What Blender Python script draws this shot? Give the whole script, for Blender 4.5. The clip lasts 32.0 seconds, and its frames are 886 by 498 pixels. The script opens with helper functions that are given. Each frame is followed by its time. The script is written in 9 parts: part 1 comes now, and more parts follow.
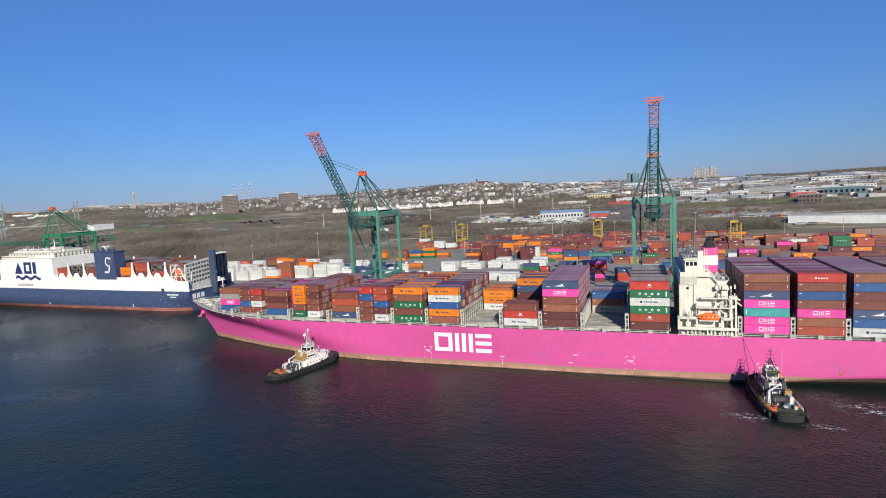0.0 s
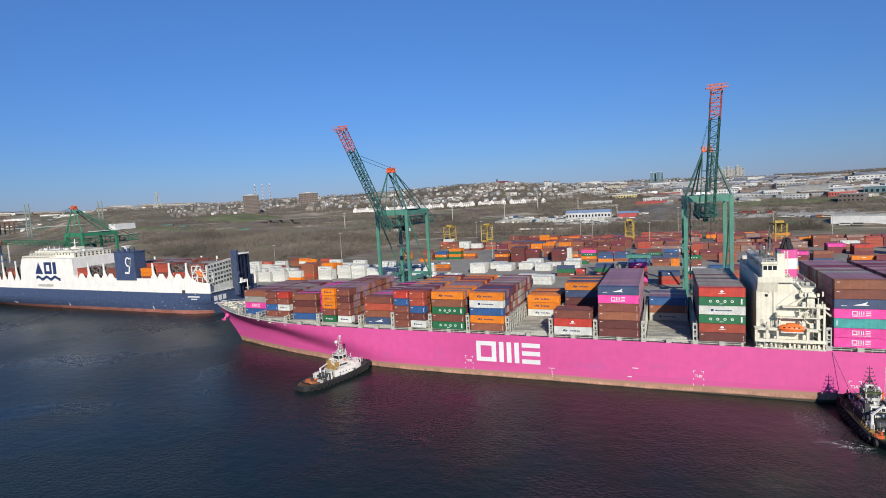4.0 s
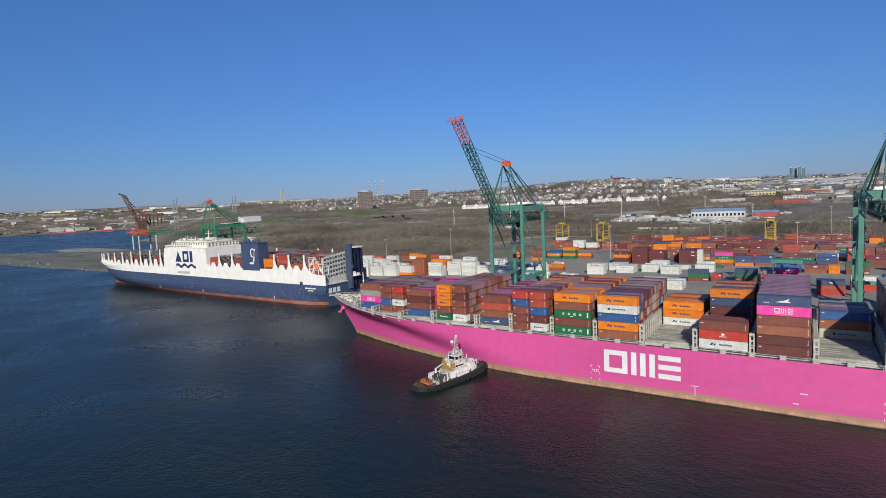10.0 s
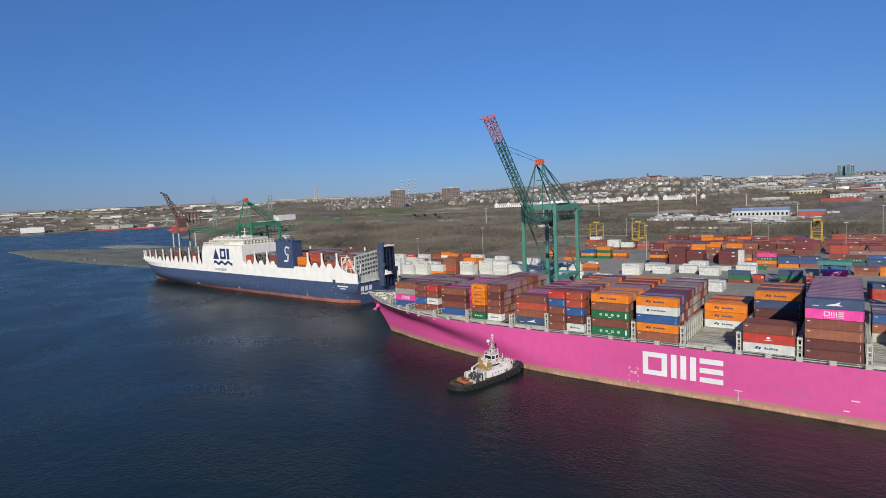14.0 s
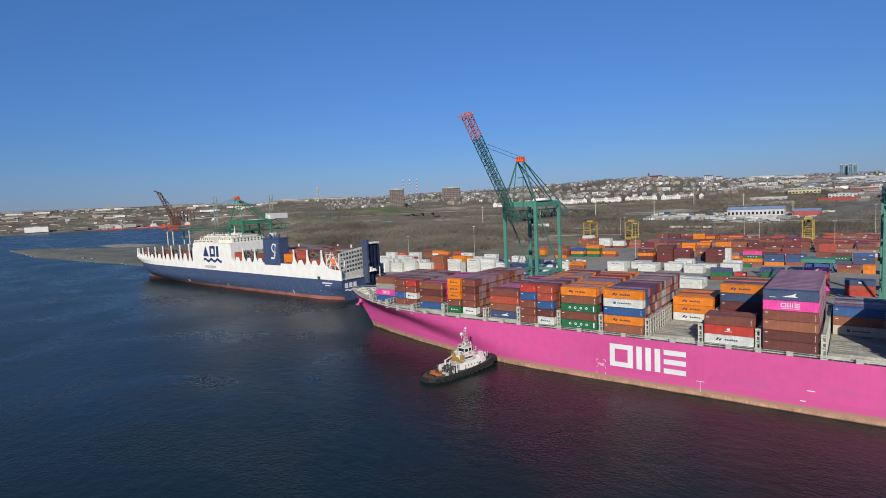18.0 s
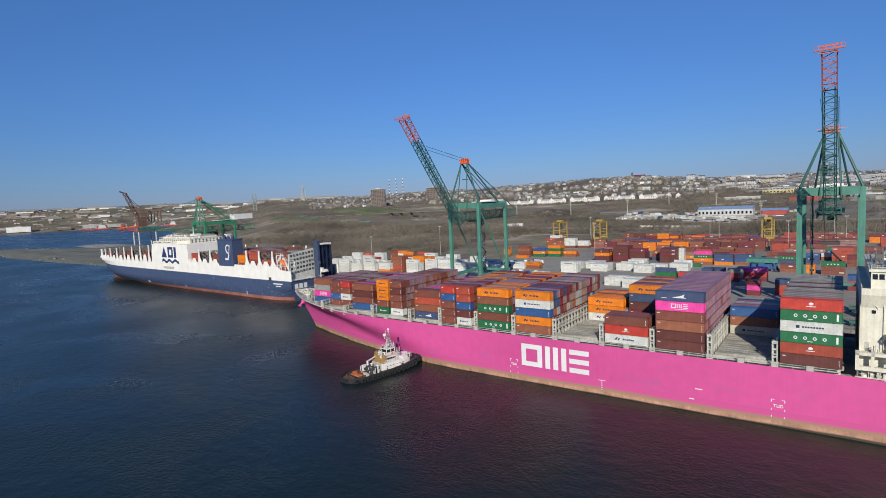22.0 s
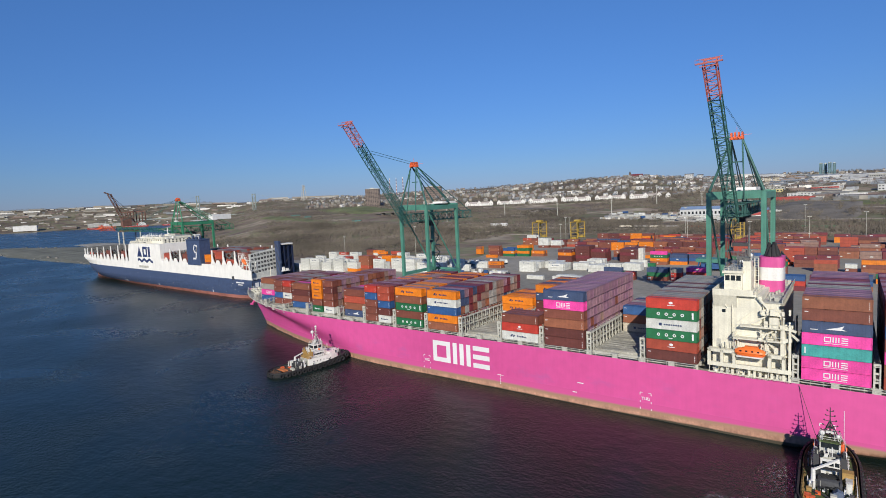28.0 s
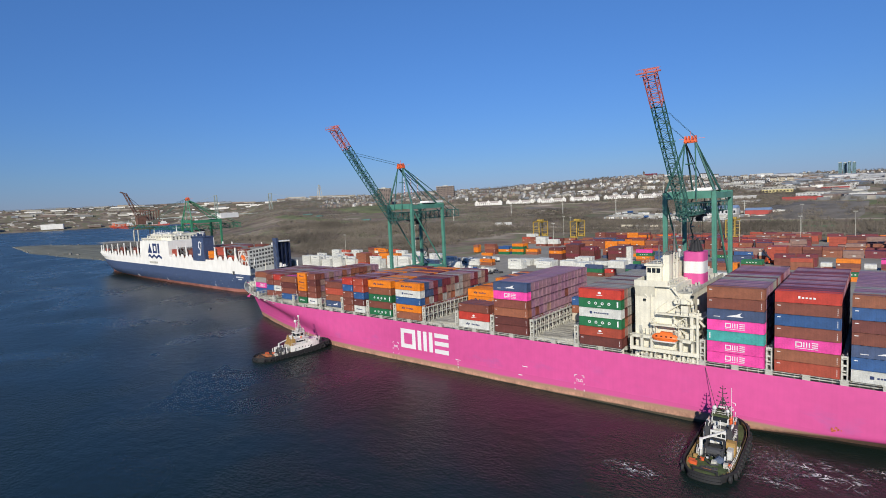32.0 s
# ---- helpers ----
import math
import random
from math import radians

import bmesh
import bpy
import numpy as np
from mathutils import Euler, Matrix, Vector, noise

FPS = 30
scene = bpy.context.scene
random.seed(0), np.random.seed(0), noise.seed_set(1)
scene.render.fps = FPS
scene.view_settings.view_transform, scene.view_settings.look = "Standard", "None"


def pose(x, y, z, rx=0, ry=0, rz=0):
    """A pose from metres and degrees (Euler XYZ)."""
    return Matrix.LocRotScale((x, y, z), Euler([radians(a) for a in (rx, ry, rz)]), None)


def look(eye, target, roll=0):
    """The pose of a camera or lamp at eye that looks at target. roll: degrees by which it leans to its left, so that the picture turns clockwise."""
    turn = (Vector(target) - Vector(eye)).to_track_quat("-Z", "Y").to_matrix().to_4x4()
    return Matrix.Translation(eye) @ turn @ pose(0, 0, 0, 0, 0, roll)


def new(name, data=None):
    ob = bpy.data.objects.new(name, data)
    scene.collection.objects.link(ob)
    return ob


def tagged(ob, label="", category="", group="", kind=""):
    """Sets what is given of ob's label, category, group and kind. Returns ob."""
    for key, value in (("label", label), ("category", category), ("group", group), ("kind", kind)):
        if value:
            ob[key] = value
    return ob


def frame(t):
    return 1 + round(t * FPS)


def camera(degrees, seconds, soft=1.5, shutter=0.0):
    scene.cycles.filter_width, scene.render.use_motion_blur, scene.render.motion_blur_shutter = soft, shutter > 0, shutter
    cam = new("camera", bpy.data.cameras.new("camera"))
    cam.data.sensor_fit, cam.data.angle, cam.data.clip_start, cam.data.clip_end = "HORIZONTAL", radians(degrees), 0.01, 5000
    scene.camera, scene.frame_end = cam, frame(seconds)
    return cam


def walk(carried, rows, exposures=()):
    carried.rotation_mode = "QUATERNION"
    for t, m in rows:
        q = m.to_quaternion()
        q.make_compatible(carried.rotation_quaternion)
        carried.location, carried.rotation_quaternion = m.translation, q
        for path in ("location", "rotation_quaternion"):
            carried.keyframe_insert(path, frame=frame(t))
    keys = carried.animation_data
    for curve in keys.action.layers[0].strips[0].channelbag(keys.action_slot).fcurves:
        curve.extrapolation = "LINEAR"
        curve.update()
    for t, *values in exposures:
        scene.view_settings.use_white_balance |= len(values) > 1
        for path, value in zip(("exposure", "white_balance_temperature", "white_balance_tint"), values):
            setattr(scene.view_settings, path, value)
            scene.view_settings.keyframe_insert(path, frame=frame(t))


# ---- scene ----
cam = camera(78.97, 32.0, soft=0.9)

# ---- camera path: seconds, eye, yaw to the left of +y, pitch, roll ----
PATH = [
    (0, 18.60, -29.82, 62.41, 20.617, -5.240, -3.043),
    (0.5, 16.00, -26.67, 62.58, 20.642, -5.255, -3.064),
    (1, 13.56, -23.62, 62.81, 20.655, -5.219, -3.056),
    (1.5, 11.23, -21.05, 62.79, 20.894, -5.180, -3.065),
    (2, 9.42, -19.38, 62.74, 21.204, -5.164, -3.070),
    (2.5, 7.97, -18.40, 62.60, 21.557, -5.172, -3.010),
    (3, 6.48, -17.92, 62.55, 21.562, -5.169, -3.039),
    (3.5, 5.03, -16.87, 62.40, 21.787, -5.151, -3.067),
    (4, 3.78, -15.85, 61.64, 22.488, -5.105, -3.028),
    (4.5, 2.64, -15.11, 60.92, 22.946, -5.090, -2.997),
    (6.5, -0.15, -11.79, 60.92, 23.244, -5.150, -3.028),
    (7, -1.37, -10.08, 61.07, 23.913, -5.122, -3.020),
    (7.5, -2.73, -7.91, 61.01, 27.676, -4.952, -2.930),
    (8, -3.91, -6.69, 61.01, 28.934, -4.910, -2.898),
    (8.5, -4.84, -5.76, 60.84, 29.734, -4.882, -2.856),
    (9, -5.67, -5.16, 60.77, 31.067, -4.869, -2.790),
    (9.5, -6.28, -4.91, 60.73, 32.361, -4.856, -2.722),
    (10, -6.77, -4.39, 60.52, 33.836, -4.838, -2.644),
    (10.5, -6.96, -4.07, 60.40, 35.162, -4.808, -2.616),
    (11, -7.20, -3.86, 60.45, 35.868, -4.833, -2.638),
    (11.5, -7.25, -3.80, 60.59, 36.152, -4.857, -2.644),
    (12, -7.50, -3.53, 60.66, 36.460, -4.877, -2.590),
    (12.5, -7.60, -3.37, 60.64, 36.863, -4.858, -2.614),
    (13, -7.58, -3.13, 60.63, 37.053, -4.844, -2.610),
    (13.5, -7.45, -3.01, 60.72, 37.160, -4.852, -2.597),
    (14, -7.45, -3.14, 60.79, 37.249, -4.851, -2.596),
    (14.5, -7.31, -3.12, 60.74, 37.411, -4.828, -2.584),
    (16.5, -3.31, -2.16, 59.03, 37.402, -4.769, -2.563),
    (17, -1.17, -0.96, 58.64, 37.429, -4.746, -2.600),
    (17.5, 1.36, 0.87, 58.45, 37.542, -4.770, -2.587),
    (18, 4.23, 2.64, 58.43, 37.670, -4.807, -2.561),
    (18.5, 7.21, 4.63, 58.49, 37.404, -4.816, -2.597),
    (19, 10.25, 6.68, 58.57, 37.198, -4.881, -2.586),
    (19.5, 13.26, 8.68, 58.65, 36.962, -4.905, -2.594),
    (20, 16.22, 10.65, 58.59, 36.933, -4.910, -2.637),
    (20.5, 19.08, 12.41, 58.65, 36.822, -4.938, -2.596),
    (21, 21.98, 13.77, 58.77, 36.769, -4.943, -2.564),
    (21.5, 24.99, 15.20, 58.66, 36.806, -4.954, -2.596),
    (22, 27.92, 16.48, 58.61, 36.825, -4.951, -2.614),
    (22.5, 30.82, 17.70, 58.60, 36.941, -4.952, -2.620),
    (23, 33.56, 18.90, 58.55, 37.274, -4.938, -2.599),
    (23.5, 36.44, 19.58, 58.37, 37.466, -4.915, -2.607),
    (24, 39.28, 20.28, 58.42, 37.497, -4.951, -2.565),
    (24.5, 42.04, 20.96, 58.47, 37.371, -4.962, -2.551),
    (25, 44.99, 21.90, 58.59, 37.481, -4.987, -2.567),
    (25.5, 47.88, 22.86, 58.73, 37.485, -5.003, -2.575),
    (27.5, 59.52, 27.06, 58.79, 37.654, -5.031, -2.618),
    (28, 62.38, 27.61, 58.93, 37.584, -5.046, -2.639),
    (28.5, 65.45, 27.94, 59.06, 37.544, -5.061, -2.596),
    (29, 68.60, 27.98, 59.15, 37.460, -5.088, -2.612),
    (29.5, 71.76, 28.11, 59.15, 37.503, -5.115, -2.656),
    (30, 74.98, 28.16, 59.11, 37.716, -5.113, -2.646),
    (30.5, 78.25, 28.13, 59.00, 37.902, -5.093, -2.664),
    (31, 81.86, 27.94, 59.01, 37.996, -5.095, -2.714),
    (31.5, 85.51, 27.68, 58.98, 38.338, -5.074, -2.752),
    (32, 89.18, 27.28, 58.01, 39.541, -5.013, -2.580),]


def aim(x, y, z, yaw, pitch, roll):
    a, p = radians(yaw), radians(pitch)
    d = Vector((-math.sin(a) * math.cos(p), math.cos(a) * math.cos(p), math.sin(p)))
    e = Vector((x, y, z))
    return look(e, e + d * 10, roll)


walk(cam, [(t, aim(x, y, z, a, p, r)) for t, x, y, z, a, p, r in PATH],
     exposures=((0, 0.21), (4, 0.14), (7, 0.1), (9, -0.02), (22, -0.01), (32, 0.09)))

# ---- sky and sun ----
SUN_EL, SUN_AZ = 26.5, 152.0  # azimuth clockwise from +y
world = bpy.data.worlds.new("sky")
scene.world = world
world.use_nodes = True
wn = world.node_tree.nodes
sky = wn.new("ShaderNodeTexSky")
sky.sky_type = "NISHITA"
sky.sun_disc = False
sky.sun_elevation, sky.sun_rotation = radians(SUN_EL), radians(SUN_AZ)
sky.altitude, sky.air_density, sky.dust_density, sky.ozone_density = 50, 1.25, 0.0, 10.0
wn["Background"].inputs[1].default_value = 0.0765
cool = wn.new("ShaderNodeVectorMath")
cool.operation = "MULTIPLY"
# the air's tint: a dusky lavender haze low down, a clearer blue overhead
up_tc, up_xyz, up_fac, up_mix = wn.new("ShaderNodeTexCoord"), wn.new("ShaderNodeSeparateXYZ"), wn.new("ShaderNodeMapRange"), wn.new("ShaderNodeValToRGB")
up_fac.inputs[1].default_value, up_fac.inputs[2].default_value = 0.0, 0.33
up_el = up_mix.color_ramp.elements
up_el[0].color, up_el[1].color = (0.6, 0.69, 1.13, 1), (1.0, 1.1, 1.32, 1)
up_el.new(0.18).color = (0.715, 0.8, 1.11, 1)
world.node_tree.links.new(up_tc.outputs["Generated"], up_xyz.inputs[0])
world.node_tree.links.new(up_xyz.outputs["Z"], up_fac.inputs[0])
world.node_tree.links.new(up_fac.outputs[0], up_mix.inputs[0])
world.node_tree.links.new(up_mix.outputs[0], cool.inputs[1])
world.node_tree.links.new(sky.outputs[0], cool.inputs[0])
world.node_tree.links.new(cool.outputs[0], wn["Background"].inputs[0])
sun = bpy.data.lights.new("sun", "SUN")
sun.energy, sun.angle, sun.color = 5.0, radians(0.53), (1.0, 0.945, 0.82)
to_sun = Vector((math.sin(radians(SUN_AZ)) * math.cos(radians(SUN_EL)), math.cos(radians(SUN_AZ)) * math.cos(radians(SUN_EL)), math.sin(radians(SUN_EL))))
new("sun", sun).matrix_world = look(to_sun * 500, (0, 0, 0))
scene.view_settings.exposure = 0.0


# ---- materials ----
def mat(name, col, rough=0.6, metal=0.0, var=0.25, scale=0.15, fine=3.0, bump=0.0, bscale=8.0, streak=0.0, rnd=0.0, island=0.0, rib=0.0):
    """A painted or natural surface: two scales of tone, optional rain streaks, ribs, and a random tone per object or per piece."""
    m = bpy.data.materials.new(name)
    m.use_nodes = True
    n, k = m.node_tree.nodes, m.node_tree.links
    b = n["Principled BSDF"]
    b.inputs["Roughness"].default_value, b.inputs["Metallic"].default_value = rough, metal
    tc = n.new("ShaderNodeTexCoord")

    def noise_at(s, stretch=None):
        t = n.new("ShaderNodeTexNoise")
        t.inputs["Scale"].default_value, t.inputs["Detail"].default_value = s, 4.0
        if stretch:
            mp = n.new("ShaderNodeMapping")
            mp.inputs["Scale"].default_value = stretch
            k.new(tc.outputs["Object"], mp.inputs[0])
            k.new(mp.outputs[0], t.inputs["Vector"])
        else:
            k.new(tc.outputs["Object"], t.inputs["Vector"])
        return t.outputs["Fac"]

    def ranged(value, lo, hi, a=0.3, c=0.7):
        r = n.new("ShaderNodeMapRange")
        r.inputs[1].default_value, r.inputs[2].default_value = a, c
        r.inputs[3].default_value, r.inputs[4].default_value = lo, hi
        k.new(value, r.inputs[0])
        return r.outputs[0]

    tones = [ranged(noise_at(scale), 1 - var, 1 + var * 0.5), ranged(noise_at(fine), 1 - var * 0.6, 1 + var * 0.3)]
    if streak:
        tones.append(ranged(noise_at(1.0, (1.6, 1.6, 0.07)), 1 - streak, 1.0, 0.35, 0.6))
    if rnd:
        oi = n.new("ShaderNodeObjectInfo")
        tones.append(ranged(oi.outputs["Random"], 1 - rnd, 1 + rnd * 0.6, 0, 1))
    if island:
        ge = n.new("ShaderNodeNewGeometry")
        tones.append(ranged(ge.outputs["Random Per Island"], 1 - island, 1 + island * 0.6, 0, 1))
    f = tones[0]
    for t in tones[1:]:
        mu = n.new("ShaderNodeMath")
        mu.operation = "MULTIPLY"
        k.new(f, mu.inputs[0])
        k.new(t, mu.inputs[1])
        f = mu.outputs[0]
    vm = n.new("ShaderNodeVectorMath")
    vm.operation = "SCALE"
    vm.inputs[0].default_value = col
    k.new(f, vm.inputs["Scale"])
    k.new(vm.outputs[0], b.inputs["Base Color"])
    if bump or rib:
        bp = n.new("ShaderNodeBump")
        if rib:
            w = n.new("ShaderNodeTexWave")
            w.inputs["Scale"].default_value = 0.314 / rib
            k.new(tc.outputs["Object"], w.inputs["Vector"])
            k.new(w.outputs["Fac"], bp.inputs["Height"])
            bp.inputs["Strength"].default_value, bp.inputs["Distance"].default_value = 0.22, 0.03
        else:
            k.new(noise_at(bscale), bp.inputs["Height"])
            bp.inputs["Strength"].default_value, bp.inputs["Distance"].default_value = min(1.0, bump), 0.3
        k.new(bp.outputs[0], b.inputs["Normal"])
    return m


def palette_mat(name, cols, rough=0.8, var=0.2, scale=0.15):
    """One material whose pieces take their colours from a short list, piece by piece."""
    m = mat(name, (1, 1, 1), rough, var=var, scale=scale)
    n, k = m.node_tree.nodes, m.node_tree.links
    ge, ra = n.new("ShaderNodeNewGeometry"), n.new("ShaderNodeValToRGB")
    ra.color_ramp.interpolation = "CONSTANT"
    el = ra.color_ramp.elements
    while len(el) < len(cols):
        el.new(0.5)
    for i, c in enumerate(cols):
        el[i].position, el[i].color = i / len(cols), (*c, 1)
    k.new(ge.outputs["Random Per Island"], ra.inputs[0])
    sc = [x for x in n if x.type == "VECT_MATH"][0]
    k.new(ra.outputs[0], sc.inputs[0])
    return m


def water_material():
    m = bpy.data.materials.new("sea_water")
    m.use_nodes = True
    n, k = m.node_tree.nodes, m.node_tree.links
    b = n["Principled BSDF"]
    b.inputs["Base Color"].default_value = (0.0075, 0.0155, 0.0135, 1)
    b.inputs["Roughness"].default_value, b.inputs["IOR"].default_value = 0.3, 1.33
    tc = n.new("ShaderNodeTexCoord")
    # slicks: broad calm and ruffled areas
    sl, m1, m2 = n.new("ShaderNodeTexNoise"), n.new("ShaderNodeMapRange"), n.new("ShaderNodeMapRange")
    sl.inputs["Scale"].default_value, sl.inputs["Detail"].default_value, sl.inputs["Distortion"].default_value = 0.014, 4, 0.8
    k.new(tc.outputs["Object"], sl.inputs["Vector"])
    for mr, lo, hi in ((m1, 0.5, 0.9), (m2, 0.25, 0.33)):
        mr.inputs[1].default_value, mr.inputs[2].default_value, mr.inputs[3].default_value, mr.inputs[4].default_value = 0.36, 0.62, lo, hi
        k.new(sl.outputs["Fac"], mr.inputs[0])
    k.new(m2.outputs[0], b.inputs["Roughness"])
    # cat's paws: here and there a gust ruffles the surface into sharp little ripples
    cp, m3 = n.new("ShaderNodeTexNoise"), n.new("ShaderNodeMapRange")
    cp.inputs["Scale"].default_value, cp.inputs["Detail"].default_value, cp.inputs["Distortion"].default_value = 0.023, 2.5, 0.6
    m3.inputs[1].default_value, m3.inputs[2].default_value, m3.inputs[3].default_value, m3.inputs[4].default_value = 0.47, 0.6, 0.3, 1.0
    k.new(tc.outputs["Object"], cp.inputs["Vector"])
    k.new(cp.outputs["Fac"], m3.inputs[0])
    last = None
    for s, stretch, dist, w in ((0.03, (1, 1, 1), 0.7, 0.6), (0.2, (1.0, 1.5, 1), 0.32, 0.8), (0.75, (1.0, 1.7, 1), 0.32, 0.85), (2.2, (1, 1.6, 1), 0.11, 0.9)):
        mp, t, bp = n.new("ShaderNodeMapping"), n.new("ShaderNodeTexNoise"), n.new("ShaderNodeBump")
        mp.inputs["Scale"].default_value = stretch
        mp.inputs["Rotation"].default_value = (0, 0, 0.6 * s * 10)
        t.inputs["Scale"].default_value, t.inputs["Detail"].default_value = s, 3
        bp.inputs["Strength"].default_value, bp.inputs["Distance"].default_value = w, dist
        k.new(tc.outputs["Object"], mp.inputs[0])
        k.new(mp.outputs[0], t.inputs["Vector"])
        k.new(t.outputs["Fac"], bp.inputs["Height"])
        if s > 0.1:
            k.new((m3 if s > 0.5 else m1).outputs[0], bp.inputs["Strength"])
        if last:
            k.new(last, bp.inputs["Normal"])
        last = bp.outputs[0]
    k.new(last, b.inputs["Normal"])
    return m


M = {}
M["water"] = water_material()
M["magenta"] = mat("magenta_hull_paint", (0.565, 0.077, 0.262), 0.5, var=0.1, scale=0.025, fine=0.4, streak=0.03)
M["boot"] = mat("salmon_boot_topping", (0.48, 0.255, 0.175), 0.7, var=0.36, scale=0.3, fine=1.4, streak=0.15)


def worn_boot(m):
    """The boot topping: salmon low down, weed-brown above, scuffed unevenly into the hull paint; the line climbs a
    little aft; a dark line at the water for the wet edge and its reflection, put into the colour.
    """
    n, k = m.node_tree.nodes, m.node_tree.links
    tc, sp, t, mp = n.new("ShaderNodeTexCoord"), n.new("ShaderNodeSeparateXYZ"), n.new("ShaderNodeTexNoise"), n.new("ShaderNodeMapping")
    mp.inputs["Scale"].default_value = (0.05, 1, 0.6)
    t.inputs["Scale"].default_value, t.inputs["Detail"].default_value = 1.0, 6
    k.new(tc.outputs["Object"], mp.inputs[0])
    k.new(mp.outputs[0], t.inputs["Vector"])
    k.new(tc.outputs["Object"], sp.inputs[0])

    def op(kind, a, c, d=0.0):
        o = n.new("ShaderNodeMath")
        o.operation = kind
        for i, v in enumerate((a, c, d)):
            if isinstance(v, float):
                o.inputs[i].default_value = v
            else:
                k.new(v, o.inputs[i])
        return o.outputs[0]
    aft = op("MULTIPLY_ADD", op("MAXIMUM", sp.outputs["X"], 0.0), -0.016, sp.outputs["Z"])
    bow = op("MAXIMUM", op("MULTIPLY_ADD", sp.outputs["X"], -1.0, -140.0), 0.0)
    level = op("MULTIPLY_ADD", t.outputs["Fac"], 0.9, op("MULTIPLY_ADD", bow, -0.01, aft))
    b = n["Principled BSDF"]
    col = b.inputs["Base Color"].links[0].from_socket
    for lo, hi, tint, flip in ((0.45, 0.75, (0.05, 0.04, 0.025, 1), True), (1.25, 2.2, (0.3, 0.178, 0.12, 1), False), (2.25, 2.85, (0.515, 0.07, 0.238, 1), False)):
        r, mx = n.new("ShaderNodeMapRange"), n.new("ShaderNodeMix")
        r.inputs[1].default_value, r.inputs[2].default_value = lo, hi
        if flip:
            r.inputs[3].default_value, r.inputs[4].default_value = 1.0, 0.0
        k.new(level, r.inputs[0])
        mx.data_type = "RGBA"
        k.new(r.outputs[0], mx.inputs[0])
        k.new(col, mx.inputs[6])
        mx.inputs[7].default_value = tint
        col = mx.outputs[2]
    k.new(col, b.inputs["Base Color"])


def scuffed(m):
    """Faint bluish scuffs where fenders and tugs have rubbed the lower hull paint."""
    n, k = m.node_tree.nodes, m.node_tree.links
    tc, mp, t, sp = n.new("ShaderNodeTexCoord"), n.new("ShaderNodeMapping"), n.new("ShaderNodeTexNoise"), n.new("ShaderNodeSeparateXYZ")
    mp.inputs["Scale"].default_value = (0.09, 0.09, 0.22)
    t.inputs["Scale"].default_value, t.inputs["Detail"].default_value, t.inputs["Roughness"].default_value = 1.0, 5, 0.6
    k.new(tc.outputs["Object"], mp.inputs[0])
    k.new(mp.outputs[0], t.inputs["Vector"])
    k.new(tc.outputs["Object"], sp.inputs[0])
    r, low, mu, mx = n.new("ShaderNodeMapRange"), n.new("ShaderNodeMapRange"), n.new("ShaderNodeMath"), n.new("ShaderNodeMix")
    r.inputs[1].default_value, r.inputs[2].default_value, r.inputs[4].default_value = 0.56, 0.72, 0.5
    low.inputs[1].default_value, low.inputs[2].default_value, low.inputs[3].default_value, low.inputs[4].default_value = 7.0, 12.0, 1.0, 0.15
    k.new(t.outputs["Fac"], r.inputs[0])
    k.new(sp.outputs["Z"], low.inputs[0])
    mu.operation = "MULTIPLY"
    k.new(r.outputs[0], mu.inputs[0])
    k.new(low.outputs[0], mu.inputs[1])
    b = n["Principled BSDF"]
    was = b.inputs["Base Color"].links[0].from_socket
    mx.data_type = "RGBA"
    k.new(mu.outputs[0], mx.inputs[0])
    k.new(was, mx.inputs[6])
    mx.inputs[7].default_value = (0.36, 0.1, 0.29, 1)
    k.new(mx.outputs[2], b.inputs["Base Color"])


scuffed(M["magenta"])
worn_boot(M["boot"])
M["rustpatch"] = mat("orange_rust_stain", (0.5, 0.12, 0.05), 0.85, var=0.5, scale=1.5)
M["white"] = mat("white_paint", (0.66, 0.65, 0.63), 0.55, var=0.14, streak=0.08)
M["bright"] = mat("bright_white_ship_paint", (0.77, 0.75, 0.71), 0.5, var=0.1, streak=0.1)
M["cream"] = mat("cream_white_paint", (0.7, 0.665, 0.55), 0.55, var=0.16, scale=0.2, streak=0.12)
M["grey"] = mat("grey_deck_paint", (0.36, 0.345, 0.295), 0.75, var=0.45, scale=0.16, fine=1.8, streak=0.0)
M["galv"] = mat("pale_grey_steel", (0.45, 0.44, 0.39), 0.65, var=0.3, scale=0.3, fine=2.0)
M["dark"] = mat("dark_shadowed_steel", (0.05, 0.05, 0.055), 0.7, var=0.3)
M["black"] = mat("black_rubber_and_soot", (0.018, 0.018, 0.02), 0.75, var=0.4)
M["navy"] = mat("navy_hull_paint", (0.005, 0.024, 0.115), 0.62, var=0.18, scale=0.05, fine=0.5, streak=0.1)
M["navy"].node_tree.nodes["Principled BSDF"].inputs["Specular IOR Level"].default_value = 0.25
M["red_boot"] = mat("rust_red_boot_topping", (0.36, 0.14, 0.11), 0.7, var=0.35, streak=0.2)
M["teal"] = mat("sea_green_crane_paint", (0.075, 0.23, 0.175), 0.5, var=0.2, scale=0.2, streak=0.15)
M["tealdark"] = mat("dark_green_crane_steel", (0.035, 0.115, 0.1), 0.55, var=0.25)
M["salmon"] = mat("faded_red_crane_paint", (0.45, 0.12, 0.105), 0.6, var=0.25)
M["orange_red"] = mat("orange_red_paint", (0.7, 0.12, 0.035), 0.5, var=0.2)
M["yellow"] = mat("yellow_crane_paint", (0.4, 0.265, 0.045), 0.6, var=0.35, scale=0.4)
M["glass"] = mat("dark_window_glass", (0.02, 0.025, 0.03), 0.08, var=0.2)
M["asphalt"] = mat("worn_yard_asphalt", (0.26, 0.24, 0.205), 0.9, var=0.35, scale=0.015, fine=0.3)
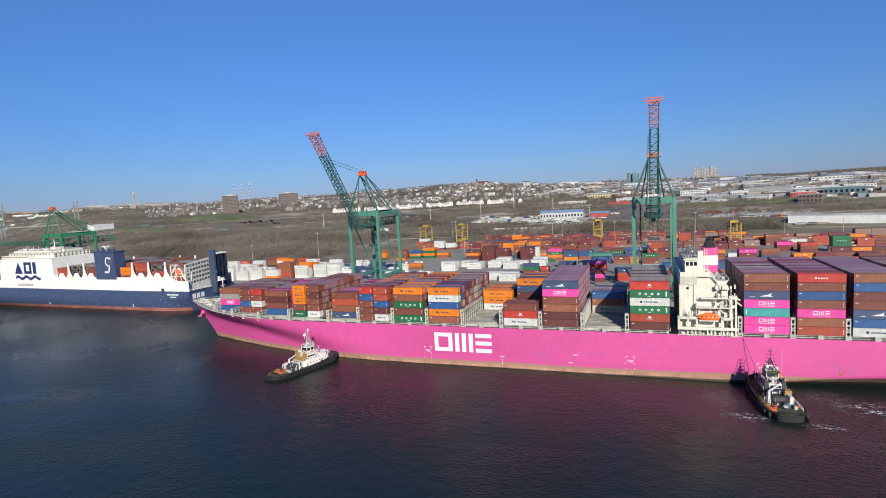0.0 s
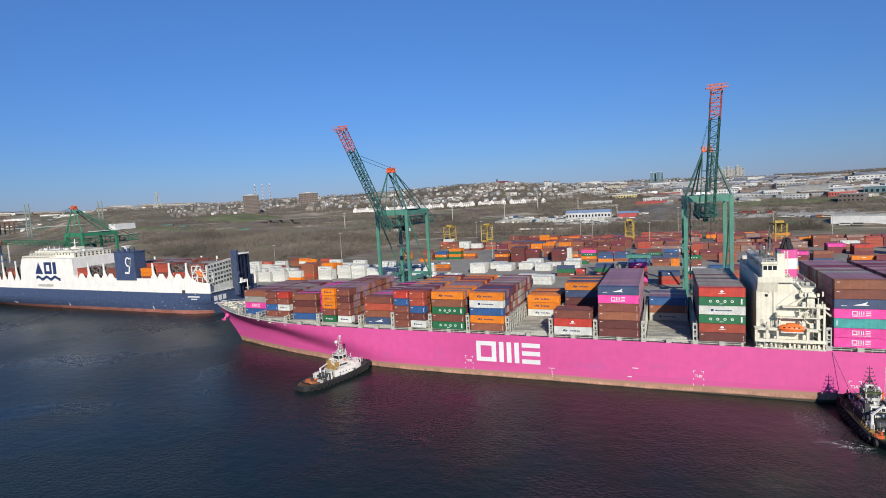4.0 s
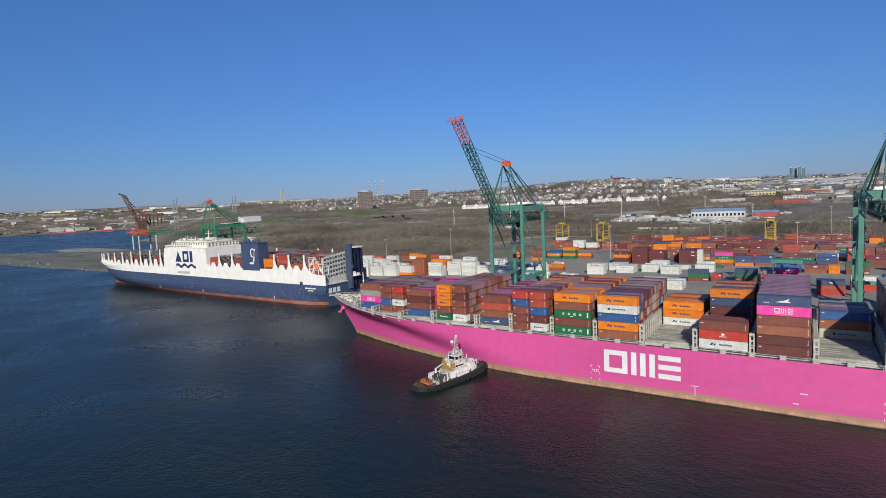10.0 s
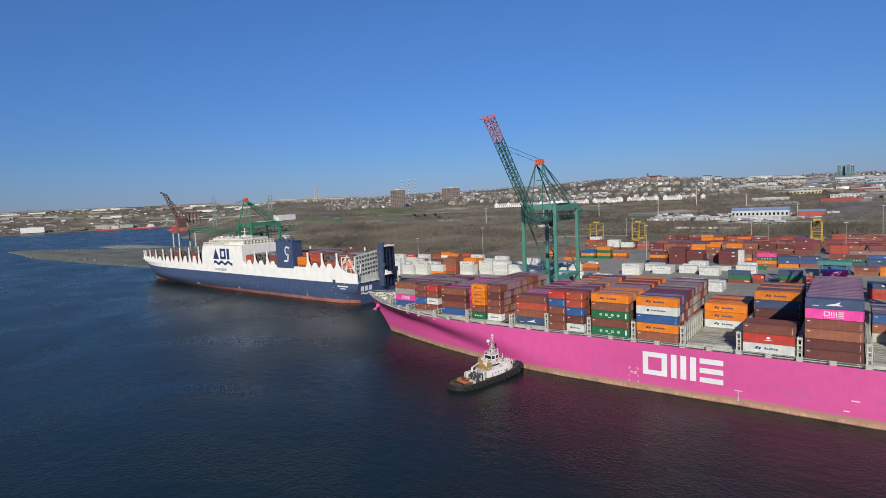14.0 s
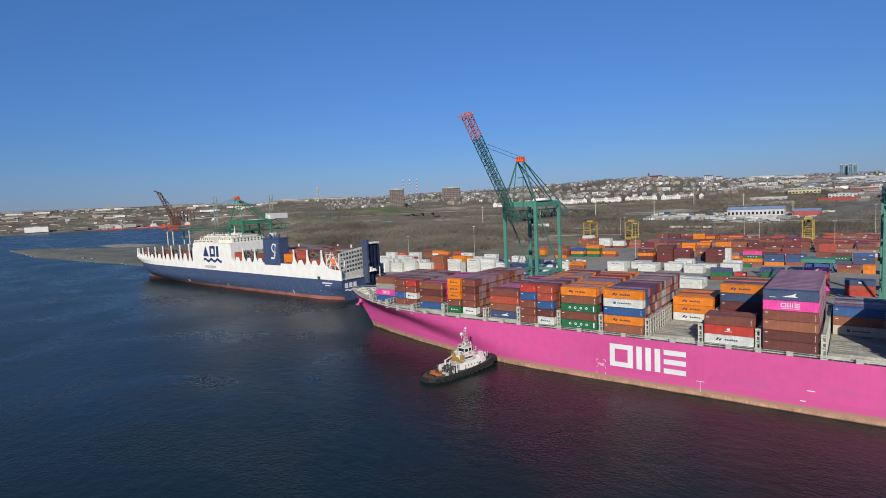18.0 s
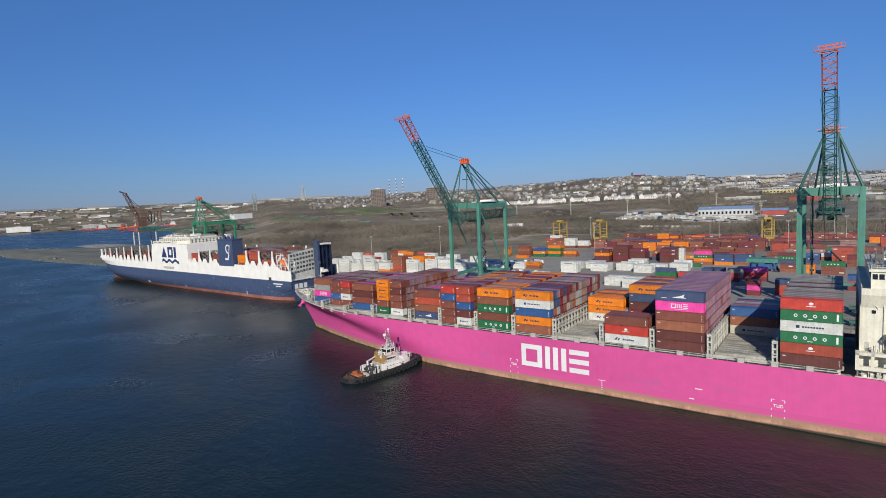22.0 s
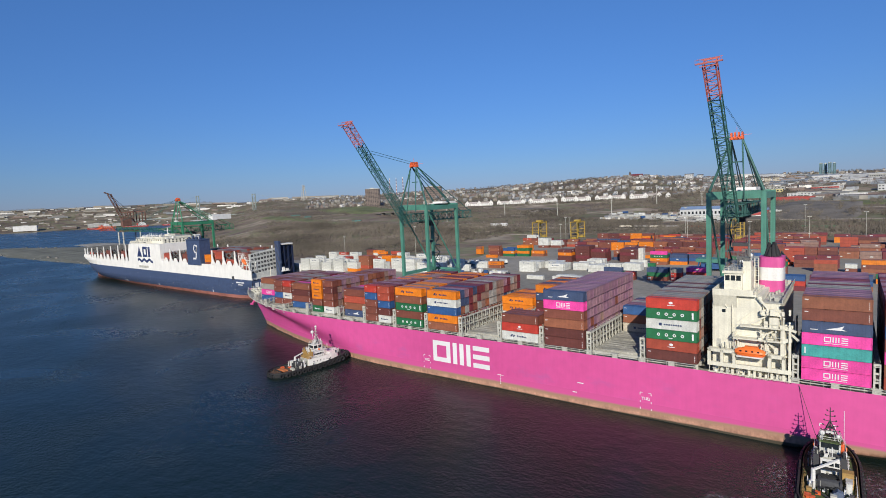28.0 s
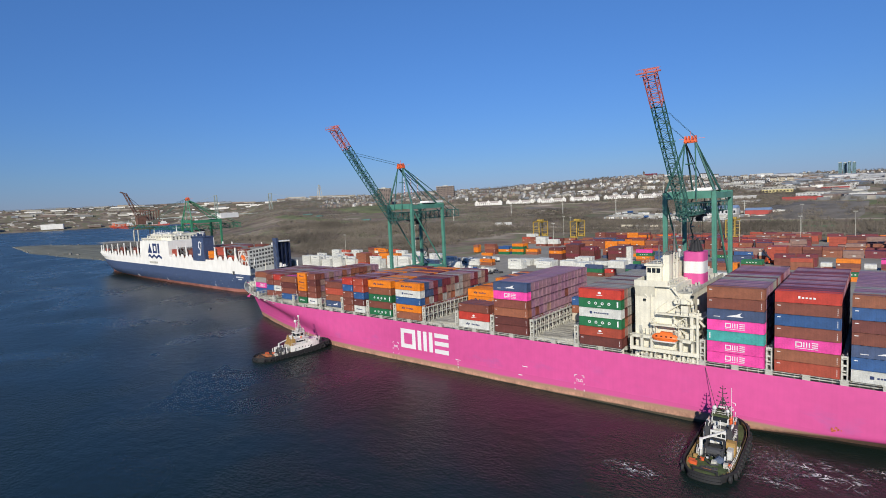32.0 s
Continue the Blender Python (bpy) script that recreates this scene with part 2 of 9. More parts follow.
M["quay"] = mat("weathered_quay_concrete", (0.24, 0.225, 0.2), 0.9, var=0.35, scale=0.06, fine=0.8, streak=0.3)
M["lifeboat"] = mat("orange_lifeboat_shell", (0.8, 0.16, 0.03), 0.4, var=0.12)
M["glue"] = mat("dark_blue_lettering", (0.02, 0.035, 0.11), 0.5, var=0.1)
M["white_mark"] = mat("white_marking_paint", (0.66, 0.65, 0.66), 0.5, var=0.1)
CON = {
    "brown": (0.2, 0.062, 0.042), "dbrown": (0.13, 0.038, 0.032), "rust": (0.27, 0.095, 0.052), "red": (0.47, 0.045, 0.03), "orange": (0.72, 0.2, 0.012),
    "navy": (0.05, 0.075, 0.15), "blue": (0.03, 0.09, 0.24), "pink": (0.74, 0.06, 0.32), "tealc": (0.06, 0.36, 0.34), "green": (0.018, 0.14, 0.055),
    # mauve, greyed brown and pale grey: brightness of roofs and ends put in colour
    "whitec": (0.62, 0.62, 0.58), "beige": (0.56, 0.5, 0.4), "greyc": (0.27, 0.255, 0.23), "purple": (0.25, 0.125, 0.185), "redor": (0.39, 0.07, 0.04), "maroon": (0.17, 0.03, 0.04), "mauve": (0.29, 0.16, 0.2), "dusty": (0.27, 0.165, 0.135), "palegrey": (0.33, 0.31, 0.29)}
for key, c in CON.items():
    M[key] = mat(key + "_container_paint", c, 0.55, var=0.22, scale=0.5, fine=4.0, streak=0.12, rnd=0.16, island=0.0, rib=0.28)


# ---- mesh helpers ----
class Mesh:
    """Gathers vertices and faces, each face with a material slot."""

    def __init__(self):
        self.v, self.f, self.s = [], [], []

    def face(self, pts, slot=0):
        n = len(self.v)
        self.v += [tuple(p) for p in pts]
        self.f.append(tuple(range(n, n + len(pts))))
        self.s.append(slot)

    def box(self, x0, x1, y0, y1, z0, z1, slot=0, top=None):
        n = len(self.v)
        self.v += [(x0, y0, z0), (x1, y0, z0), (x1, y1, z0), (x0, y1, z0), (x0, y0, z1), (x1, y0, z1), (x1, y1, z1), (x0, y1, z1)]
        for q in ((0, 3, 2, 1), (4, 5, 6, 7), (0, 1, 5, 4), (1, 2, 6, 5), (2, 3, 7, 6), (3, 0, 4, 7)):
            self.f.append(tuple(n + i for i in q))
            self.s.append(slot if top is None or q != (4, 5, 6, 7) else top)
        return self

    def prism(self, pts, axis, a, b, slot=0):
        """Extrudes a polygon given in the other two axes along one axis."""
        def at(p, w):
            return {"x": (w, p[0], p[1]), "y": (p[0], w, p[1]), "z": (p[0], p[1], w)}[axis]
        n, c = len(self.v), len(pts)
        self.v += [at(p, a) for p in pts] + [at(p, b) for p in pts]
        self.f += [tuple(n + i for i in range(c))[::-1], tuple(n + c + i for i in range(c))]
        self.f += [(n + i, n + (i + 1) % c, n + c + (i + 1) % c, n + c + i) for i in range(c)]
        self.s += [slot] * (c + 2)
        return self

    def beam(self, a, b, w, h=None, slot=0):
        """A square bar from a to b."""
        a, b = Vector(a), Vector(b)
        h = h or w
        d = (b - a).normalized()
        up = Vector((0, 0, 1)) if abs(d.z) < 0.95 else Vector((0, 1, 0))
        r = d.cross(up).normalized() * w / 2
        u = r.cross(d).normalized() * h / 2
        n = len(self.v)
        for p in (a, b):
            self.v += [tuple(p - r - u), tuple(p + r - u), tuple(p + r + u), tuple(p - r + u)]
        self.f += [(n, n + 1, n + 2, n + 3)[::-1], (n + 4, n + 5, n + 6, n + 7)] + [(n + i, n + (i + 1) % 4, n + 4 + (i + 1) % 4, n + 4 + i) for i in range(4)]
        self.s += [slot] * 6
        return self

    def tube(self, a, b, r0, r1=None, n=8, slot=0):
        a, b = Vector(a), Vector(b)
        r1 = r0 if r1 is None else r1
        d = (b - a).normalized()
        up = Vector((0, 0, 1)) if abs(d.z) < 0.95 else Vector((0, 1, 0))
        p = d.cross(up).normalized()
        q = p.cross(d)
        s = len(self.v)
        for c, r in ((a, r0), (b, r1)):
            self.v += [tuple(c + (p * math.cos(2 * math.pi * i / n) + q * math.sin(2 * math.pi * i / n)) * r) for i in range(n)]
        self.f += [(s + i, s + n + i, s + n + (i + 1) % n, s + (i + 1) % n) for i in range(n)]
        self.f += [tuple(s + i for i in range(n)), tuple(s + n + i for i in range(n))[::-1]]
        self.s += [slot] * (n + 2)
        return self

    def ball(self, c, rx, ry=None, rz=None, n=10, slot=0):
        ry, rz = ry or rx, rz or rx
        s, m = len(self.v), n // 2
        for j in range(m + 1):
            t = math.pi * j / m
            self.v += [(c[0] + rx * math.sin(t) * math.cos(2 * math.pi * i / n), c[1] + ry * math.sin(t) * math.sin(2 * math.pi * i / n), c[2] + rz * math.cos(t)) for i in range(n)]
        self.f += [(s + j * n + i, s + j * n + n + i, s + j * n + n + (i + 1) % n, s + j * n + (i + 1) % n) for j in range(m) for i in range(n)]
        self.s += [slot] * (m * n)
        return self

    def ring(self, c, axis, r, w, n=14, slot=0):
        """A tyre: a square-sectioned ring about an axis vector."""
        d = Vector(axis).normalized()
        up = Vector((0, 0, 1)) if abs(d.z) < 0.95 else Vector((0, 1, 0))
        p = d.cross(up).normalized()
        q, c, s = p.cross(d), Vector(c), len(self.v)
        for i in range(n):
            e = p * math.cos(2 * math.pi * i / n) + q * math.sin(2 * math.pi * i / n)
            self.v += [tuple(c + e * r - d * w / 2), tuple(c + e * r + d * w / 2), tuple(c + e * r * 0.5 + d * w / 2), tuple(c + e * r * 0.5 - d * w / 2)]
        for i in range(n):
            j = (i + 1) % n
            self.f += [(s + 4 * i + a, s + 4 * i + (a + 1) % 4, s + 4 * j + (a + 1) % 4, s + 4 * j + a) for a in range(4)]
            self.s += [slot] * 4
        return self

    def grid(self, rows, slot=0, close=False):
        """A sheet through rows of points."""
        n, c = len(self.v), len(rows[0])
        for r in rows:
            self.v += [tuple(p) for p in r]
        for i in range(len(rows) - 1):
            for j in range(c - 1 + close):
                self.f.append((n + i * c + j, n + i * c + (j + 1) % c, n + (i + 1) * c + (j + 1) % c, n + (i + 1) * c + j))
                self.s.append(slot)
        return self

    def weld(self):
        """Joins vertices that lie in one place."""
        seen, to, keep = {}, [], []
        for p in self.v:
            key = (round(p[0], 3), round(p[1], 3), round(p[2], 3))
            if key not in seen:
                seen[key] = len(keep)
                keep.append(p)
            to.append(seen[key])
        faces, slots = [], []
        for f, s in zip(self.f, self.s):
            g = list(dict.fromkeys(to[i] for i in f))
            if len(g) > 2:
                faces.append(tuple(g))
                slots.append(s)
        self.v, self.f, self.s = keep, faces, slots
        return self

    def data(self, name, mats, smooth=False):
        me = bpy.data.meshes.new(name)
        me.from_pydata(self.v, [], self.f)
        for m in mats:
            me.materials.append(m)
        if len(mats) > 1:
            me.polygons.foreach_set("material_index", self.s)
        if smooth:
            me.polygons.foreach_set("use_smooth", [True] * len(self.f))
        me.update()
        return me


def part(name, mesh, material, parent, label="", smooth=False, kind=""):
    """Links a mesh as one object under a thing or under a part."""
    mats = material if isinstance(material, (list, tuple)) else [material]
    ob = new(name, mesh.data(name, mats, smooth) if isinstance(mesh, Mesh) else mesh)
    ob.parent = parent
    return tagged(ob, label, kind=kind)


def thing(name, label, category, group="", kind="", at=None):
    ob = tagged(new(name), label, category, group, kind)
    ob.empty_display_size = 1
    if at is not None:
        ob.matrix_world = at
    return ob


def solid(name, mesh, material, label, category, group="", kind="", at=None, smooth=False):
    mats = material if isinstance(material, (list, tuple)) else [material]
    ob = tagged(new(name, mesh.data(name, mats, smooth)), label, category, group, kind)
    if at is not None:
        ob.matrix_world = at
    return ob


def truss(me, a, b, across, up, w, h, n, t, slot=0, web=True):
    """A box truss from a to b: four chords, posts and diagonals. across, up: unit vectors."""
    a, b, c, u = Vector(a), Vector(b), Vector(across), Vector(up)
    cs = [c * sx * w / 2 + u * sz * h / 2 for sx, sz in ((-1, -1), (1, -1), (1, 1), (-1, 1))]
    for o in cs:
        me.beam(a + o, b + o, t, slot=slot)
    for i in range(n + 1):
        p = a.lerp(b, i / n)
        for j in range(4):
            me.beam(p + cs[j], p + cs[(j + 1) % 4], t * 0.6, slot=slot)
        if web and i < n:
            q = a.lerp(b, (i + 1) / n)
            for j in range(4):
                j2 = (j + 1) % 4
                me.beam((p + cs[j]) if i % 2 else (p + cs[j2]), (q + cs[j2]) if i % 2 else (q + cs[j]), t * 0.5, slot=slot)
    return me


# ---- sea, quay and land ----
QUAY_Y, YARD_Z = 268.0, 3.5
sea = Mesh()
sea.face([(-7000, -4000, 0), (5000, -4000, 0), (5000, 6000, 0), (-7000, 6000, 0)])
solid("water", sea, M["water"], "dark blue rippled harbour water", "water", kind="structure")

q = Mesh().box(-598, 520, QUAY_Y, QUAY_Y + 3, -6, YARD_Z + 0.05)
solid("quay", q, M["quay"], "weathered concrete quay wall with a flat cope", "quay", kind="structure")
for i in range(75):
    x = -590 + i * 14.7
    fe = thing("quay_fender", "black rubber fender hung on the quay wall", "fender", "fenders along the quay", at=pose(x, QUAY_Y - 0.6, 0.4))
    part("rubber_block", Mesh().tube((0, 0, 0), (0, 0, 2.6), 0.55, n=8), M["black"], fe)
    bo = thing("bollard", "black cast iron mooring bollard on the quay edge", "bollard", "bollards along the quay", at=pose(x + 5, QUAY_Y + 1.2, YARD_Z + 0.05))
    part("post", Mesh().tube((0, 0, 0), (0, 0, 0.5), 0.25, n=8).tube((0, 0, 0.5), (0, 0, 0.7), 0.4, n=8), M["black"], bo)
apron = Mesh().prism([(-598, QUAY_Y + 3), (520, QUAY_Y + 3), (520, 560), (200, 640), (60, 690), (-180, 700), (-232, 690), (-240, 540), (-226, 440), (-345, 405), (-420, 385), (-598, 330)], "z", -1, YARD_Z)
solid("pavement", apron, M["asphalt"], "worn grey asphalt of the container yard", "pavement", kind="structure")

AZ = [(90, 0.9, 4300), (76, 0.97, 4300), (68, 1.06, 4300), (61, 1.09, 4200), (54, 1.15, 3800), (46, 1.04, 3300), (37, 1.24, 2800), (32, 1.37, 2600), (25, 1.62, 2400), (21, 1.79, 2300),
      (16, 1.74, 2300), (11, 1.37, 2500), (4, 1.18, 2900), (-3, 0.9, 3200), (-12, 0.7, 3400), (-19, 0.73, 3400), (-40, 0.8, 3400), (-70, 0.8, 3000)]


def ridge(az):
    return tuple(float(np.interp(-az, [-a[0] for a in AZ], [a[k] for a in AZ])) for k in (1, 2))


def land(x, y):
    """Height of the ground: the flat yard, the scrub plain, the town on its hill, the far shore of the basin."""
    r, az = math.hypot(x - 20, y), math.degrees(math.atan2(-(x - 20), y))
    el, d = ridge(az)
    top = 58 + d * math.tan(radians(el)) - 6
    n = noise.noise(Vector((x * 0.0018, y * 0.0018, 0))) * 0.5 + noise.noise(Vector((x * 0.006, y * 0.006, 3))) * 0.25
    pts = [(0, 3), (640, 3.0), (760, 7), (900, 19), (1150, 36), (1365, 52), (d, top), (d + 900, top - 60)]
    h = float(np.interp(r, [p[0] for p in pts], [p[1] for p in pts]))
    h += n * 22 * min(1, max(0, (r - 900) / 700))
    edge = 63.5 + 2.5 * noise.noise(Vector((r * 0.004, 0, 7)))
    if az > edge - 10:
        far = float(np.interp(r, [0, 3250, 3350, 4300, 5200], [-4, -4, 4, top, top - 40])) + max(0, n) * 14 * (r > 3400)
        w = min(1, max(0, (az - edge + 10) / 10))
        h = h * (1 - w) + far * w if r > 640 else (3 if az < edge else -4)
    if y < QUAY_Y + 4 and r < 3200 and az > 30:
        h = min(h, -4)
    if y < QUAY_Y + 4 and az < 30:
        h = -4
    return h


gr = []
radii = list(np.linspace(285, 700, 20)) + list(np.geomspace(715, 5600, 95))
for r in radii:
    row = []
    for a in np.linspace(88, -75, 230):
        x, y = 20 - r * math.sin(radians(a)), r * math.cos(radians(a))
        row.append((x, y, land(x, y)))
    gr.append(row)


def ground_material():
    """Dry scrub and grass in broad patches, with bare earth and paved strips."""
    m = mat("dry_scrub_and_grass", (0.1, 0.085, 0.055), 0.95, var=0.45, scale=0.006, fine=0.06)
    n, k = m.node_tree.nodes, m.node_tree.links
    tc, t, ra = n.new("ShaderNodeTexCoord"), n.new("ShaderNodeTexNoise"), n.new("ShaderNodeValToRGB")
    t.inputs["Scale"].default_value, t.inputs["Detail"].default_value = 0.013, 9
    el = ra.color_ramp.elements
    el[0].position, el[0].color = 0.36, (0.115, 0.085, 0.062, 1)
    el[1].position, el[1].color = 0.7, (0.36, 0.305, 0.23, 1)
    for p, c in ((0.45, (0.19, 0.14, 0.1, 1)), (0.53, (0.15, 0.155, 0.075, 1)), (0.57, (0.2, 0.15, 0.105, 1)), (0.63, (0.27, 0.215, 0.155, 1))):
        e = el.new(p)
        e.color = c
    k.new(tc.outputs["Object"], t.inputs["Vector"])
    k.new(t.outputs["Fac"], ra.inputs[0])
    k.new(ra.outputs[0], [x for x in n if x.type == "VECT_MATH"][0].inputs[0])
    return m


M["ground"] = ground_material()
solid("ground", Mesh().grid(gr), M["ground"], "brown scrub plain rising to a wooded town hill", "ground", kind="structure", smooth=True)

# the low gravel spit beyond the berth
def spit_edges(x):
    """Near and far shore of the spit, from its tip out in the basin to its root at the berth."""
    u = (x + 1430) / 845
    return 342 - 57 * min(1, u * 2.2) + 12 * max(0, u - 0.7), 352 + 158 * min(1, max(0, u) * 1.7) ** 0.8


sp = []
for i in range(41):
    u = i / 40
    x = -1430 + u * 845
    near, back = spit_edges(x)
    row = []
    for j in range(15):
        v = j / 14
        h = 3.4 * math.sin(math.pi * v) ** 0.4 * min(1, u * 9) - 0.6 + noise.noise(Vector((x * 0.02, v * 6, 1))) * 0.9 + (3.5 * math.exp(-((v - 0.75) / 0.16) ** 2) * min(1, max(0, u - 0.25) * 3))
        row.append((x, near + (back - near) * v, h))
    sp.append(row)
M["gravel"] = mat("pale_gravel_and_turf", (0.15, 0.15, 0.115), 0.95, var=0.45, scale=0.03, fine=0.4)
solid("gravel_spit", Mesh().grid(sp), M["gravel"], "low gravel and turf spit reaching into the basin", "ground", kind="structure", smooth=True)

# the pale rubble bank along the spit's far side
M["rubble"] = mat("pale_grey_rubble", (0.25, 0.24, 0.215), 0.95, var=0.45, scale=0.05, fine=0.3)
rb = []
for i in range(46):
    u = i / 45
    x, yc = -1310 + 420 * u, 500 - 40 * u
    hh = 7.5 * math.sin(math.pi * min(1, u * 1.02)) ** 0.5 * (0.75 + 0.4 * noise.noise(Vector((x * 0.013, 3, 3))))
    rb.append([(x, yc + 34 * v, -0.5 + max(0, hh) * math.cos(v * math.pi / 2) ** 0.8 + 0.7 * noise.noise(Vector((x * 0.06, v * 5, 9)))) for v in (-1, -0.75, -0.5, -0.25, 0, 0.3, 0.65, 1)])
solid("rubble_bank", Mesh().grid(rb), M["rubble"], "pale grey rubble bank heaped on the gravel spit", "ground", kind="structure", smooth=True)

bo_r = random.Random(6)
bld = Mesh()
for i in range(150):
    u = bo_r.uniform(0.04, 1)
    x = -1430 + u * 845
    near, back = spit_edges(x)
    y = near + (back - near) * bo_r.choice((bo_r.uniform(0.02, 0.1), bo_r.uniform(0.5, 0.97)))
    w = bo_r.uniform(0.6, 2.6)
    bld.ball((x, y, 2.0 if y > near + 20 else 0.2), w * 1.6, w, w * bo_r.uniform(0.5, 0.9), n=6)
solid("spit_boulders", bld, M["quay"], "pale boulders strewn along the gravel spit", "rocks", kind="stuff")

# ---- the large container ship; its own space: x along the hull, y across, z up from the waterline ----
SHIP_C = Vector((0, 186.5, 0))
SHIP_ROWS = [(0, 0.26, -8.13, -0.15), (4, -0.71, -6.26, -0.2), (8, -1.32, -4.46, -0.18), (12, -1.15, -2.27, -0.11), (16, 0, 0, 0), (20, 2.12, 1.73, 0.14), (24, 4.92, 2.47, 0.27),
             (28, 7.84, 2.37, 0.33), (32, 9.95, 2.65, 0.17)]
HB, BOW_X, AFT_X = 22.0, -184.0, 137.0


def ship_pose(dx, dy, a):
    c = Matrix.Rotation(radians(a), 4, "Z") @ SHIP_C
    return pose(c.x + dx, c.y + dy, 0, 0, 0, a)


ship = thing("container_ship", "long magenta container ship stacked high with coloured containers", "ship", at=ship_pose(*SHIP_ROWS[0][1:]))


def rim(x):
    """Height of the hull's top edge."""
    return 14.9 + 3.0 * min(1, max(0, (-128 - x) / 62)) ** 1.6


def half(x, z):
    """Half breadth of the hull at a place along it and a height."""
    zz = max(0, z) / 17.5
    stem = BOW_X - 14 * zz ** 1.2
    if x < -82:
        p = min(1, max(0, (x - stem) / (-82 - stem)))
        low, top = HB * (1 - (1 - p) ** 1.62), HB * (1 - (1 - p) ** 4.6)
        zc = float(np.interp(x, [-190, -150, -112, -92], [14.0, 11.5, 6.0, 3.0]))
        s = min(1, max(0, (z - zc + 4.2) / 8.4))
        return low + (top - low) * s * s * (3 - 2 * s)
    if x > 44:
        # the run aft: below a knuckle that climbs towards the stern the hull draws in
        knuckle = float(np.interp(x, [44, 52, 58, 64, 71, 81, 100, 137], [0, 0.9, 1.6, 2.3, 3.1, 4.0, 5.2, 9.0]))
        return HB * (1 - 0.03 * max(0, (x - 72) / (AFT_X - 72)) ** 2) - 1.5 * max(0, knuckle - z)
    return HB


levels = [-6, -2, 0, 0.5, 1.0, 1.5, 2.0, 2.5, 3.0, 3.5, 4, 4.75, 5.5, 7, 8.5, 10, 11.5, 13, None]
hull = Mesh()
for side in (-1, 1):
    for k in range(len(levels) - 1):
        pair = []
        for z0 in (levels[k], levels[k + 1]):
            row = []
            ztop = 17.5 if z0 is None else z0
            stem = BOW_X - 14 * (max(0, ztop) / 17.5) ** 1.2
            for i in range(40):
                x = stem + (-82 - stem) * (i / 39) ** 1.5
                z = rim(x) if z0 is None else z0
                row.append((x, side * max(0.02, half(x, z if z0 is not None else ztop)), z))
            for x in list(np.linspace(-78, 95, 48)) + list(np.linspace(98, AFT_X, 12)):
                z = rim(x) if z0 is None else z0
                row.append((x, side * half(x, z), z))
            pair.append(row)
        if side == 1:
            pair = pair[::-1]
        hull.grid(pair, 1 if k < 10 else 0)
hull.face([(AFT_X, -half(AFT_X, 9), 9), (AFT_X, half(AFT_X, 9), 9), (AFT_X, half(AFT_X, 15), 14.9), (AFT_X, -half(AFT_X, 15), 14.9)])
part("hull", hull.weld(), [M["magenta"], M["boot"]], ship, "magenta hull with a salmon boot topping", smooth=True)

deck = Mesh()
rows = []
for i in range(70):
    x = -196.5 + (AFT_X + 196) * (i / 69) ** 1.25
    w = max(0.05, half(x, 17.5 if x < -90 else 14) - 0.35)
    rows.append([(x, -w + 2 * w * j / 8, rim(x) - (0.25 if x < -150 else 1.0)) for j in range(9)])
deck.grid(rows)
part("deck", deck, M["grey"], ship, "grey steel weather deck")
for side in (-1, 1):
    rail, prev = Mesh(), None
    for i in range(60):
        x = -197 + 60 * (i / 59)
        p = Vector((x, side * (half(x, 17.5) - 0.25), rim(x)))
        if prev:
            rail.beam(prev + Vector((0, 0, 1.0)), p + Vector((0, 0, 1.0)), 0.1)
            rail.beam(prev + Vector((0, 0, 0.05)), p + Vector((0, 0, 0.05)), 0.5, 0.3)
            if i % 2:
                rail.beam(p, p + Vector((0, 0, 1.0)), 0.1)
        prev = p
    part("bow_rail", rail, M["galv"], ship, "pale grey bulwark rail")
fo = Mesh()
for x, y, r, h in ((-188, -2, 0.9, 1.2), (-186, 3, 0.9, 1.2), (-182, -5, 1.1, 1.5), (-180, 4, 1.1, 1.5), (-176, -7, 0.6, 1.1), (-176, 7, 0.6, 1.1)):
    fo.tube((x, y, rim(x) - 1), (x, y, rim(x) - 1 + h), r)
    fo.box(x - 2, x + 2, y - 1, y + 1, rim(x) - 1, rim(x) - 0.3)
fr5 = random.Random(23)
for i in range(70):
    x = fr5.uniform(-192, -172)
    y = fr5.uniform(-0.8, 0.8) * max(0.5, half(x, 17.5) - 1.5)
    w, h = fr5.uniform(0.15, 0.6), fr5.uniform(0.2, 1.0)
    z = rim(x) - 0.3
    fo.box(x - w, x + w, y - w, y + w, z, z + h) if i % 2 else fo.tube((x, y, z), (x, y, z + h), w * 0.6, n=8)
part("windlass_gear", fo, M["cream"], ship, "pale mooring winches and windlass", kind="stuff")
part("bow_mast", Mesh().tube((-178, 0, 16), (-178, 0, 30), 0.35, 0.18).beam((-178, -1.5, 26), (-178, 1.5, 26), 0.2).box(-178.6, -177.4, -0.8, 0.8, 21, 21.3), M["cream"], ship)
an = Mesh()
an.tube((-190.0, -2.6, 12.6), (-190.9, -3.6, 10.9), 0.4).beam((-192.0, -3.5, 10.9), (-189.8, -3.8, 10.9), 0.7).ball((-190.0, -2.2, 12.6), 1.1)
part("anchor", an, M["magenta"], ship, "magenta anchor in its pocket")

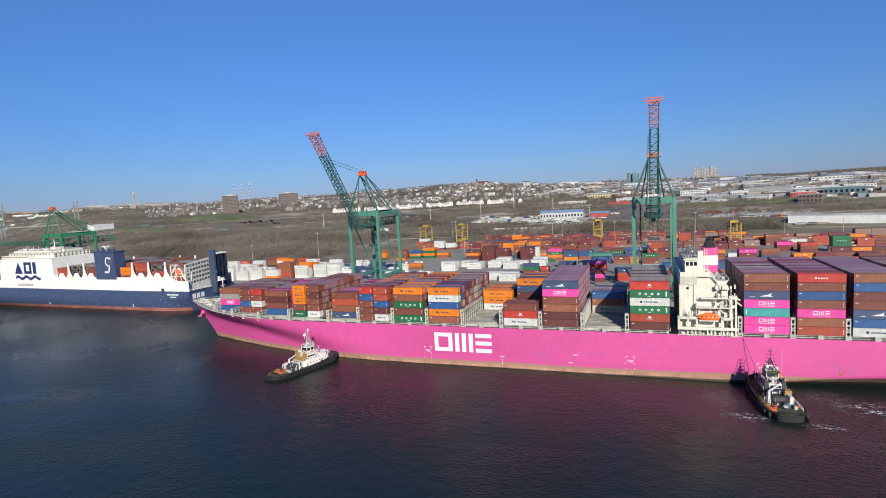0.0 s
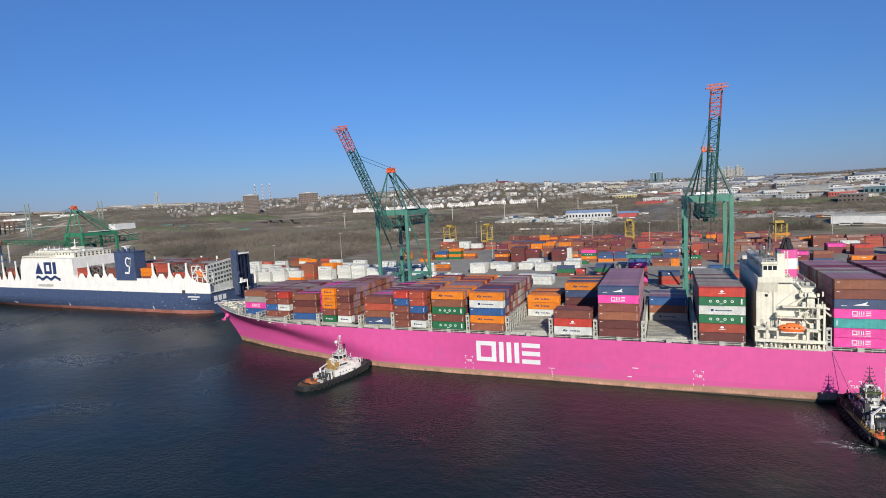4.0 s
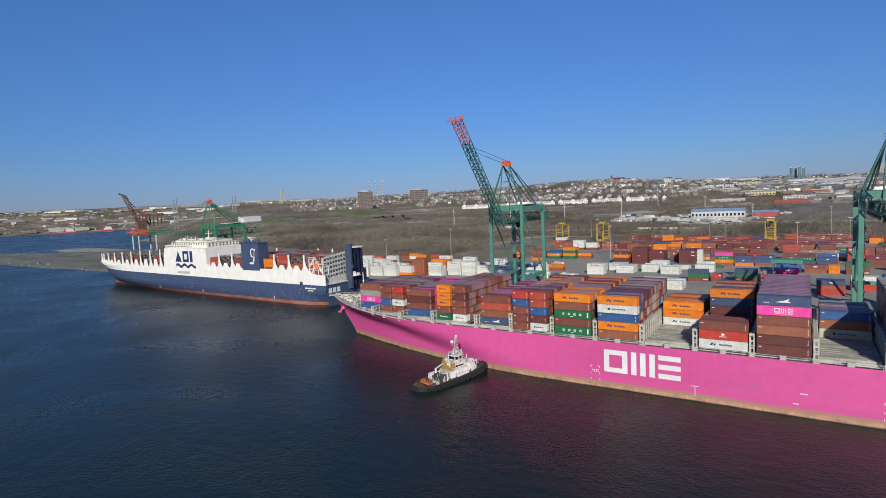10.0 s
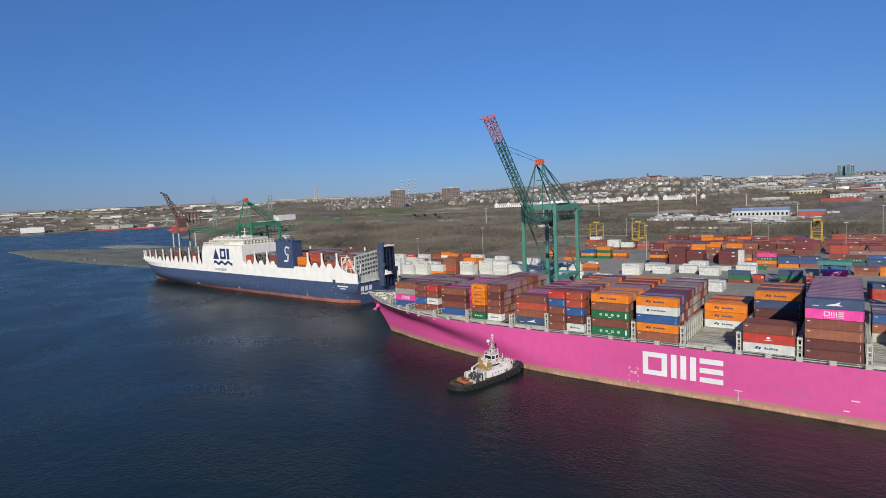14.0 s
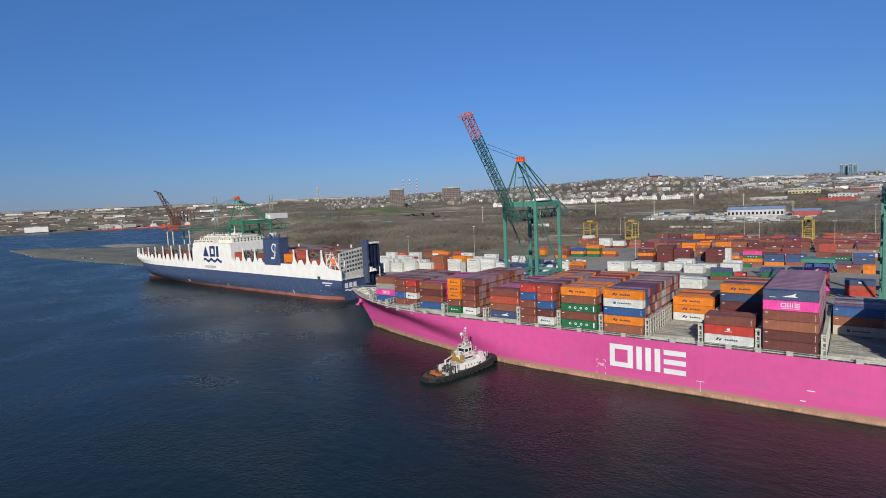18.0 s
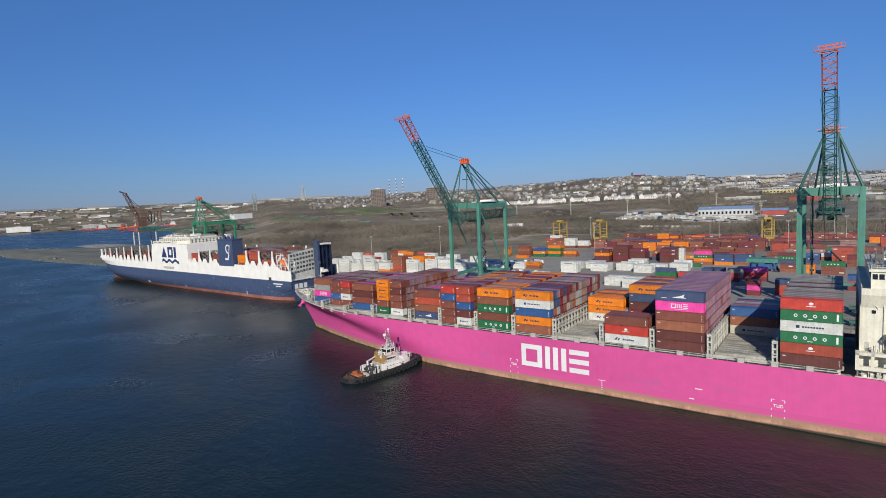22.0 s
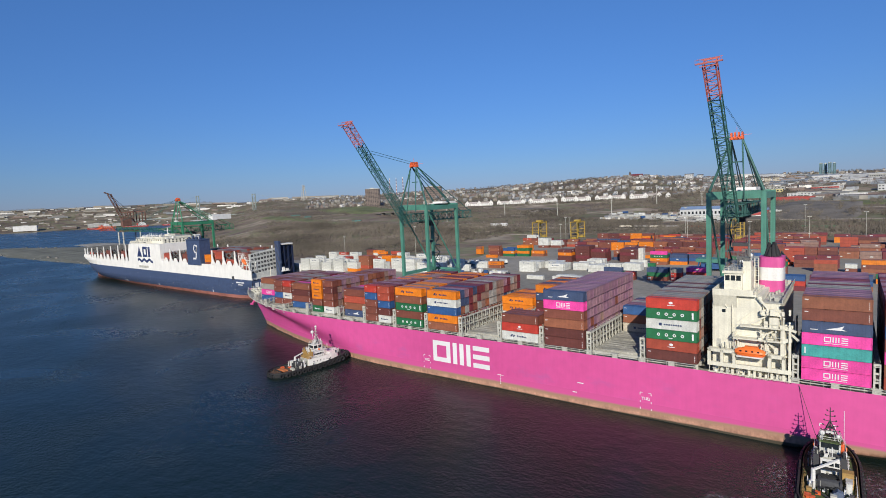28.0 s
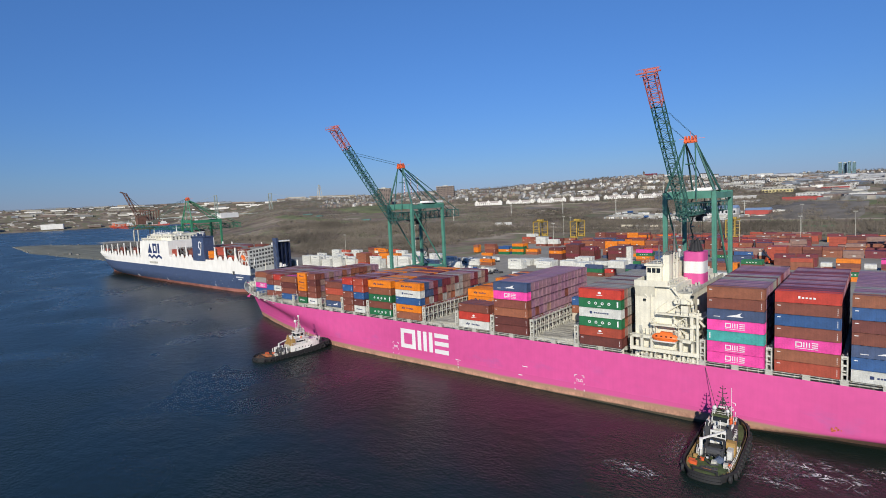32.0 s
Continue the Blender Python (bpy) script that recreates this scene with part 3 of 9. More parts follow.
BAYS = [  # left end, pieces of (offset, length), first row, palette of the hidden boxes, near-side boxes bottom to top
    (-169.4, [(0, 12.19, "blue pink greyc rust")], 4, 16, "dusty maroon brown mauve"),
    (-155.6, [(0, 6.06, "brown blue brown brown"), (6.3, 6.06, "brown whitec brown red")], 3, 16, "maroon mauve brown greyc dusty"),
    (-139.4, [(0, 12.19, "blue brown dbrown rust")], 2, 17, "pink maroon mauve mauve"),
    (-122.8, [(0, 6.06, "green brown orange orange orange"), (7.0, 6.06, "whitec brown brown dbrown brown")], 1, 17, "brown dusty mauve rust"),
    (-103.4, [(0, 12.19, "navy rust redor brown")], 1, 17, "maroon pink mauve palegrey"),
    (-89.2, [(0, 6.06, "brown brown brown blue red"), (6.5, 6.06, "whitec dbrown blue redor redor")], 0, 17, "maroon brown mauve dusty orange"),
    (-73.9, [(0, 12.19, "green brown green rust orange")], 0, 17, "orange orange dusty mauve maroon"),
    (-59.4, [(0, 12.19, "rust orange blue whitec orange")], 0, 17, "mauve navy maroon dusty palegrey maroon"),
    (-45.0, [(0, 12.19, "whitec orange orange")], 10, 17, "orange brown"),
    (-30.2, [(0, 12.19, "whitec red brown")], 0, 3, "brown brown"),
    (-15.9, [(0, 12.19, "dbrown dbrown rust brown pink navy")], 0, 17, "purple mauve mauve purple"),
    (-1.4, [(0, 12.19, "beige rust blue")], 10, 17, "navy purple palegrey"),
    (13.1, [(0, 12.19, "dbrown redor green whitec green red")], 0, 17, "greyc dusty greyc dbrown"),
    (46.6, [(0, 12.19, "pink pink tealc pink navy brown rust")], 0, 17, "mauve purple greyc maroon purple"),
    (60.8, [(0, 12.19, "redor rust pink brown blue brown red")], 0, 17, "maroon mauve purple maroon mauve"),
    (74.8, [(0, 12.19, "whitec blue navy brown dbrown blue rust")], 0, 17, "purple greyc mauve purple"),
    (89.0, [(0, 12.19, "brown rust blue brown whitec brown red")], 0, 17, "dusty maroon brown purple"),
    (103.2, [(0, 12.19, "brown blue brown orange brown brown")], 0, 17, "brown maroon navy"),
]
TIER, ROW, Y0, BASE = 2.67, 2.53, -21.85, 16.1


def box_mesh(L, W=2.44, H=2.59):
    """A freight container: a frame of posts and rails with sunk side, end and roof panels and door rods."""
    me = Mesh()

    def panel(o, u, v, n, rim_w=0.14, deep=0.06):
        o, u, v, n = Vector(o), Vector(u), Vector(v), Vector(n)
        lu, lv = u.length, v.length
        u, v = u / lu, v / lv
        a = [o, o + u * lu, o + u * lu + v * lv, o + v * lv]
        b = [o + u * rim_w + v * rim_w, o + u * (lu - rim_w) + v * rim_w, o + u * (lu - rim_w) + v * (lv - rim_w), o + u * rim_w + v * (lv - rim_w)]
        c = [p - n * deep for p in b]
        for i in range(4):
            j = (i + 1) % 4
            me.face([a[i], a[j], b[j], b[i]])
            me.face([b[i], b[j], c[j], c[i]])
        me.face(c)
    panel((0, 0, 0), (L, 0, 0), (0, 0, H), (0, -1, 0))
    panel((L, W, 0), (-L, 0, 0), (0, 0, H), (0, 1, 0))
    panel((L, 0, 0), (0, W, 0), (0, 0, H), (1, 0, 0))
    panel((0, W, 0), (0, -W, 0), (0, 0, H), (-1, 0, 0))
    panel((0, 0, H), (L, 0, 0), (0, W, 0), (0, 0, 1), 0.1, 0.04)
    me.face([(0, 0, 0), (0, W, 0), (L, W, 0), (L, 0, 0)])
    for y in (0.4, 0.95, 1.5, 2.05):
        me.beam((L + 0.0, y, 0.15), (L + 0.0, y, H - 0.15), 0.05)
    return me


BOX40, BOX20 = box_mesh(12.19).data("container_body", [M["brown"]]), box_mesh(6.06).data("container_body_short", [M["brown"]])


def marking_mesh(kind, L):
    """Plain shapes that stand for painted names: a ring and bars, dots, a bar with a device."""
    me, y0, y1 = Mesh(), -0.03, 0.03

    def bar(x0, x1, z0, z1, slot=0):
        me.box(x0, x1, y0, y1, z0, z1, slot)
    c = L / 2
    if kind == "ring":
        for x0, x1, z0, z1 in ((-2.1, -0.85, 0.85, 1.05), (-2.1, -0.85, 1.8, 2.0), (-2.1, -1.9, 1.05, 1.8), (-1.05, -0.85, 1.05, 1.8), (-0.6, -0.4, 0.85, 2.0), (-0.1, 0.1, 0.85, 2.0), (0.4, 0.6, 0.85, 2.0)):
            bar(c + x0, c + x1, z0, z1)
        for z in (0.85, 1.33, 1.8):
            bar(c + 0.95, c + 2.1, z, z + 0.2)
        bar(c - 2.1, c + 2.1, 0.5, 0.6)
    elif kind == "dots":
        for i in range(4):
            me.ring((c - 3.0 + i * 1.9, 0, 1.3), (0, 1, 0), 0.42, 0.06, 8)
        bar(c + 4.9, c + 5.3, 0.5, 2.1), bar(c - 0.6, c + 0.4, 0.45, 0.6)
    elif kind == "chevron":
        me.prism([(c - 3.3, 1.0), (c - 2.7, 1.0), (c - 2.2, 1.7), (c - 2.8, 1.7)], "y", y0, y1)
        me.prism([(c - 2.5, 0.9), (c - 2.0, 0.9), (c - 1.6, 1.5), (c - 2.1, 1.5)], "y", y0, y1)
        for i in range(6):
            bar(c - 0.9 + i * 0.55, c - 0.52 + i * 0.55, 1.05, 1.42 if i % 3 else 1.55)
    elif kind == "square":
        bar(c - 2.9, c - 2.2, 0.95, 1.65)
        for i in range(8):
            bar(c - 1.7 + i * 0.55, c - 1.32 + i * 0.55, 1.1, 1.45)
    elif kind == "wide":
        for i in range(5):
            bar(c - 1.7 + i * 0.7, c - 1.25 + i * 0.7, 1.05, 1.6 if i == 0 else 1.4)
    elif kind == "wing":
        me.prism([(c - 1.8, 0.9), (c + 1.8, 0.9), (c + 1.0, 1.25), (c + 1.4, 1.95), (c + 0.2, 1.45), (c - 0.9, 1.2)], "y", y0, y1)
        bar(c - 4.6, c - 3.2, 0.7, 0.85)
    elif kind == "flower":
        me.ball((c, 0, 1.55), 0.5, 0.04, 0.35, 8)
        bar(c - 0.9, c + 0.9, 0.85, 1.0)
    elif kind == "column":
        bar(0.5, 0.75, 0.6, 2.0)
    elif kind == "corner":
        bar(0.45, 1.15, 1.85, 2.02)
        for i in range(4):
            bar(L - 0.66, L - 0.54, 0.5 + i * 0.4, 0.72 + i * 0.4)
    return me


MARKS = {}


def mark_container(ob, kind, L, col="white_mark"):
    if (kind, L, col) not in MARKS:
        MARKS[kind, L, col] = marking_mesh(kind, L).data("marking", [M[col]])
    part("marking", MARKS[kind, L, col], None, ob, kind="stuff")


CARGO = []


def colour_word(key):
    return {"whitec": "white", "greyc": "grey", "dbrown": "dark brown", "tealc": "teal green", "mauve": "pale mauve", "dusty": "dusty brown", "palegrey": "pale grey", "redor": "orange red", "rust": "rust brown", "purple": "dull purple", "pink": "bright pink", "navy": "slate navy"}.get(key, key)


def stow_one(x, r, tier, L, key):
    ob = new("container", BOX40 if L > 7 else BOX20)
    spot = pose(x, Y0 + r * ROW, BASE + tier * TIER)
    ob.matrix_world = ship_pose(*SHIP_ROWS[0][1:]) @ spot
    CARGO.append((ob, spot))
    tagged(ob, f"{colour_word(key)} steel freight container stacked on the ship", "container", "containers stacked on the ship")
    ob.material_slots[0].link = "OBJECT"
    ob.material_slots[0].material = M[key]
    return ob


def stow_box(me, x0, x1, y0, y1, z0, z1, slot):
    """A plain container of the inner rows whose after end has a frame, a sunk door and two door rods."""
    n = len(me.v)
    g, d = 0.16, 0.12
    me.v += [(x0, y0, z0), (x0, y1, z0), (x0, y1, z1), (x0, y0, z1), (x1, y0, z0), (x1, y1, z0), (x1, y1, z1), (x1, y0, z1)]
    me.v += [(x1, y0 + g, z0 + g), (x1, y1 - g, z0 + g), (x1, y1 - g, z1 - g), (x1, y0 + g, z1 - g), (x1 - d, y0 + g, z0 + g), (x1 - d, y1 - g, z0 + g), (x1 - d, y1 - g, z1 - g), (x1 - d, y0 + g, z1 - g)]
    fs = [(0, 3, 2, 1), (0, 4, 7, 3), (1, 2, 6, 5), (3, 7, 6, 2), (0, 1, 5, 4), (12, 13, 14, 15)]
    for i in range(4):
        j = (i + 1) % 4
        fs += [(4 + i, 4 + j, 8 + j, 8 + i), (8 + i, 8 + j, 12 + j, 12 + i)]
    me.f += [tuple(n + i for i in f) for f in fs]
    me.s += [slot] * len(fs)
    for u in (0.32, 0.68):
        y = y0 + (y1 - y0) * u
        me.box(x1 - d, x1 - 0.03, y - 0.05, y + 0.05, z0 + g, z1 - g, slot)


rng = random.Random(11)
CKEYS = list(CON)
stow = Mesh()
singles = 0
for bx, pieces, r0, r1, pal in BAYS:
    pal = pal.split()
    for off, L, cols in pieces:
        cols = cols.split()
        for r in range(r0, r1):
            if r1 == 17 and r0 and r < 17 and r >= 17 - r0 and bx < -100:
                continue
            tiers = len(cols)
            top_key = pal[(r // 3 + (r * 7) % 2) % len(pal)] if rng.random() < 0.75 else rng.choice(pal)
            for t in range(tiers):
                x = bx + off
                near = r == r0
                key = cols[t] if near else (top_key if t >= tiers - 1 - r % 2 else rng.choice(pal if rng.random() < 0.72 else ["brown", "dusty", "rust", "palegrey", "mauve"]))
                if near or (t == tiers - 1 and singles < 185 and bx > -60):
                    ob = stow_one(x, r, t, L, key)
                    singles += 1
                    if near:
                        kind = {"pink": "ring", "green": "dots", "orange": "chevron", "beige": "square", "navy": "wing", "tealc": "column", "red": "wide" if bx > 50 else "flower",
                                "redor": "flower" if bx > 0 and t > 0 and bx < 40 else "corner", "blue": "corner", "whitec": "square" if bx in (-59.4, 13.1, 74.8) else "chevron"}.get(key, "corner")
                        if L < 7:
                            kind = {"dots": "dots", "chevron": "wide"}.get(kind, "corner")
                        if kind == "dots" and L < 7:
                            kind = "wide"
                        mark_container(ob, kind, L, "glue" if key in ("orange", "whitec", "beige") else "white_mark")
                else:
                    y, z = Y0 + r * ROW, BASE + t * TIER
                    stow_box(stow, x + 0.06, x + L - 0.06, y + 0.08, y + 2.38, z + 0.05, z + 2.5, CKEYS.index(key))
# the aft half of the short bay beside the tall stack: two more tall rows well inboard
for r in range(9, 17):
    for t, key in enumerate(("brown", "maroon", "dbrown", "navy", "orange")):
        if r == 9 or t == 4:
            ob = stow_one(-30.2, r, t, 12.19, key if r == 9 else ("orange", "brown", "navy")[r % 3])
            if r == 9:
                mark_container(ob, "chevron" if t == 4 else "corner", 12.19, "glue" if t == 4 else "white_mark")
        else:
            stow_box(stow, -30.2, -18.0, Y0 + r * ROW + 0.06, Y0 + r * ROW + 2.4, BASE + t * TIER, BASE + t * TIER + 2.52, CKEYS.index(key))
inner = solid("container_stow", stow, [M[k] for k in CKEYS], "inner rows of many coloured containers on the ship", "container", kind="stuff", at=ship_pose(*SHIP_ROWS[0][1:]))
CARGO.append((inner, Matrix()))

# hatch covers, pedestals and lashing bridges
cov = Mesh().box(0, 12.9, 0, 12.6, 0, 0.9)
for i in range(6):
    cov.box(0.3, 12.6, 1.0 + i * 2.1, 1.12 + i * 2.1, 0.9, 0.96)
for xx in (0.35, 6.1, 6.6, 12.3):
    for i in range(6):
        cov.box(xx, xx + 0.25, 0.3 + i * 2.1, 0.62 + i * 2.1, 0.9, 1.06)
for yy in (0.0, 12.35):
    cov.box(0, 12.9, yy, yy + 0.2, 0.9, 1.0)
cover = cov.data("hatch_cover", [M["grey"]])
ped = Mesh().box(-0.75, 0.75, 0, 0.9, -1.2, 0.75).box(-0.9, 0.9, -0.05, 1.0, 0.75, 0.98).data("pedestal", [M["galv"]])
br = Mesh()
for j in range(18):
    y = Y0 + j * ROW - 0.05
    yy = y + (0.4 if j == 0 else -0.3 if j == 17 else 0)
    for xx in (-0.42, 0.42):
        br.beam((xx, yy, -0.9), (xx, yy, 6.2), 0.24)
    if j < 17:
        for z in (0.4, 3.1, 5.8):
            br.box(-0.5, 0.5, y, y + ROW, z - 0.08, z + 0.1)
        br.beam((0.42, y, 4.2), (0.42, y + ROW, 4.2), 0.1).beam((0.42, y, 6.9), (0.42, y + ROW, 6.9), 0.08)
        for z in (0.5, 3.2):
            br.beam((-0.3, y, z), (-0.3, y + ROW, z + 2.5), 0.13).beam((-0.3, y + ROW, z), (-0.3, y, z + 2.5), 0.13)
for y in (Y0 + 0.35, Y0 + 16.75 * ROW):
    for xx in (-0.5, 0.5):
        br.beam((xx, y, -0.9), (xx, y, 6.4), 0.26, 0.5)
    for z in (0.2, 2.2, 4.1, 6.0):
        br.box(-0.5, 0.5, y - 0.2, y + 0.2, z, z + 0.4)
bridge = br.data("lashing_bridge", [M["galv"]])
for i, (bx, *_rest) in enumerate(BAYS):
    w = min(19.0, half(bx + 6, 15.5) - 2.6)
    n = 3 if w > 17 else 2
    for j in range(n):
        ob = part("hatch_cover", cover, None, ship)
        ob.location = (bx - 0.35, -w + j * 2 * w / n, BASE - 1.0)
        ob.scale = (1, 2 * w / n / 12.6 * 0.985, 1)
    for xx in (bx - 1.1, bx + 6.1):
        for side in (-1, 1):
            h = half(xx, 15) - 0.1
            ob = part("pedestal", ped, None, ship)
            ob.location = (xx, -h if side < 0 else h - 0.9, rim(xx) + 0.2)
    lb = part("lashing_bridge", bridge, None, ship)
    lb.location = (bx - 1.1, 0, rim(bx))
    lb.scale = (1, min(1, (half(bx, 15.5) - 0.4) / 21.6), 0.45 if bx < -125 else 0.75 if bx < -95 else 1)
co = Mesh()
for side in (-1, 1):
    for a, b in ((-150, 26), (46, 118)):
        for i in range(int((b - a) / 7)):
            x = a + 7 * i
            y0, y1 = side * (half(x, 15) - 2.6), side * (half(x + 7, 15) - 2.6)
            co.beam((x, y0, rim(x) - 0.2), (x + 7, y1, rim(x) - 0.2), 0.3, 1.6)
            y0, y1 = side * (half(x, 15) - 0.35), side * (half(x + 7, 15) - 0.35)
            co.beam((x, y0, rim(x) + 0.95), (x + 7, y1, rim(x) + 0.95), 0.12)
            co.beam((x, y0, rim(x) + 0.5), (x + 7, y1, rim(x) + 0.5), 0.08)
            for jj in range(3):
                co.beam((x + jj * 2.33, y0, rim(x) - 0.2), (x + jj * 2.33, y0, rim(x) + 1.0), 0.1)
            co.beam((x, side * (half(x, 15) - 1.5), rim(x) + 0.1), (x + 7, side * (half(x + 7, 15) - 1.5), rim(x) + 0.1), 0.25, 0.25)
part("side_railing", co, M["galv"], ship, "pale grey coaming, pipes and hand rails", kind="stuff")

# great white shapes on the hull side
ya, yb = -HB - 0.05, -HB + 0.02
sign = thing("hull_emblem", "great white ring, uprights and bars on the hull side", "")
sign.parent = ship
em = Mesh()
for x0, x1, z0, z1 in ((-57.6, -50.4, 5.3, 6.8), (-57.6, -50.4, 10.9, 12.4), (-57.6, -56.0, 6.8, 10.9), (-52.0, -50.4, 6.8, 10.9)):
    em.box(x0, x1, ya, yb, z0, z1)
part("ring", em, M["white_mark"], sign)
for x0, x1 in ((-49.3, -47.7), (-46.6, -45.0), (-43.9, -42.3)):
    part("upright", Mesh().box(x0, x1, ya, yb, 5.3, 12.4), M["white_mark"], sign)
for z in (5.3, 8.1, 10.9):
    part("bar", Mesh().box(-41.3, -35.1, ya, yb, z, z + 1.5), M["white_mark"], sign)
for x in (-60.5, 12.8, 51.5):
    tm = Mesh()
    for dx in (-1.4, 1.4):
        tm.box(x + dx - 0.09, x + dx + 0.09, ya, yb, 6.1, 6.65)
        tm.box(min(x + dx, x + dx * 0.55), max(x + dx, x + dx * 0.55), ya, yb, 6.65, 6.8)
        for z in (2.2, 4.0):
            tm.box(x + dx - 0.09, x + dx + 0.09, ya, yb, z, z + 0.5)
    part("tug_mark", tm, M["white_mark"], ship, "white corner brackets of a pushing point")
    # the word TUG in strokes 0.75 m high
    for strokes in (((-1.1, -0.4, 5.43, 5.55), (-0.82, -0.68, 4.8, 5.43)),
                    ((-0.3, -0.16, 4.8, 5.55), (0.16, 0.3, 4.8, 5.55), (-0.16, 0.16, 4.8, 4.92)),
                    ((0.4, 0.54, 4.8, 5.55), (0.54, 1.05, 5.43, 5.55), (0.54, 1.05, 4.8, 4.92), (0.91, 1.05, 4.92, 5.2), (0.75, 0.91, 5.1, 5.2))):
        lt = Mesh()
        for x0, x1, z0, z1 in strokes:
            lt.box(x + x0, x + x1, ya, yb, z0, z1)
        part("letter", lt, M["white_mark"], ship)
for i in range(6):
    part("draught_mark", Mesh().box(-31.42, -31.18, ya, yb, 1.5 + i * 0.55, 1.8 + i * 0.55), M["white_mark"], ship)
part("load_line", Mesh().box(-32.4, -30.2, ya - 0.01, yb, 4.35, 4.5), M["white_mark"], ship, "small white load line")
rm = Mesh()
rr9 = random.Random(12)
for i in range(9):
    x, z, w = 71.6 + rr9.uniform(0, 1.8), 4.2 + rr9.uniform(0, 1.6) * (1 - 0.08 * i), rr9.uniform(0.08, 0.28)
    rm.box(x - w, x + w, ya - 0.004 * i, yb, z - w * rr9.uniform(0.6, 2.0), z + w)
part("rust_patch", rm, M["rustpatch"], ship, "orange rust patch on the hull paint")
for x0, z0, w in ((-6, 6.2, 1.8), (-7.5, 3.3, 1.3), (92, 6.4, 1.8)):
    part("side_mark", Mesh().box(x0, x0 + w, ya, yb, z0, z0 + 0.25), M["white_mark"], ship)

# deckhouse
CREAM = M["cream"]
part("deckhouse", Mesh().box(28.3, 38.7, -19.6, 19.6, 14, 33.6), CREAM, ship, "cream white accommodation block")
part("engine_casing", Mesh().box(38.7, 42.5, -19.2, 14, 14, 32.1), CREAM, ship, "cream white engine casing")
part("bridge_deck", Mesh().box(28.5, 37.6, -20.7, 20.7, 33.6, 34.0), CREAM, ship)
for y in (-20.7, 20.5):
    part("wing_bulwark", Mesh().box(28.5, 37.0, y, y + 0.2, 34.0, 35.1), CREAM, ship)
    part("wing_bracket", Mesh().prism([(math.copysign(19.6, y), 30.6), (math.copysign(20.7, y), 33.6), (math.copysign(19.6, y), 33.6)], "x", 28.5, 33.6), CREAM, ship)
part("front_bulwark", Mesh().box(28.5, 28.7, -20.5, 20.5, 34.0, 35.1), CREAM, ship)
part("aft_bulwark", Mesh().box(36.8, 37.0, -20.5, -15.2, 34.0, 35.0), CREAM, ship)
wheelhouse_s = part("wheelhouse", Mesh().box(30.3, 34.2, -16.4, 16.4, 34.0, 38.4), CREAM, ship)
part("wheelhouse_roof", Mesh().box(29.9, 34.5, -16.8, 16.8, 38.4, 38.95), CREAM, ship)
part("stair_trunk", Mesh().box(34.2, 35.9, -15.2, -11.4, 34.0, 41.2), CREAM, ship)
part("flag_locker", Mesh().box(34.2, 35.4, -11.4, 4, 34.0, 38.2), CREAM, ship)
tr = Mesh()
for x in (36.4, 37.2):
    for y in (-13.2, -12.4):
        tr.beam((x, y, 34.0), (x, y, 41.8), 0.12)
for i in range(12):
    z = 34.5 + i * 0.62
    tr.beam((36.4, -13.2, z), (37.2, -13.2, z), 0.08).beam((36.4, -12.4, z), (36.4, -13.2, z), 0.08)
for x0, y0, x1, y1 in ((30.3, -16.6, 34.3, -16.6), (35.0, -20.5, 37.4, -20.5), (37.5, -20.5, 37.5, -12)):
    zz = 38.95 if y0 == -16.6 else 34.0
    for zh in (0.5, 1.0):
        tr.beam((x0, y0, zz + zh), (x1, y1, zz + zh), 0.06)
    for i in range(5):
        u = i / 4
        tr.beam((x0 + (x1 - x0) * u, y0 + (y1 - y0) * u, zz), (x0 + (x1 - x0) * u, y0 + (y1 - y0) * u, zz + 1.0), 0.06)
part("ladder_tower", tr, CREAM, ship, "cream ladder tower and deck rails")
part("engine_casing_roof", Mesh().box(38.75, 42.8, -19.4, 14.2, 32.1, 32.3).box(42.6, 42.8, -19.4, 14, 32.3, 33.1).box(30.3, 34.3, -16.6, 16.6, 38.95, 39.05), M["galv"], ship)
win = Mesh().box(0, 0.06, 0, 1.0, 0, 0.9).data("window", [M["glass"]])
winx = Mesh().box(0, 0.95, -0.03, 0.03, 0, 1.25).data("window_front", [M["glass"]])
for i in range(3):
    part("window", winx, None, wheelhouse_s).location = (30.55 + i * 1.2, -16.42, 36.6)
for i in range(12):
    part("window", win, None, wheelhouse_s).location = (30.25, -15.6 + i * 2.6, 36.9)
for x, z in ((30.4, 29.3), (42.3, 31.0)):
    ob = part("window", winx, None, ship)
    ob.location, ob.scale = (x, -19.63, z), (0.8, 1, 0.6)
for z, x0, x1, dep in ((26.6, 34.5, 44.2, 2.2), (23.6, 33.0, 43.6, 2.3), (29.5, 38.8, 42.6, 1.6)):
    dk = Mesh().box(x0, x1, -19.6 - dep, -19.2, z, z + 0.3)
    for i in range(int((x1 - x0) / 2.2) + 1):
        dk.beam((x0 + i * 2.2, -19.55 - dep, z), (x0 + i * 2.2, -19.55 - dep, z + 1.1), 0.06)
    dk.beam((x0, -19.55 - dep, z + 1.1), (x1, -19.55 - dep, z + 1.1), 0.06)
    part("gallery", dk, M["cream"], ship, "cream gallery with a hand rail")
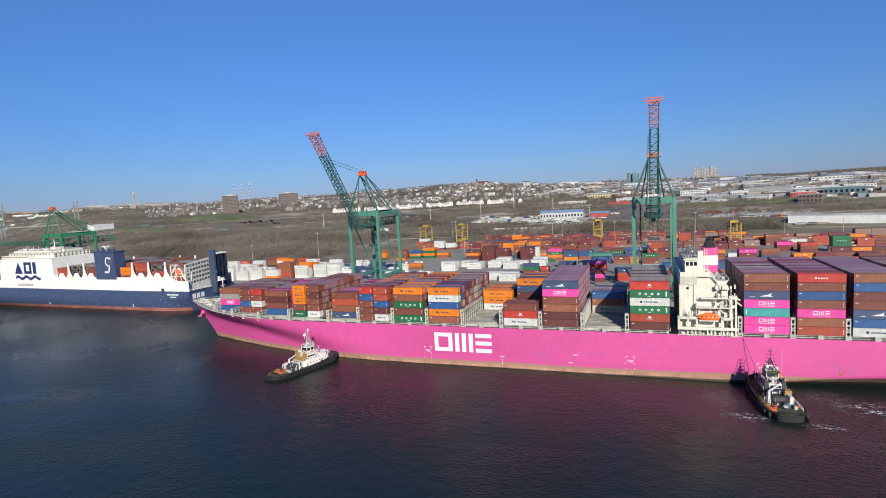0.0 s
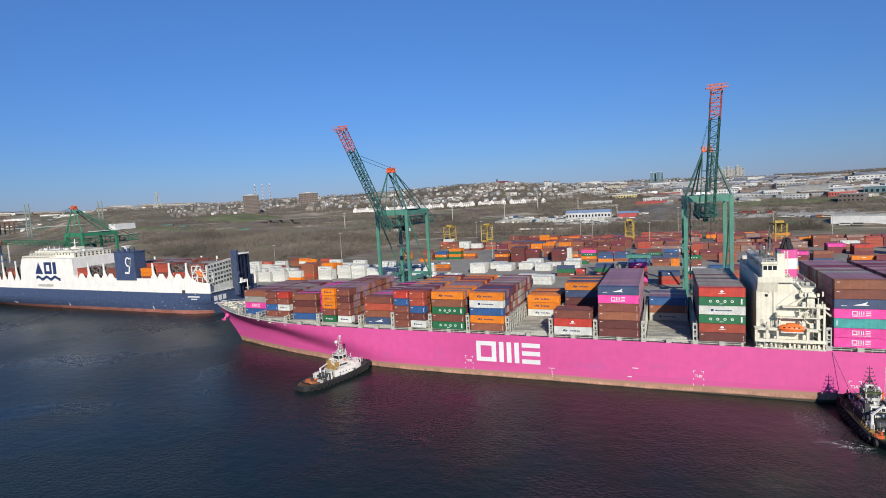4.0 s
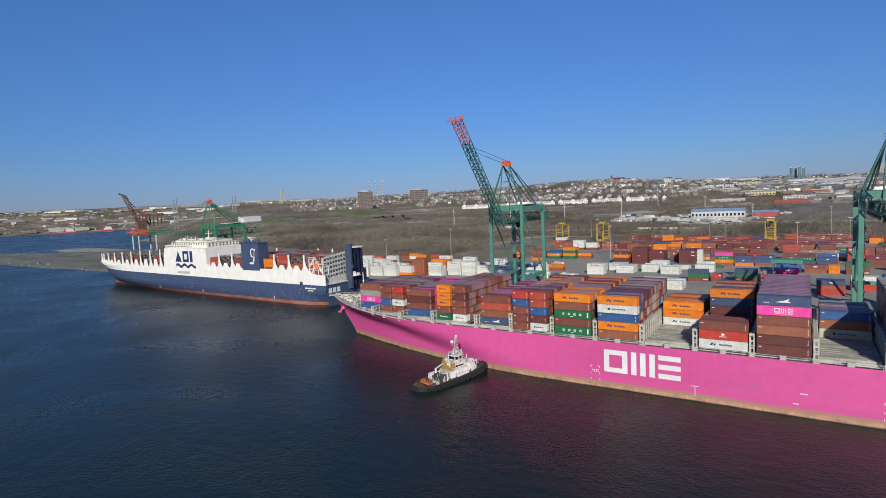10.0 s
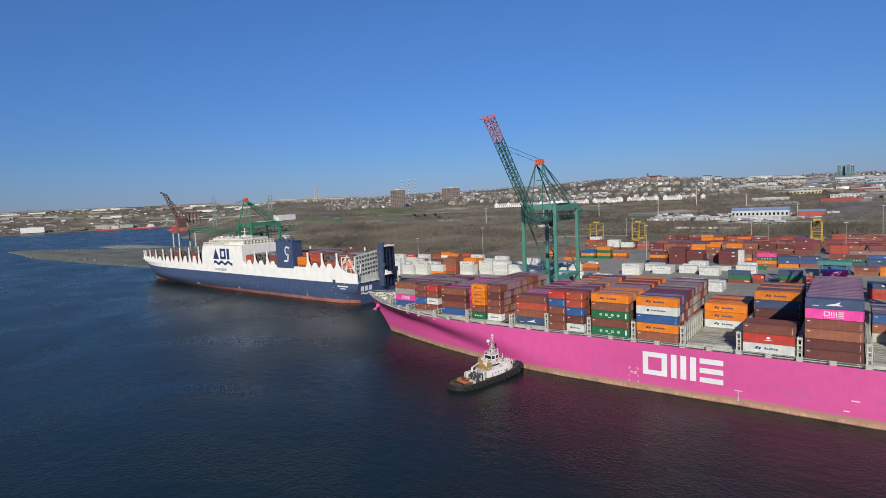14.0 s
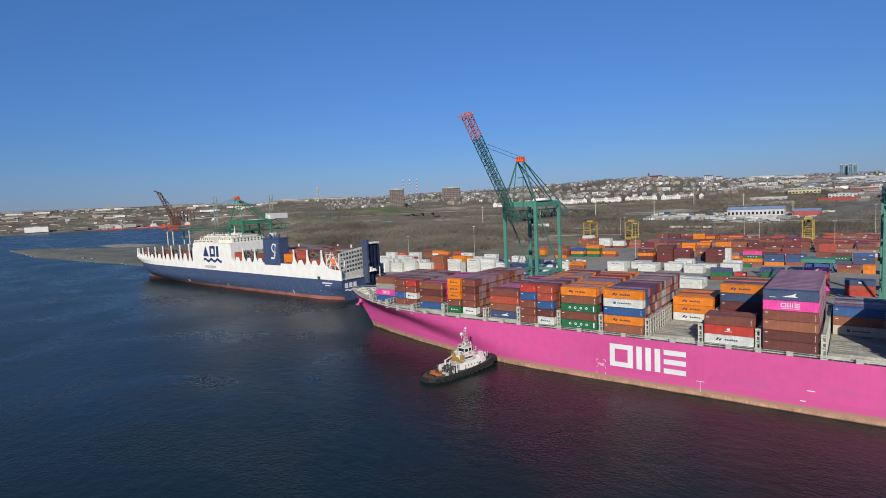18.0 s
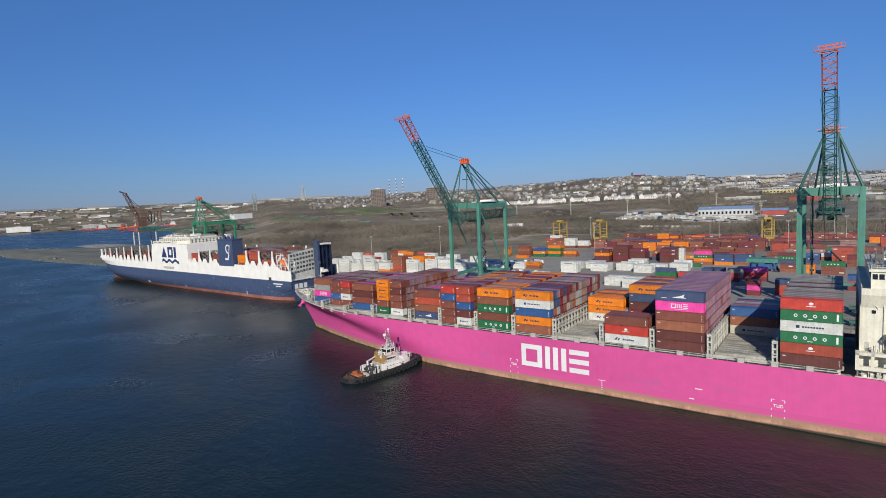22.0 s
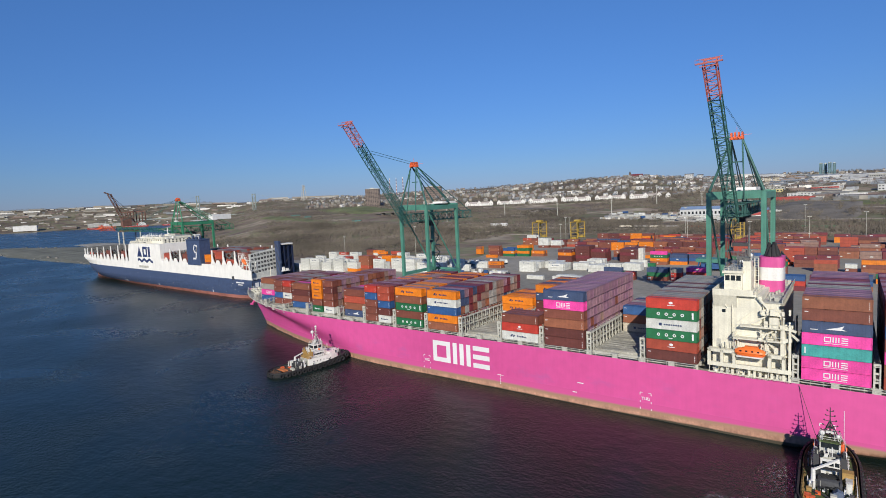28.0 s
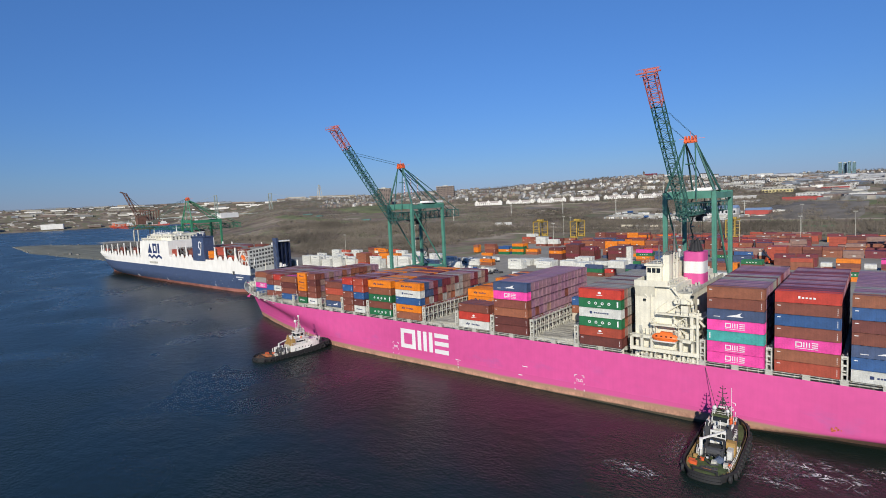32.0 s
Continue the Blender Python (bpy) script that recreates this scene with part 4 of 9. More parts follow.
for (x0, z0), (x1, z1) in (((38, 23.8), (42, 26.6)), ((36, 26.8), (40, 29.5)), ((41, 29.7), (38, 33.6)), ((42.5, 20.6), (39.5, 23.6))):
    dk = Mesh()
    for y in (-20.6, -19.9):
        dk.beam((x0, y, z0), (x1, y, z1), 0.12, 0.3)
    for j in range(8):
        u = j / 7
        dk.box(x0 + (x1 - x0) * u - 0.14, x0 + (x1 - x0) * u + 0.14, -20.6, -19.9, z0 + (z1 - z0) * u, z0 + (z1 - z0) * u + 0.06)
    part("stair", dk, M["cream"], ship)
part("drain_pipe", Mesh().tube((32.6, -19.8, 20.6), (32.6, -19.8, 33.4), 0.14, n=6), M["cream"], ship)
part("davit_post", Mesh().box(42.6, 43.4, -21.6, -20.8, 20.6, 27.6).beam((43.0, -21.2, 27.4), (45.6, -21.6, 26.4), 0.5), M["cream"], ship)
part("store_locker", Mesh().box(40.4, 42.2, -21.4, -19.6, 26.8, 29.2), M["cream"], ship)
part("door", Mesh().box(29.2, 30.1, -19.66, -19.5, 20.7, 22.7), M["galv"], ship)
fr = Mesh()
fr.box(27.6, 44.8, -22, -21.2, 16.6, 17.5)
fr.box(27.6, 44.8, -22, -21.2, 14.6, 15.0)
for x0, x1 in ((27.6, 28.3), (30.4, 31.0), (33.0, 33.6), (40.2, 40.9), (42.9, 43.5)):
    fr.box(x0, x1, -22, -21.2, 17.5, 20.6)
fr.box(27.6, 33.6, -22, -21.2, 20.0, 20.7)
fr.box(40.2, 43.5, -22, -21.2, 19.9, 20.7)
fr.box(27.6, 45, -21.2, -19.6, 20.3, 20.6)
for i in range(9):
    fr.beam((28 + i * 2.05, -21.6, 15), (28 + i * 2.05, -21.6, 16.6), 0.09)
fr.beam((44.4, -21.5, 14), (44.4, -21.5, 27.5), 0.5)
fr.beam((43.6, -20.5, 26.5), (46, -21.5, 24.5), 0.4)
for x in (34.0, 39.6):
    fr.beam((x, -20.2, 20.6), (x, -20.2, 24), 0.35)
    fr.beam((x, -20.2, 24), (x, -22.2, 23.6), 0.3)
    fr.tube((x, -22.0, 23.4), (x, -21.9, 21.8), 0.05, n=5)
part("boat_deck_frame", fr, M["cream"], ship, "cream boat deck frame with rounded openings")
cl = Mesh()
kr = random.Random(8)
for i in range(46):
    x, z = kr.uniform(38.5, 44.6), kr.choice((20.7, 23.85, 26.85, 29.75))
    y, w, h = kr.uniform(-21.6, -19.8), kr.uniform(0.15, 0.55), kr.uniform(0.3, 1.5)
    if i % 3:
        cl.box(x - w, x + w, y - w, y + w * 0.5, z, z + h)
    else:
        cl.tube((x, y, z), (x, y, z + h * 1.6), 0.12, n=6).ball((x, y, z + h * 1.6), 0.28, n=6)
for i in range(14):
    x = 29.2 + i * 1.15
    cl.box(x, x + 0.5, -21.4, -20.6, 15.0, 15.0 + kr.uniform(0.4, 1.3))
for x, y in ((43.6, -20.4), (44.0, -15), (43.4, -9), (43.8, -3), (44.0, 4)):
    cl.tube((x, y, 15), (x, y, 25 + (y * 3) % 3), 0.25, n=8)
for z in (18, 21.5, 25):
    cl.box(42.5, 44.3, -20.5, -6, z, z + 0.15).beam((44.3, -20.5, z + 1.1), (44.3, -6, z + 1.1), 0.06)
part("casing_clutter", cl, M["cream"], ship, "cream vents, pipes and platforms on the casing", kind="stuff")
rk = Mesh()
for i in range(22):
    x, y = kr.uniform(38.8, 42.2), kr.uniform(-18.5, 12)
    if math.hypot(x - 39, (y + 1.2) * 0.8) < 4:
        continue
    w, h = kr.uniform(0.2, 0.5), kr.uniform(0.4, 1.2)
    rk.box(x - w, x + w, y - w, y + w, 32.3, 32.3 + h) if i % 2 else rk.tube((x, y, 32.3), (x, y, 32.3 + h), w * 0.6, n=8)
part("roof_vents", rk, M["galv"], ship, "grey vents and lockers on the casing roof", kind="stuff")
lbm = Mesh()
ring_rows = []
for i in range(13):
    u = i / 12
    r = max(0.05, math.sin(math.pi * min(0.985, max(0.015, u))) ** 0.26)
    ring_rows.append([(33.5 + 6.2 * u, -21.6 + 1.25 * r * math.cos(2 * math.pi * j / 12), 20.6 + 1.25 * r * math.sin(2 * math.pi * j / 12) * (1.0 if math.sin(2 * math.pi * j / 12) > 0 else 0.9)) for j in range(12)])
lbm.grid(ring_rows, close=True).box(35.5, 38.3, -22.1, -21.0, 21.6, 22.1).beam((33.8, -22.85, 20.7), (39.6, -22.85, 20.7), 0.1)
boat = part("lifeboat", lbm, M["lifeboat"], ship, "orange enclosed lifeboat in its davits", smooth=False)
for x in (34.8, 36.0, 37.2, 38.4):
    part("window", Mesh().box(x - 0.2, x + 0.2, -22.82, -22.6, 21.0, 21.3), M["glass"], boat)
part("keel_band", Mesh().box(33.9, 39.4, -22.75, -20.5, 19.62, 19.9), M["white"], boat)
for x in (33.2, 40.0):
    part("davit_arm", Mesh().beam((x, -20.0, 20.6), (x, -20.4, 25.0), 0.4).beam((x, -20.4, 25.0), (x, -22.4, 24.4), 0.35).tube((x, -22.2, 24.3), (x, -21.8, 21.6), 0.06, n=5), M["cream"], ship)
for x0, z0, x1, z1 in ((31.6, 30.4, 29.6, 33.4), (33.5, 27.0, 37.0, 30.2)):
    part("pipe_run", Mesh().tube((x0, -19.8, z0), (x1, -19.8, z1), 0.1, n=6), M["cream"], ship)
wr = random.Random(19)
dg = Mesh()
for i in range(60):
    x, y = wr.uniform(28.6, 45.4), wr.uniform(-21.6, -19.9)
    z = wr.choice((15.0, 20.62))
    w, h = wr.uniform(0.1, 0.4), wr.uniform(0.2, 1.1)
    dg.box(x - w, x + w, y - w * 0.6, y + w * 0.6, z, z + h) if i % 3 else dg.tube((x, y, z), (x, y, z + h * 1.5), 0.08, n=5)
part("boat_deck_gear", dg, M["galv"], ship, "grey lockers, reels and vents", kind="stuff")
fu = thing("funnel", "magenta and white banded funnel with black uptakes", "")
fu.parent = ship
del fu["label"]
for z0, z1, key in ((32.3, 35.2, "magenta"), (35.2, 38.5, "white"), (38.5, 41.1, "magenta")):
    me = Mesh()
    rr = []
    for z in (z0, z1):
        rr.append([(38.9 + 2.75 * math.copysign(abs(math.cos(a)) ** 0.45, math.cos(a)), -1.2 + 3.4 * math.copysign(abs(math.sin(a)) ** 0.45, math.sin(a)), z) for a in [2 * math.pi * j / 28 for j in range(28)]])
    me.grid(rr[::-1], close=True)
    me.face(rr[1])
    part("funnel_band", me, M[key], fu)
for i in range(9):
    a = 2 * math.pi * i / 9
    part("uptake", Mesh().tube((39 + 1.5 * math.cos(a), -1.2 + 1.7 * math.sin(a), 41.1), (39 + 0.7 * math.cos(a), -1.2 + 0.8 * math.sin(a), 43.4 + (i % 3) * 0.6), 0.5, 0.35, 7), M["black"], fu)
part("funnel_top", Mesh().tube((39, -1.2, 41.1), (39.3, -1.2, 44.2), 1.9, 0.6, 10), M["black"], fu)
M["oldgrey"] = mat("weathered_dark_grey_mast_paint", (0.13, 0.13, 0.125), 0.7, var=0.3, scale=0.8)
ms = Mesh()
ms.tube((34, -4, 39.0), (34, -4, 49), 0.4, 0.15, 8).beam((34, -7, 45), (34, -1, 45), 0.2).beam((34, -6, 47), (34, -2, 47), 0.15).beam((33, -4, 43), (36, -4, 43), 0.25)
for y in (-9, -7.5, -5.6, -2, 0.5, 3, 6):
    ms.tube((33.2 + (y % 2), y, 39.4), (33.2 + (y % 2), y, 41.5 + (y * 1.7) % 2.4), 0.1, n=5)
for x, y, z, r in ((33, -9, 40.4, 0.5), (33.6, 2, 40.8, 0.6)):
    part("satellite_dome", Mesh().ball((x, y, z), r).tube((x, y, 38.9), (x, y, z - 0.4), 0.22, n=6), M["white"], ship, "white satellite dome")
ms.box(31.5, 33, -3, -1, 39.0, 41).box(34.4, 35.4, -14, -12.5, 41.2, 42.0)
for i in range(9):
    xx, yy, hh2 = 31.2 + (i * 0.7) % 2.6, -15.6 + i * 1.5, 1.6 + (i * 1.37) % 2.8
    ms.beam((xx, yy, 38.9), (xx, yy, 39.0 + hh2), 0.12).beam((xx - 0.6, yy, 39.0 + hh2 * 0.7), (xx + 0.6, yy, 39.0 + hh2 * 0.7), 0.1)
for i in range(26):
    y = -18 + i * 1.44
    ms.beam((30.7, y, 39.4), (30.7, y, 40.4), 0.06)
ms.beam((30.7, -18, 40.4), (30.7, 18, 40.4), 0.08)
part("radar_mast", ms, M["oldgrey"], ship, "cluttered monkey island with masts and aerials")
# mooring and tow lines run with the hull
ln = Mesh()
for a, b, sag in (((-193, -5, 16.5), (-240, 52, 5), 2.0), ((-192, -4, 16.5), (-246, 55, 5), 2.5), ((-190, -8, 16), (-226, 58, 4.5), 3)):
    prev = None
    for i in range(13):
        u = i / 12
        p = Vector(a).lerp(Vector(b), u) - Vector((0, 0, sag * 4 * u * (1 - u)))
        if prev:
            ln.tube(prev, p, 0.06, n=5)
        prev = p
part("hawsers", ln, M["galv"], ship, "pale hawsers led from the ship")
part("tow_line", Mesh().tube((46.2, -22.1, 14.6), (49.5, -25.0, 5.0), 0.06, n=5), M["dark"], ship, "dark tow line to the tug")


# ---- quayside gantry cranes ----
def gantry_crane(x, label, up=True, paint="teal", tip="salmon", s=1.0, y=275.0, drop=0.0, reach=67.2, steep=51.4):
    cr = thing("gantry_crane", label, "crane", "gantry cranes on the quay", at=pose(x, y, YARD_Z))
    p, d = M[paint], M["tealdark"] if paint == "teal" else M[paint]
    H, G, W = 54.0 * s, 30.0, 10.0
    for lx in (-W, W):
        for ly in (0, G):
            part("leg", Mesh().prism([(lx - 0.9, ly - 0.8), (lx + 0.9, ly - 0.8), (lx + 0.9, ly + 0.8), (lx - 0.9, ly + 0.8)], "z", 2.4, H), p, cr)
            bg = Mesh().box(lx - 3.4, lx + 3.4, ly - 0.9, ly + 0.9, 1.2, 2.4)
            bogie = part("bogie", bg, M["tealdark"], cr)
            for i in range(4):
                part("wheel", Mesh().tube((lx - 2.6 + i * 1.73, ly - 0.5, 0.6), (lx - 2.6 + i * 1.73, ly + 0.5, 0.6), 0.6, n=10), M["dark"], bogie)
        part("sill_beam", Mesh().box(lx - 0.8, lx + 0.8, 1, G - 1, 11.0, 12.8), p, cr)
        part("upper_side_beam", Mesh().box(lx - 0.8, lx + 0.8, 1, G - 1, H - 3.2, H - 0.6), p, cr)
        part("side_brace", Mesh().tube((lx, 1.5, H - 4), (lx, G - 1.5, 12.5), 0.45, n=8), p, cr)
    for ly in (0, G):
        part("portal_beam", Mesh().box(-W + 1, W - 1, ly - 0.9, ly + 0.9, H - 3.0, H + 0.2), p, cr)
    part("tie_beam", Mesh().box(-W + 1, W - 1, G - 0.7, G + 0.7, 11.2, 12.6), p, cr)
    g = Mesh()
    truss(g, (0, -7, H - 7.5), (0, G + 26, H - 7.5), (1, 0, 0), (0, 0, 1), 6.8, 4.6, 14, 0.5)
    part("main_girder", g, d, cr, "dark green lattice girder")
    mh = Mesh().box(-5.2, 5.2, G - 14, G + 8, H + 0.2, H + 0.6).box(-4.0, 4.0, G - 6 if s >= 1 else G + 4, G + 8 if s >= 1 else G + 24, H + 0.6, H + (5.6 if s < 1 else 1.6))
    part("machinery_house", mh, M["white"], cr, "white roofed machinery house on the girder")
    ax, az = 2.1, 79.8 * s - drop
    fr = Mesh()
    for sx in (-1, 1):
        fr.tube((sx * W, 0.4, H), (sx * ax, 2.2, az - 3), 0.55, 0.42, 8)
        fr.tube((sx * 6, G - 1, H), (sx * ax, 3.2, az - 3), 0.45, 0.35, 8)
        fr.tube((sx * 3.6, G + 24, H - 5.2), (sx * ax, 3.4, az - 3), 0.26, n=6)
        fr.tube((sx * 3.6, G + 12, H - 5.2), (sx * ax, 3.4, az - 3), 0.22, n=6)
        fr.tube((sx * 3.4, -2, H - 4), (sx * ax, 1.8, az - 3), 0.3, n=6)
    fr.beam((-ax, 2.6, az - 12), (ax, 2.6, az - 12), 0.5)
    part("apex_frame", fr, d, cr, "green raking frame and stays")
    ap = Mesh().box(-2.5, 2.5, 1.4, 3.8, az - 3.0, az - 1.8)
    for sx in (-2.0, -0.7, 0.7, 2.0):
        ap.prism([(1.0, az - 2.6), (4.4, az - 2.6), (3.4, az), (2.0, az)], "x", sx - 0.28, sx + 0.28)
    ap.beam((-5, 4.2, az - 1), (5, 5.5, az - 1), 0.12).beam((0, 2.6, az), (0, 2.6, az + 2.2), 0.12)
    part("apex_head", ap, M["orange_red"], cr, "orange red sheave head")
    hy, hz = -7.0, H - 9.0
    L = reach * s
    if up:
        a = radians(steep)
        dv, uv = Vector((0, -math.cos(a), math.sin(a))), Vector((0, -math.sin(a), -math.cos(a)))
    else:
        a = 0.0
        dv, uv = Vector((0, -0.995, 0.1)), Vector((0, 0, 1))
        hz = H - 7.5
    o = Vector((0, hy, hz))
    b1, b2 = Mesh(), Mesh()
    truss(b1, o - dv * 3, o + dv * L * 0.8, (1, 0, 0), uv, 3.9, 3.6, 24, 0.32)
    truss(b2, o + dv * L * 0.8, o + dv * L, (1, 0, 0), uv, 3.9, 3.6, 7, 0.32)
    for k in (0.02, 0.3, 0.55):
        c = o + dv * L * k
        b1.beam(c + Vector((-3.2, 0, 0)), c + Vector((3.2, 0, 0)), 0.4)
    for sx in (-1.4, 1.4):
        b1.beam(o + dv * 0 + Vector((sx, 0, 0)), o + dv * L * 0.8 + Vector((sx, 0, 0)), 0.3)
    part("boom", b1, d, cr, "green lattice boom raised steeply" if up else "green lattice boom lowered flat")
    tp = o + dv * L
    b2.beam(tp + Vector((-3.9, 0, 0)), tp + Vector((3.9, 0, 0)), 0.5).beam(tp + Vector((-3.9, 0, 1.4)), tp + Vector((3.9, 0, 1.4)), 0.1)
    b2.beam(tp + Vector((-3.9, -2.6, -0.6)), tp + Vector((3.9, -2.6, -0.6)), 0.4).beam(tp + Vector((-3.9, -2.6, 0.7)), tp + Vector((3.9, -2.6, 0.7)), 0.1)
    for sx in (-3.9, -1.3, 1.3, 3.9):
        b2.beam(tp + Vector((sx, 0, 0)), tp + Vector((sx, -2.6, -0.6)), 0.25).beam(tp + Vector((sx, -2.6, -0.6)), tp + Vector((sx, -2.6, 0.7)), 0.1)
    b2.beam(tp + uv * 2.3 + Vector((-2.8, 0, 0)), tp + uv * 2.3 + Vector((2.8, 0, 0)), 0.3).beam(tp - uv * 2.3 + Vector((-2.8, 0, 0)), tp - uv * 2.3 + Vector((2.8, 0, 0)), 0.3)
    for sx in (-2.9, -1.0, 1.0, 2.9):
        b2.beam(tp + Vector((sx, 0, 0)), tp + Vector((sx, 0, 1.4)), 0.12)
    part("boom_tip", b2, M[tip], cr, "faded red boom tip and walkway")
    rp = Mesh()
    for sx in (-2.6, -2.2, 2.2, 2.6):
        rp.tube((sx, 2.6, az - 1), o + dv * L * (0.72 if up else 0.9) + Vector((sx, 0, 0)) - uv * (2.3 if up else -2.3), 0.06, n=5)
        if not up:
            rp.tube((sx, 2.6, az - 1), o + dv * L * 0.5 + Vector((sx, 0, 2.3)), 0.1, n=5)
    part("forestay_ropes", rp, M["tealdark"], cr, "dark forestay ropes")
    tr = Mesh().box(-3.6, 3.6, 9, 15, H - 11.2, H - 10.2).box(-1.2, 1.2, 15.2, 17.6, H - 13.4, H - 10.8)
    for sx in (-2, 2):
        for sy in (10, 14):
            tr.tube((sx, sy, H - 10.3), (sx, sy, H - 22), 0.07, n=5)
    tr.box(-3.1, 3.1, 10.6, 13.4, H - 23.4, H - 22)
    part("trolley", tr, M["dark"], cr, "dark trolley with cab and spreader")
    st = Mesh()
    for i in range(10):
        z0, sgn = 3 + i * 4.9, 1 if i % 2 else -1
        st.beam((-W + 3.2, G - sgn * 2.5, z0), (-W + 3.2, G + sgn * 2.5, z0 + 4.4), 0.6, 0.18)
        st.box(-W + 2.4, -W + 4.0, G - 3.0, G + 3.0, z0 - 0.3, z0 - 0.1)
    for yy in (-3, 3):
        st.beam((-W + 2.5, G + yy, 1), (-W + 2.5, G + yy, 52), 0.14)
    part("stair_tower", st, d, cr)
    for sx in (-4.2, 4.2):
        wk = Mesh().box(sx - 0.5, sx + 0.5, -7, G + 26, H - 9.8, H - 9.6)
        wk.beam((sx * 1.1, -7, H - 8.4), (sx * 1.1, G + 26, H - 8.4), 0.09)
        for i in range(14):
            yy = -6 + i * 4.2
            wk.beam((sx * 1.1, yy, H - 9.6), (sx * 1.1, yy, H - 8.4), 0.1)
            if sx < 0:
                wk.tube((-4.2, yy, H - 9.8), (-4.2, yy + 2.1, H - 11.8), 0.12, n=5).tube((-4.2, yy + 2.1, H - 11.8), (-4.2, yy + 4.2, H - 9.8), 0.12, n=5)
        part("walkway", wk, d, cr)
    cb = Mesh().tube((W + 1.6, G * 0.62, 4), (W + 2.4, G * 0.62, 4), 2.6, n=16).box(W - 0.8, W + 1.6, G * 0.6 - 0.5, G * 0.6 + 0.9, 0.5, 6)
    part("cable_reel", cb, M["black"], cr)
    return cr


M["greener"] = mat("fresh_green_crane_paint", (0.035, 0.2, 0.105), 0.55, var=0.2, streak=0.1)
gantry_crane(-149.2, "tall green quay crane with its boom raised, orange head", reach=68.0, steep=51.0)
gantry_crane(23.6, "tall green quay crane with its boom raised beside the ship", drop=1.8, reach=66.8, steep=51.0)
gantry_crane(-449.0, "green quay crane with its boom lowered over the ship", up=False, paint="greener", tip="orange_red", s=0.88, y=280.0)


M["oldrust"] = mat("dark_rusted_crane_paint", (0.15, 0.075, 0.055), 0.85, var=0.35, scale=0.3)


def old_crane(x, y):
    cr = thing("jib_crane", "rust brown old crane with a raised lattice jib", "crane", at=pose(x, y, YARD_Z))
    me = Mesh()
    for lx in (-6, 6):
        for ly in (-8, 10):
            me.tube((lx, ly, 0), (lx, ly, 38), 0.8, n=8)
    part("legs", me, M["galv"], cr)
    me = Mesh()
    truss(me, (0, -5, 54), (0, -16, 80), (1, 0, 0), (0, 1, 0.2), 2.6, 3.0, 8, 0.45)
    me.beam((0, -16, 80), (0, -21, 82), 1.2).beam((0, 8, 48), (0, 2, 60), 0.8).beam((0, 2, 60), (0, -11, 67), 0.25)
    part("jib", me, M["oldrust"], cr)
    part("cab", Mesh().box(-3, 3, -6, 3, 44, 54).box(-5, 5, -8, 10, 38, 40), M["oldrust"], cr)
    part("cross_girder", Mesh().beam((-50, 16, 60), (12, 16, 60), 1.6, 1.4).beam((-50, 16, 62.5), (12, 16, 62.5), 0.3), M["oldrust"], cr)
    for i in range(8):
        part("hanger", Mesh().beam((-44 + i * 7.4, 16, 48), (-44 + i * 7.4, 16, 60), 0.9), M["oldrust"], cr)
    part("tail_tie", Mesh().beam((0, -16, 80), (0, 8, 48), 0.3).beam((0, -16, 80), (-30, 16, 60), 0.25), M["oldrust"], cr)


old_crane(-585.0, 292.0)


def rail_crane(x, y, h=22.0):
    cr = thing("yard_gantry", "yellow straddling yard gantry among the stacks", "crane", "yellow yard gantries", at=pose(x, y, YARD_Z))
    for lx in (-4.2, 4.2):
        for ly in (-11.5, 11.5):
            part("leg", Mesh().box(lx - 0.5, lx + 0.5, ly - 0.6, ly + 0.6, 1.4, h), M["yellow"], cr)
            part("wheel", Mesh().tube((lx, ly - 0.4, 0.75), (lx, ly + 0.4, 0.75), 0.75, n=12), M["black"], cr)
        part("end_sill", Mesh().box(lx - 0.45, lx + 0.45, -11.5, 11.5, h - 1.4, h), M["yellow"], cr)
    for ly in (-11.5, 11.5):
        part("base_beam", Mesh().box(-5.5, 5.5, ly - 0.6, ly + 0.6, 1.2, 2.2), M["yellow"], cr)
        part("side_tie", Mesh().box(-4, 4, ly - 0.4, ly + 0.4, h * 0.55, h * 0.55 + 0.7), M["yellow"], cr)
    part("trolley", Mesh().box(-3.4, 3.4, -3, 3, h, h + 2.2).box(-1.4, 1.4, 3, 5, h - 3, h - 0.6), M["yellow"], cr)
    part("spreader", Mesh().box(-3, 3, -1.2, 1.2, h - 9, h - 8.4).tube((-2, 0, h - 8.4), (-2, 0, h), 0.06, n=4).tube((2, 0, h - 8.4), (2, 0, h), 0.06, n=4), M["dark"], cr)
    for ly in (-11.5, 11.5):
        for lz in (5.5, 9.5, 16.5):
            part("rung", Mesh().box(-4, 4, ly - 0.2, ly + 0.2, lz, lz + 0.35), M["yellow"], cr)
        part("brace", Mesh().beam((-4.2, ly, h * 0.58), (4.2, ly, h - 1.4), 0.35), M["yellow"], cr)
        part("power_pack", Mesh().box(-2.6, 2.6, ly - 1.2, ly + 1.2, 2.2, 4.4), M["yellow"], cr)
    part("hand_rail", Mesh().beam((-4.6, -11.5, h + 1), (-4.6, 11.5, h + 1), 0.12).beam((4.6, -11.5, h + 1), (4.6, 11.5, h + 1), 0.12), M["yellow"], cr)


for x, y in ((-266, 664), (-214, 666), (-34, 655), (98, 540)):
    rail_crane(x, y, 23.0)

# ---- the blue and white roll-on ship at the berth ----
ro = thing("cargo_ship", "navy and white roll-on container ship moored at the quay", "ship", at=pose(0, 247.5, 0))
RHB, RS, RB = 20.0, -250.5, -556.0


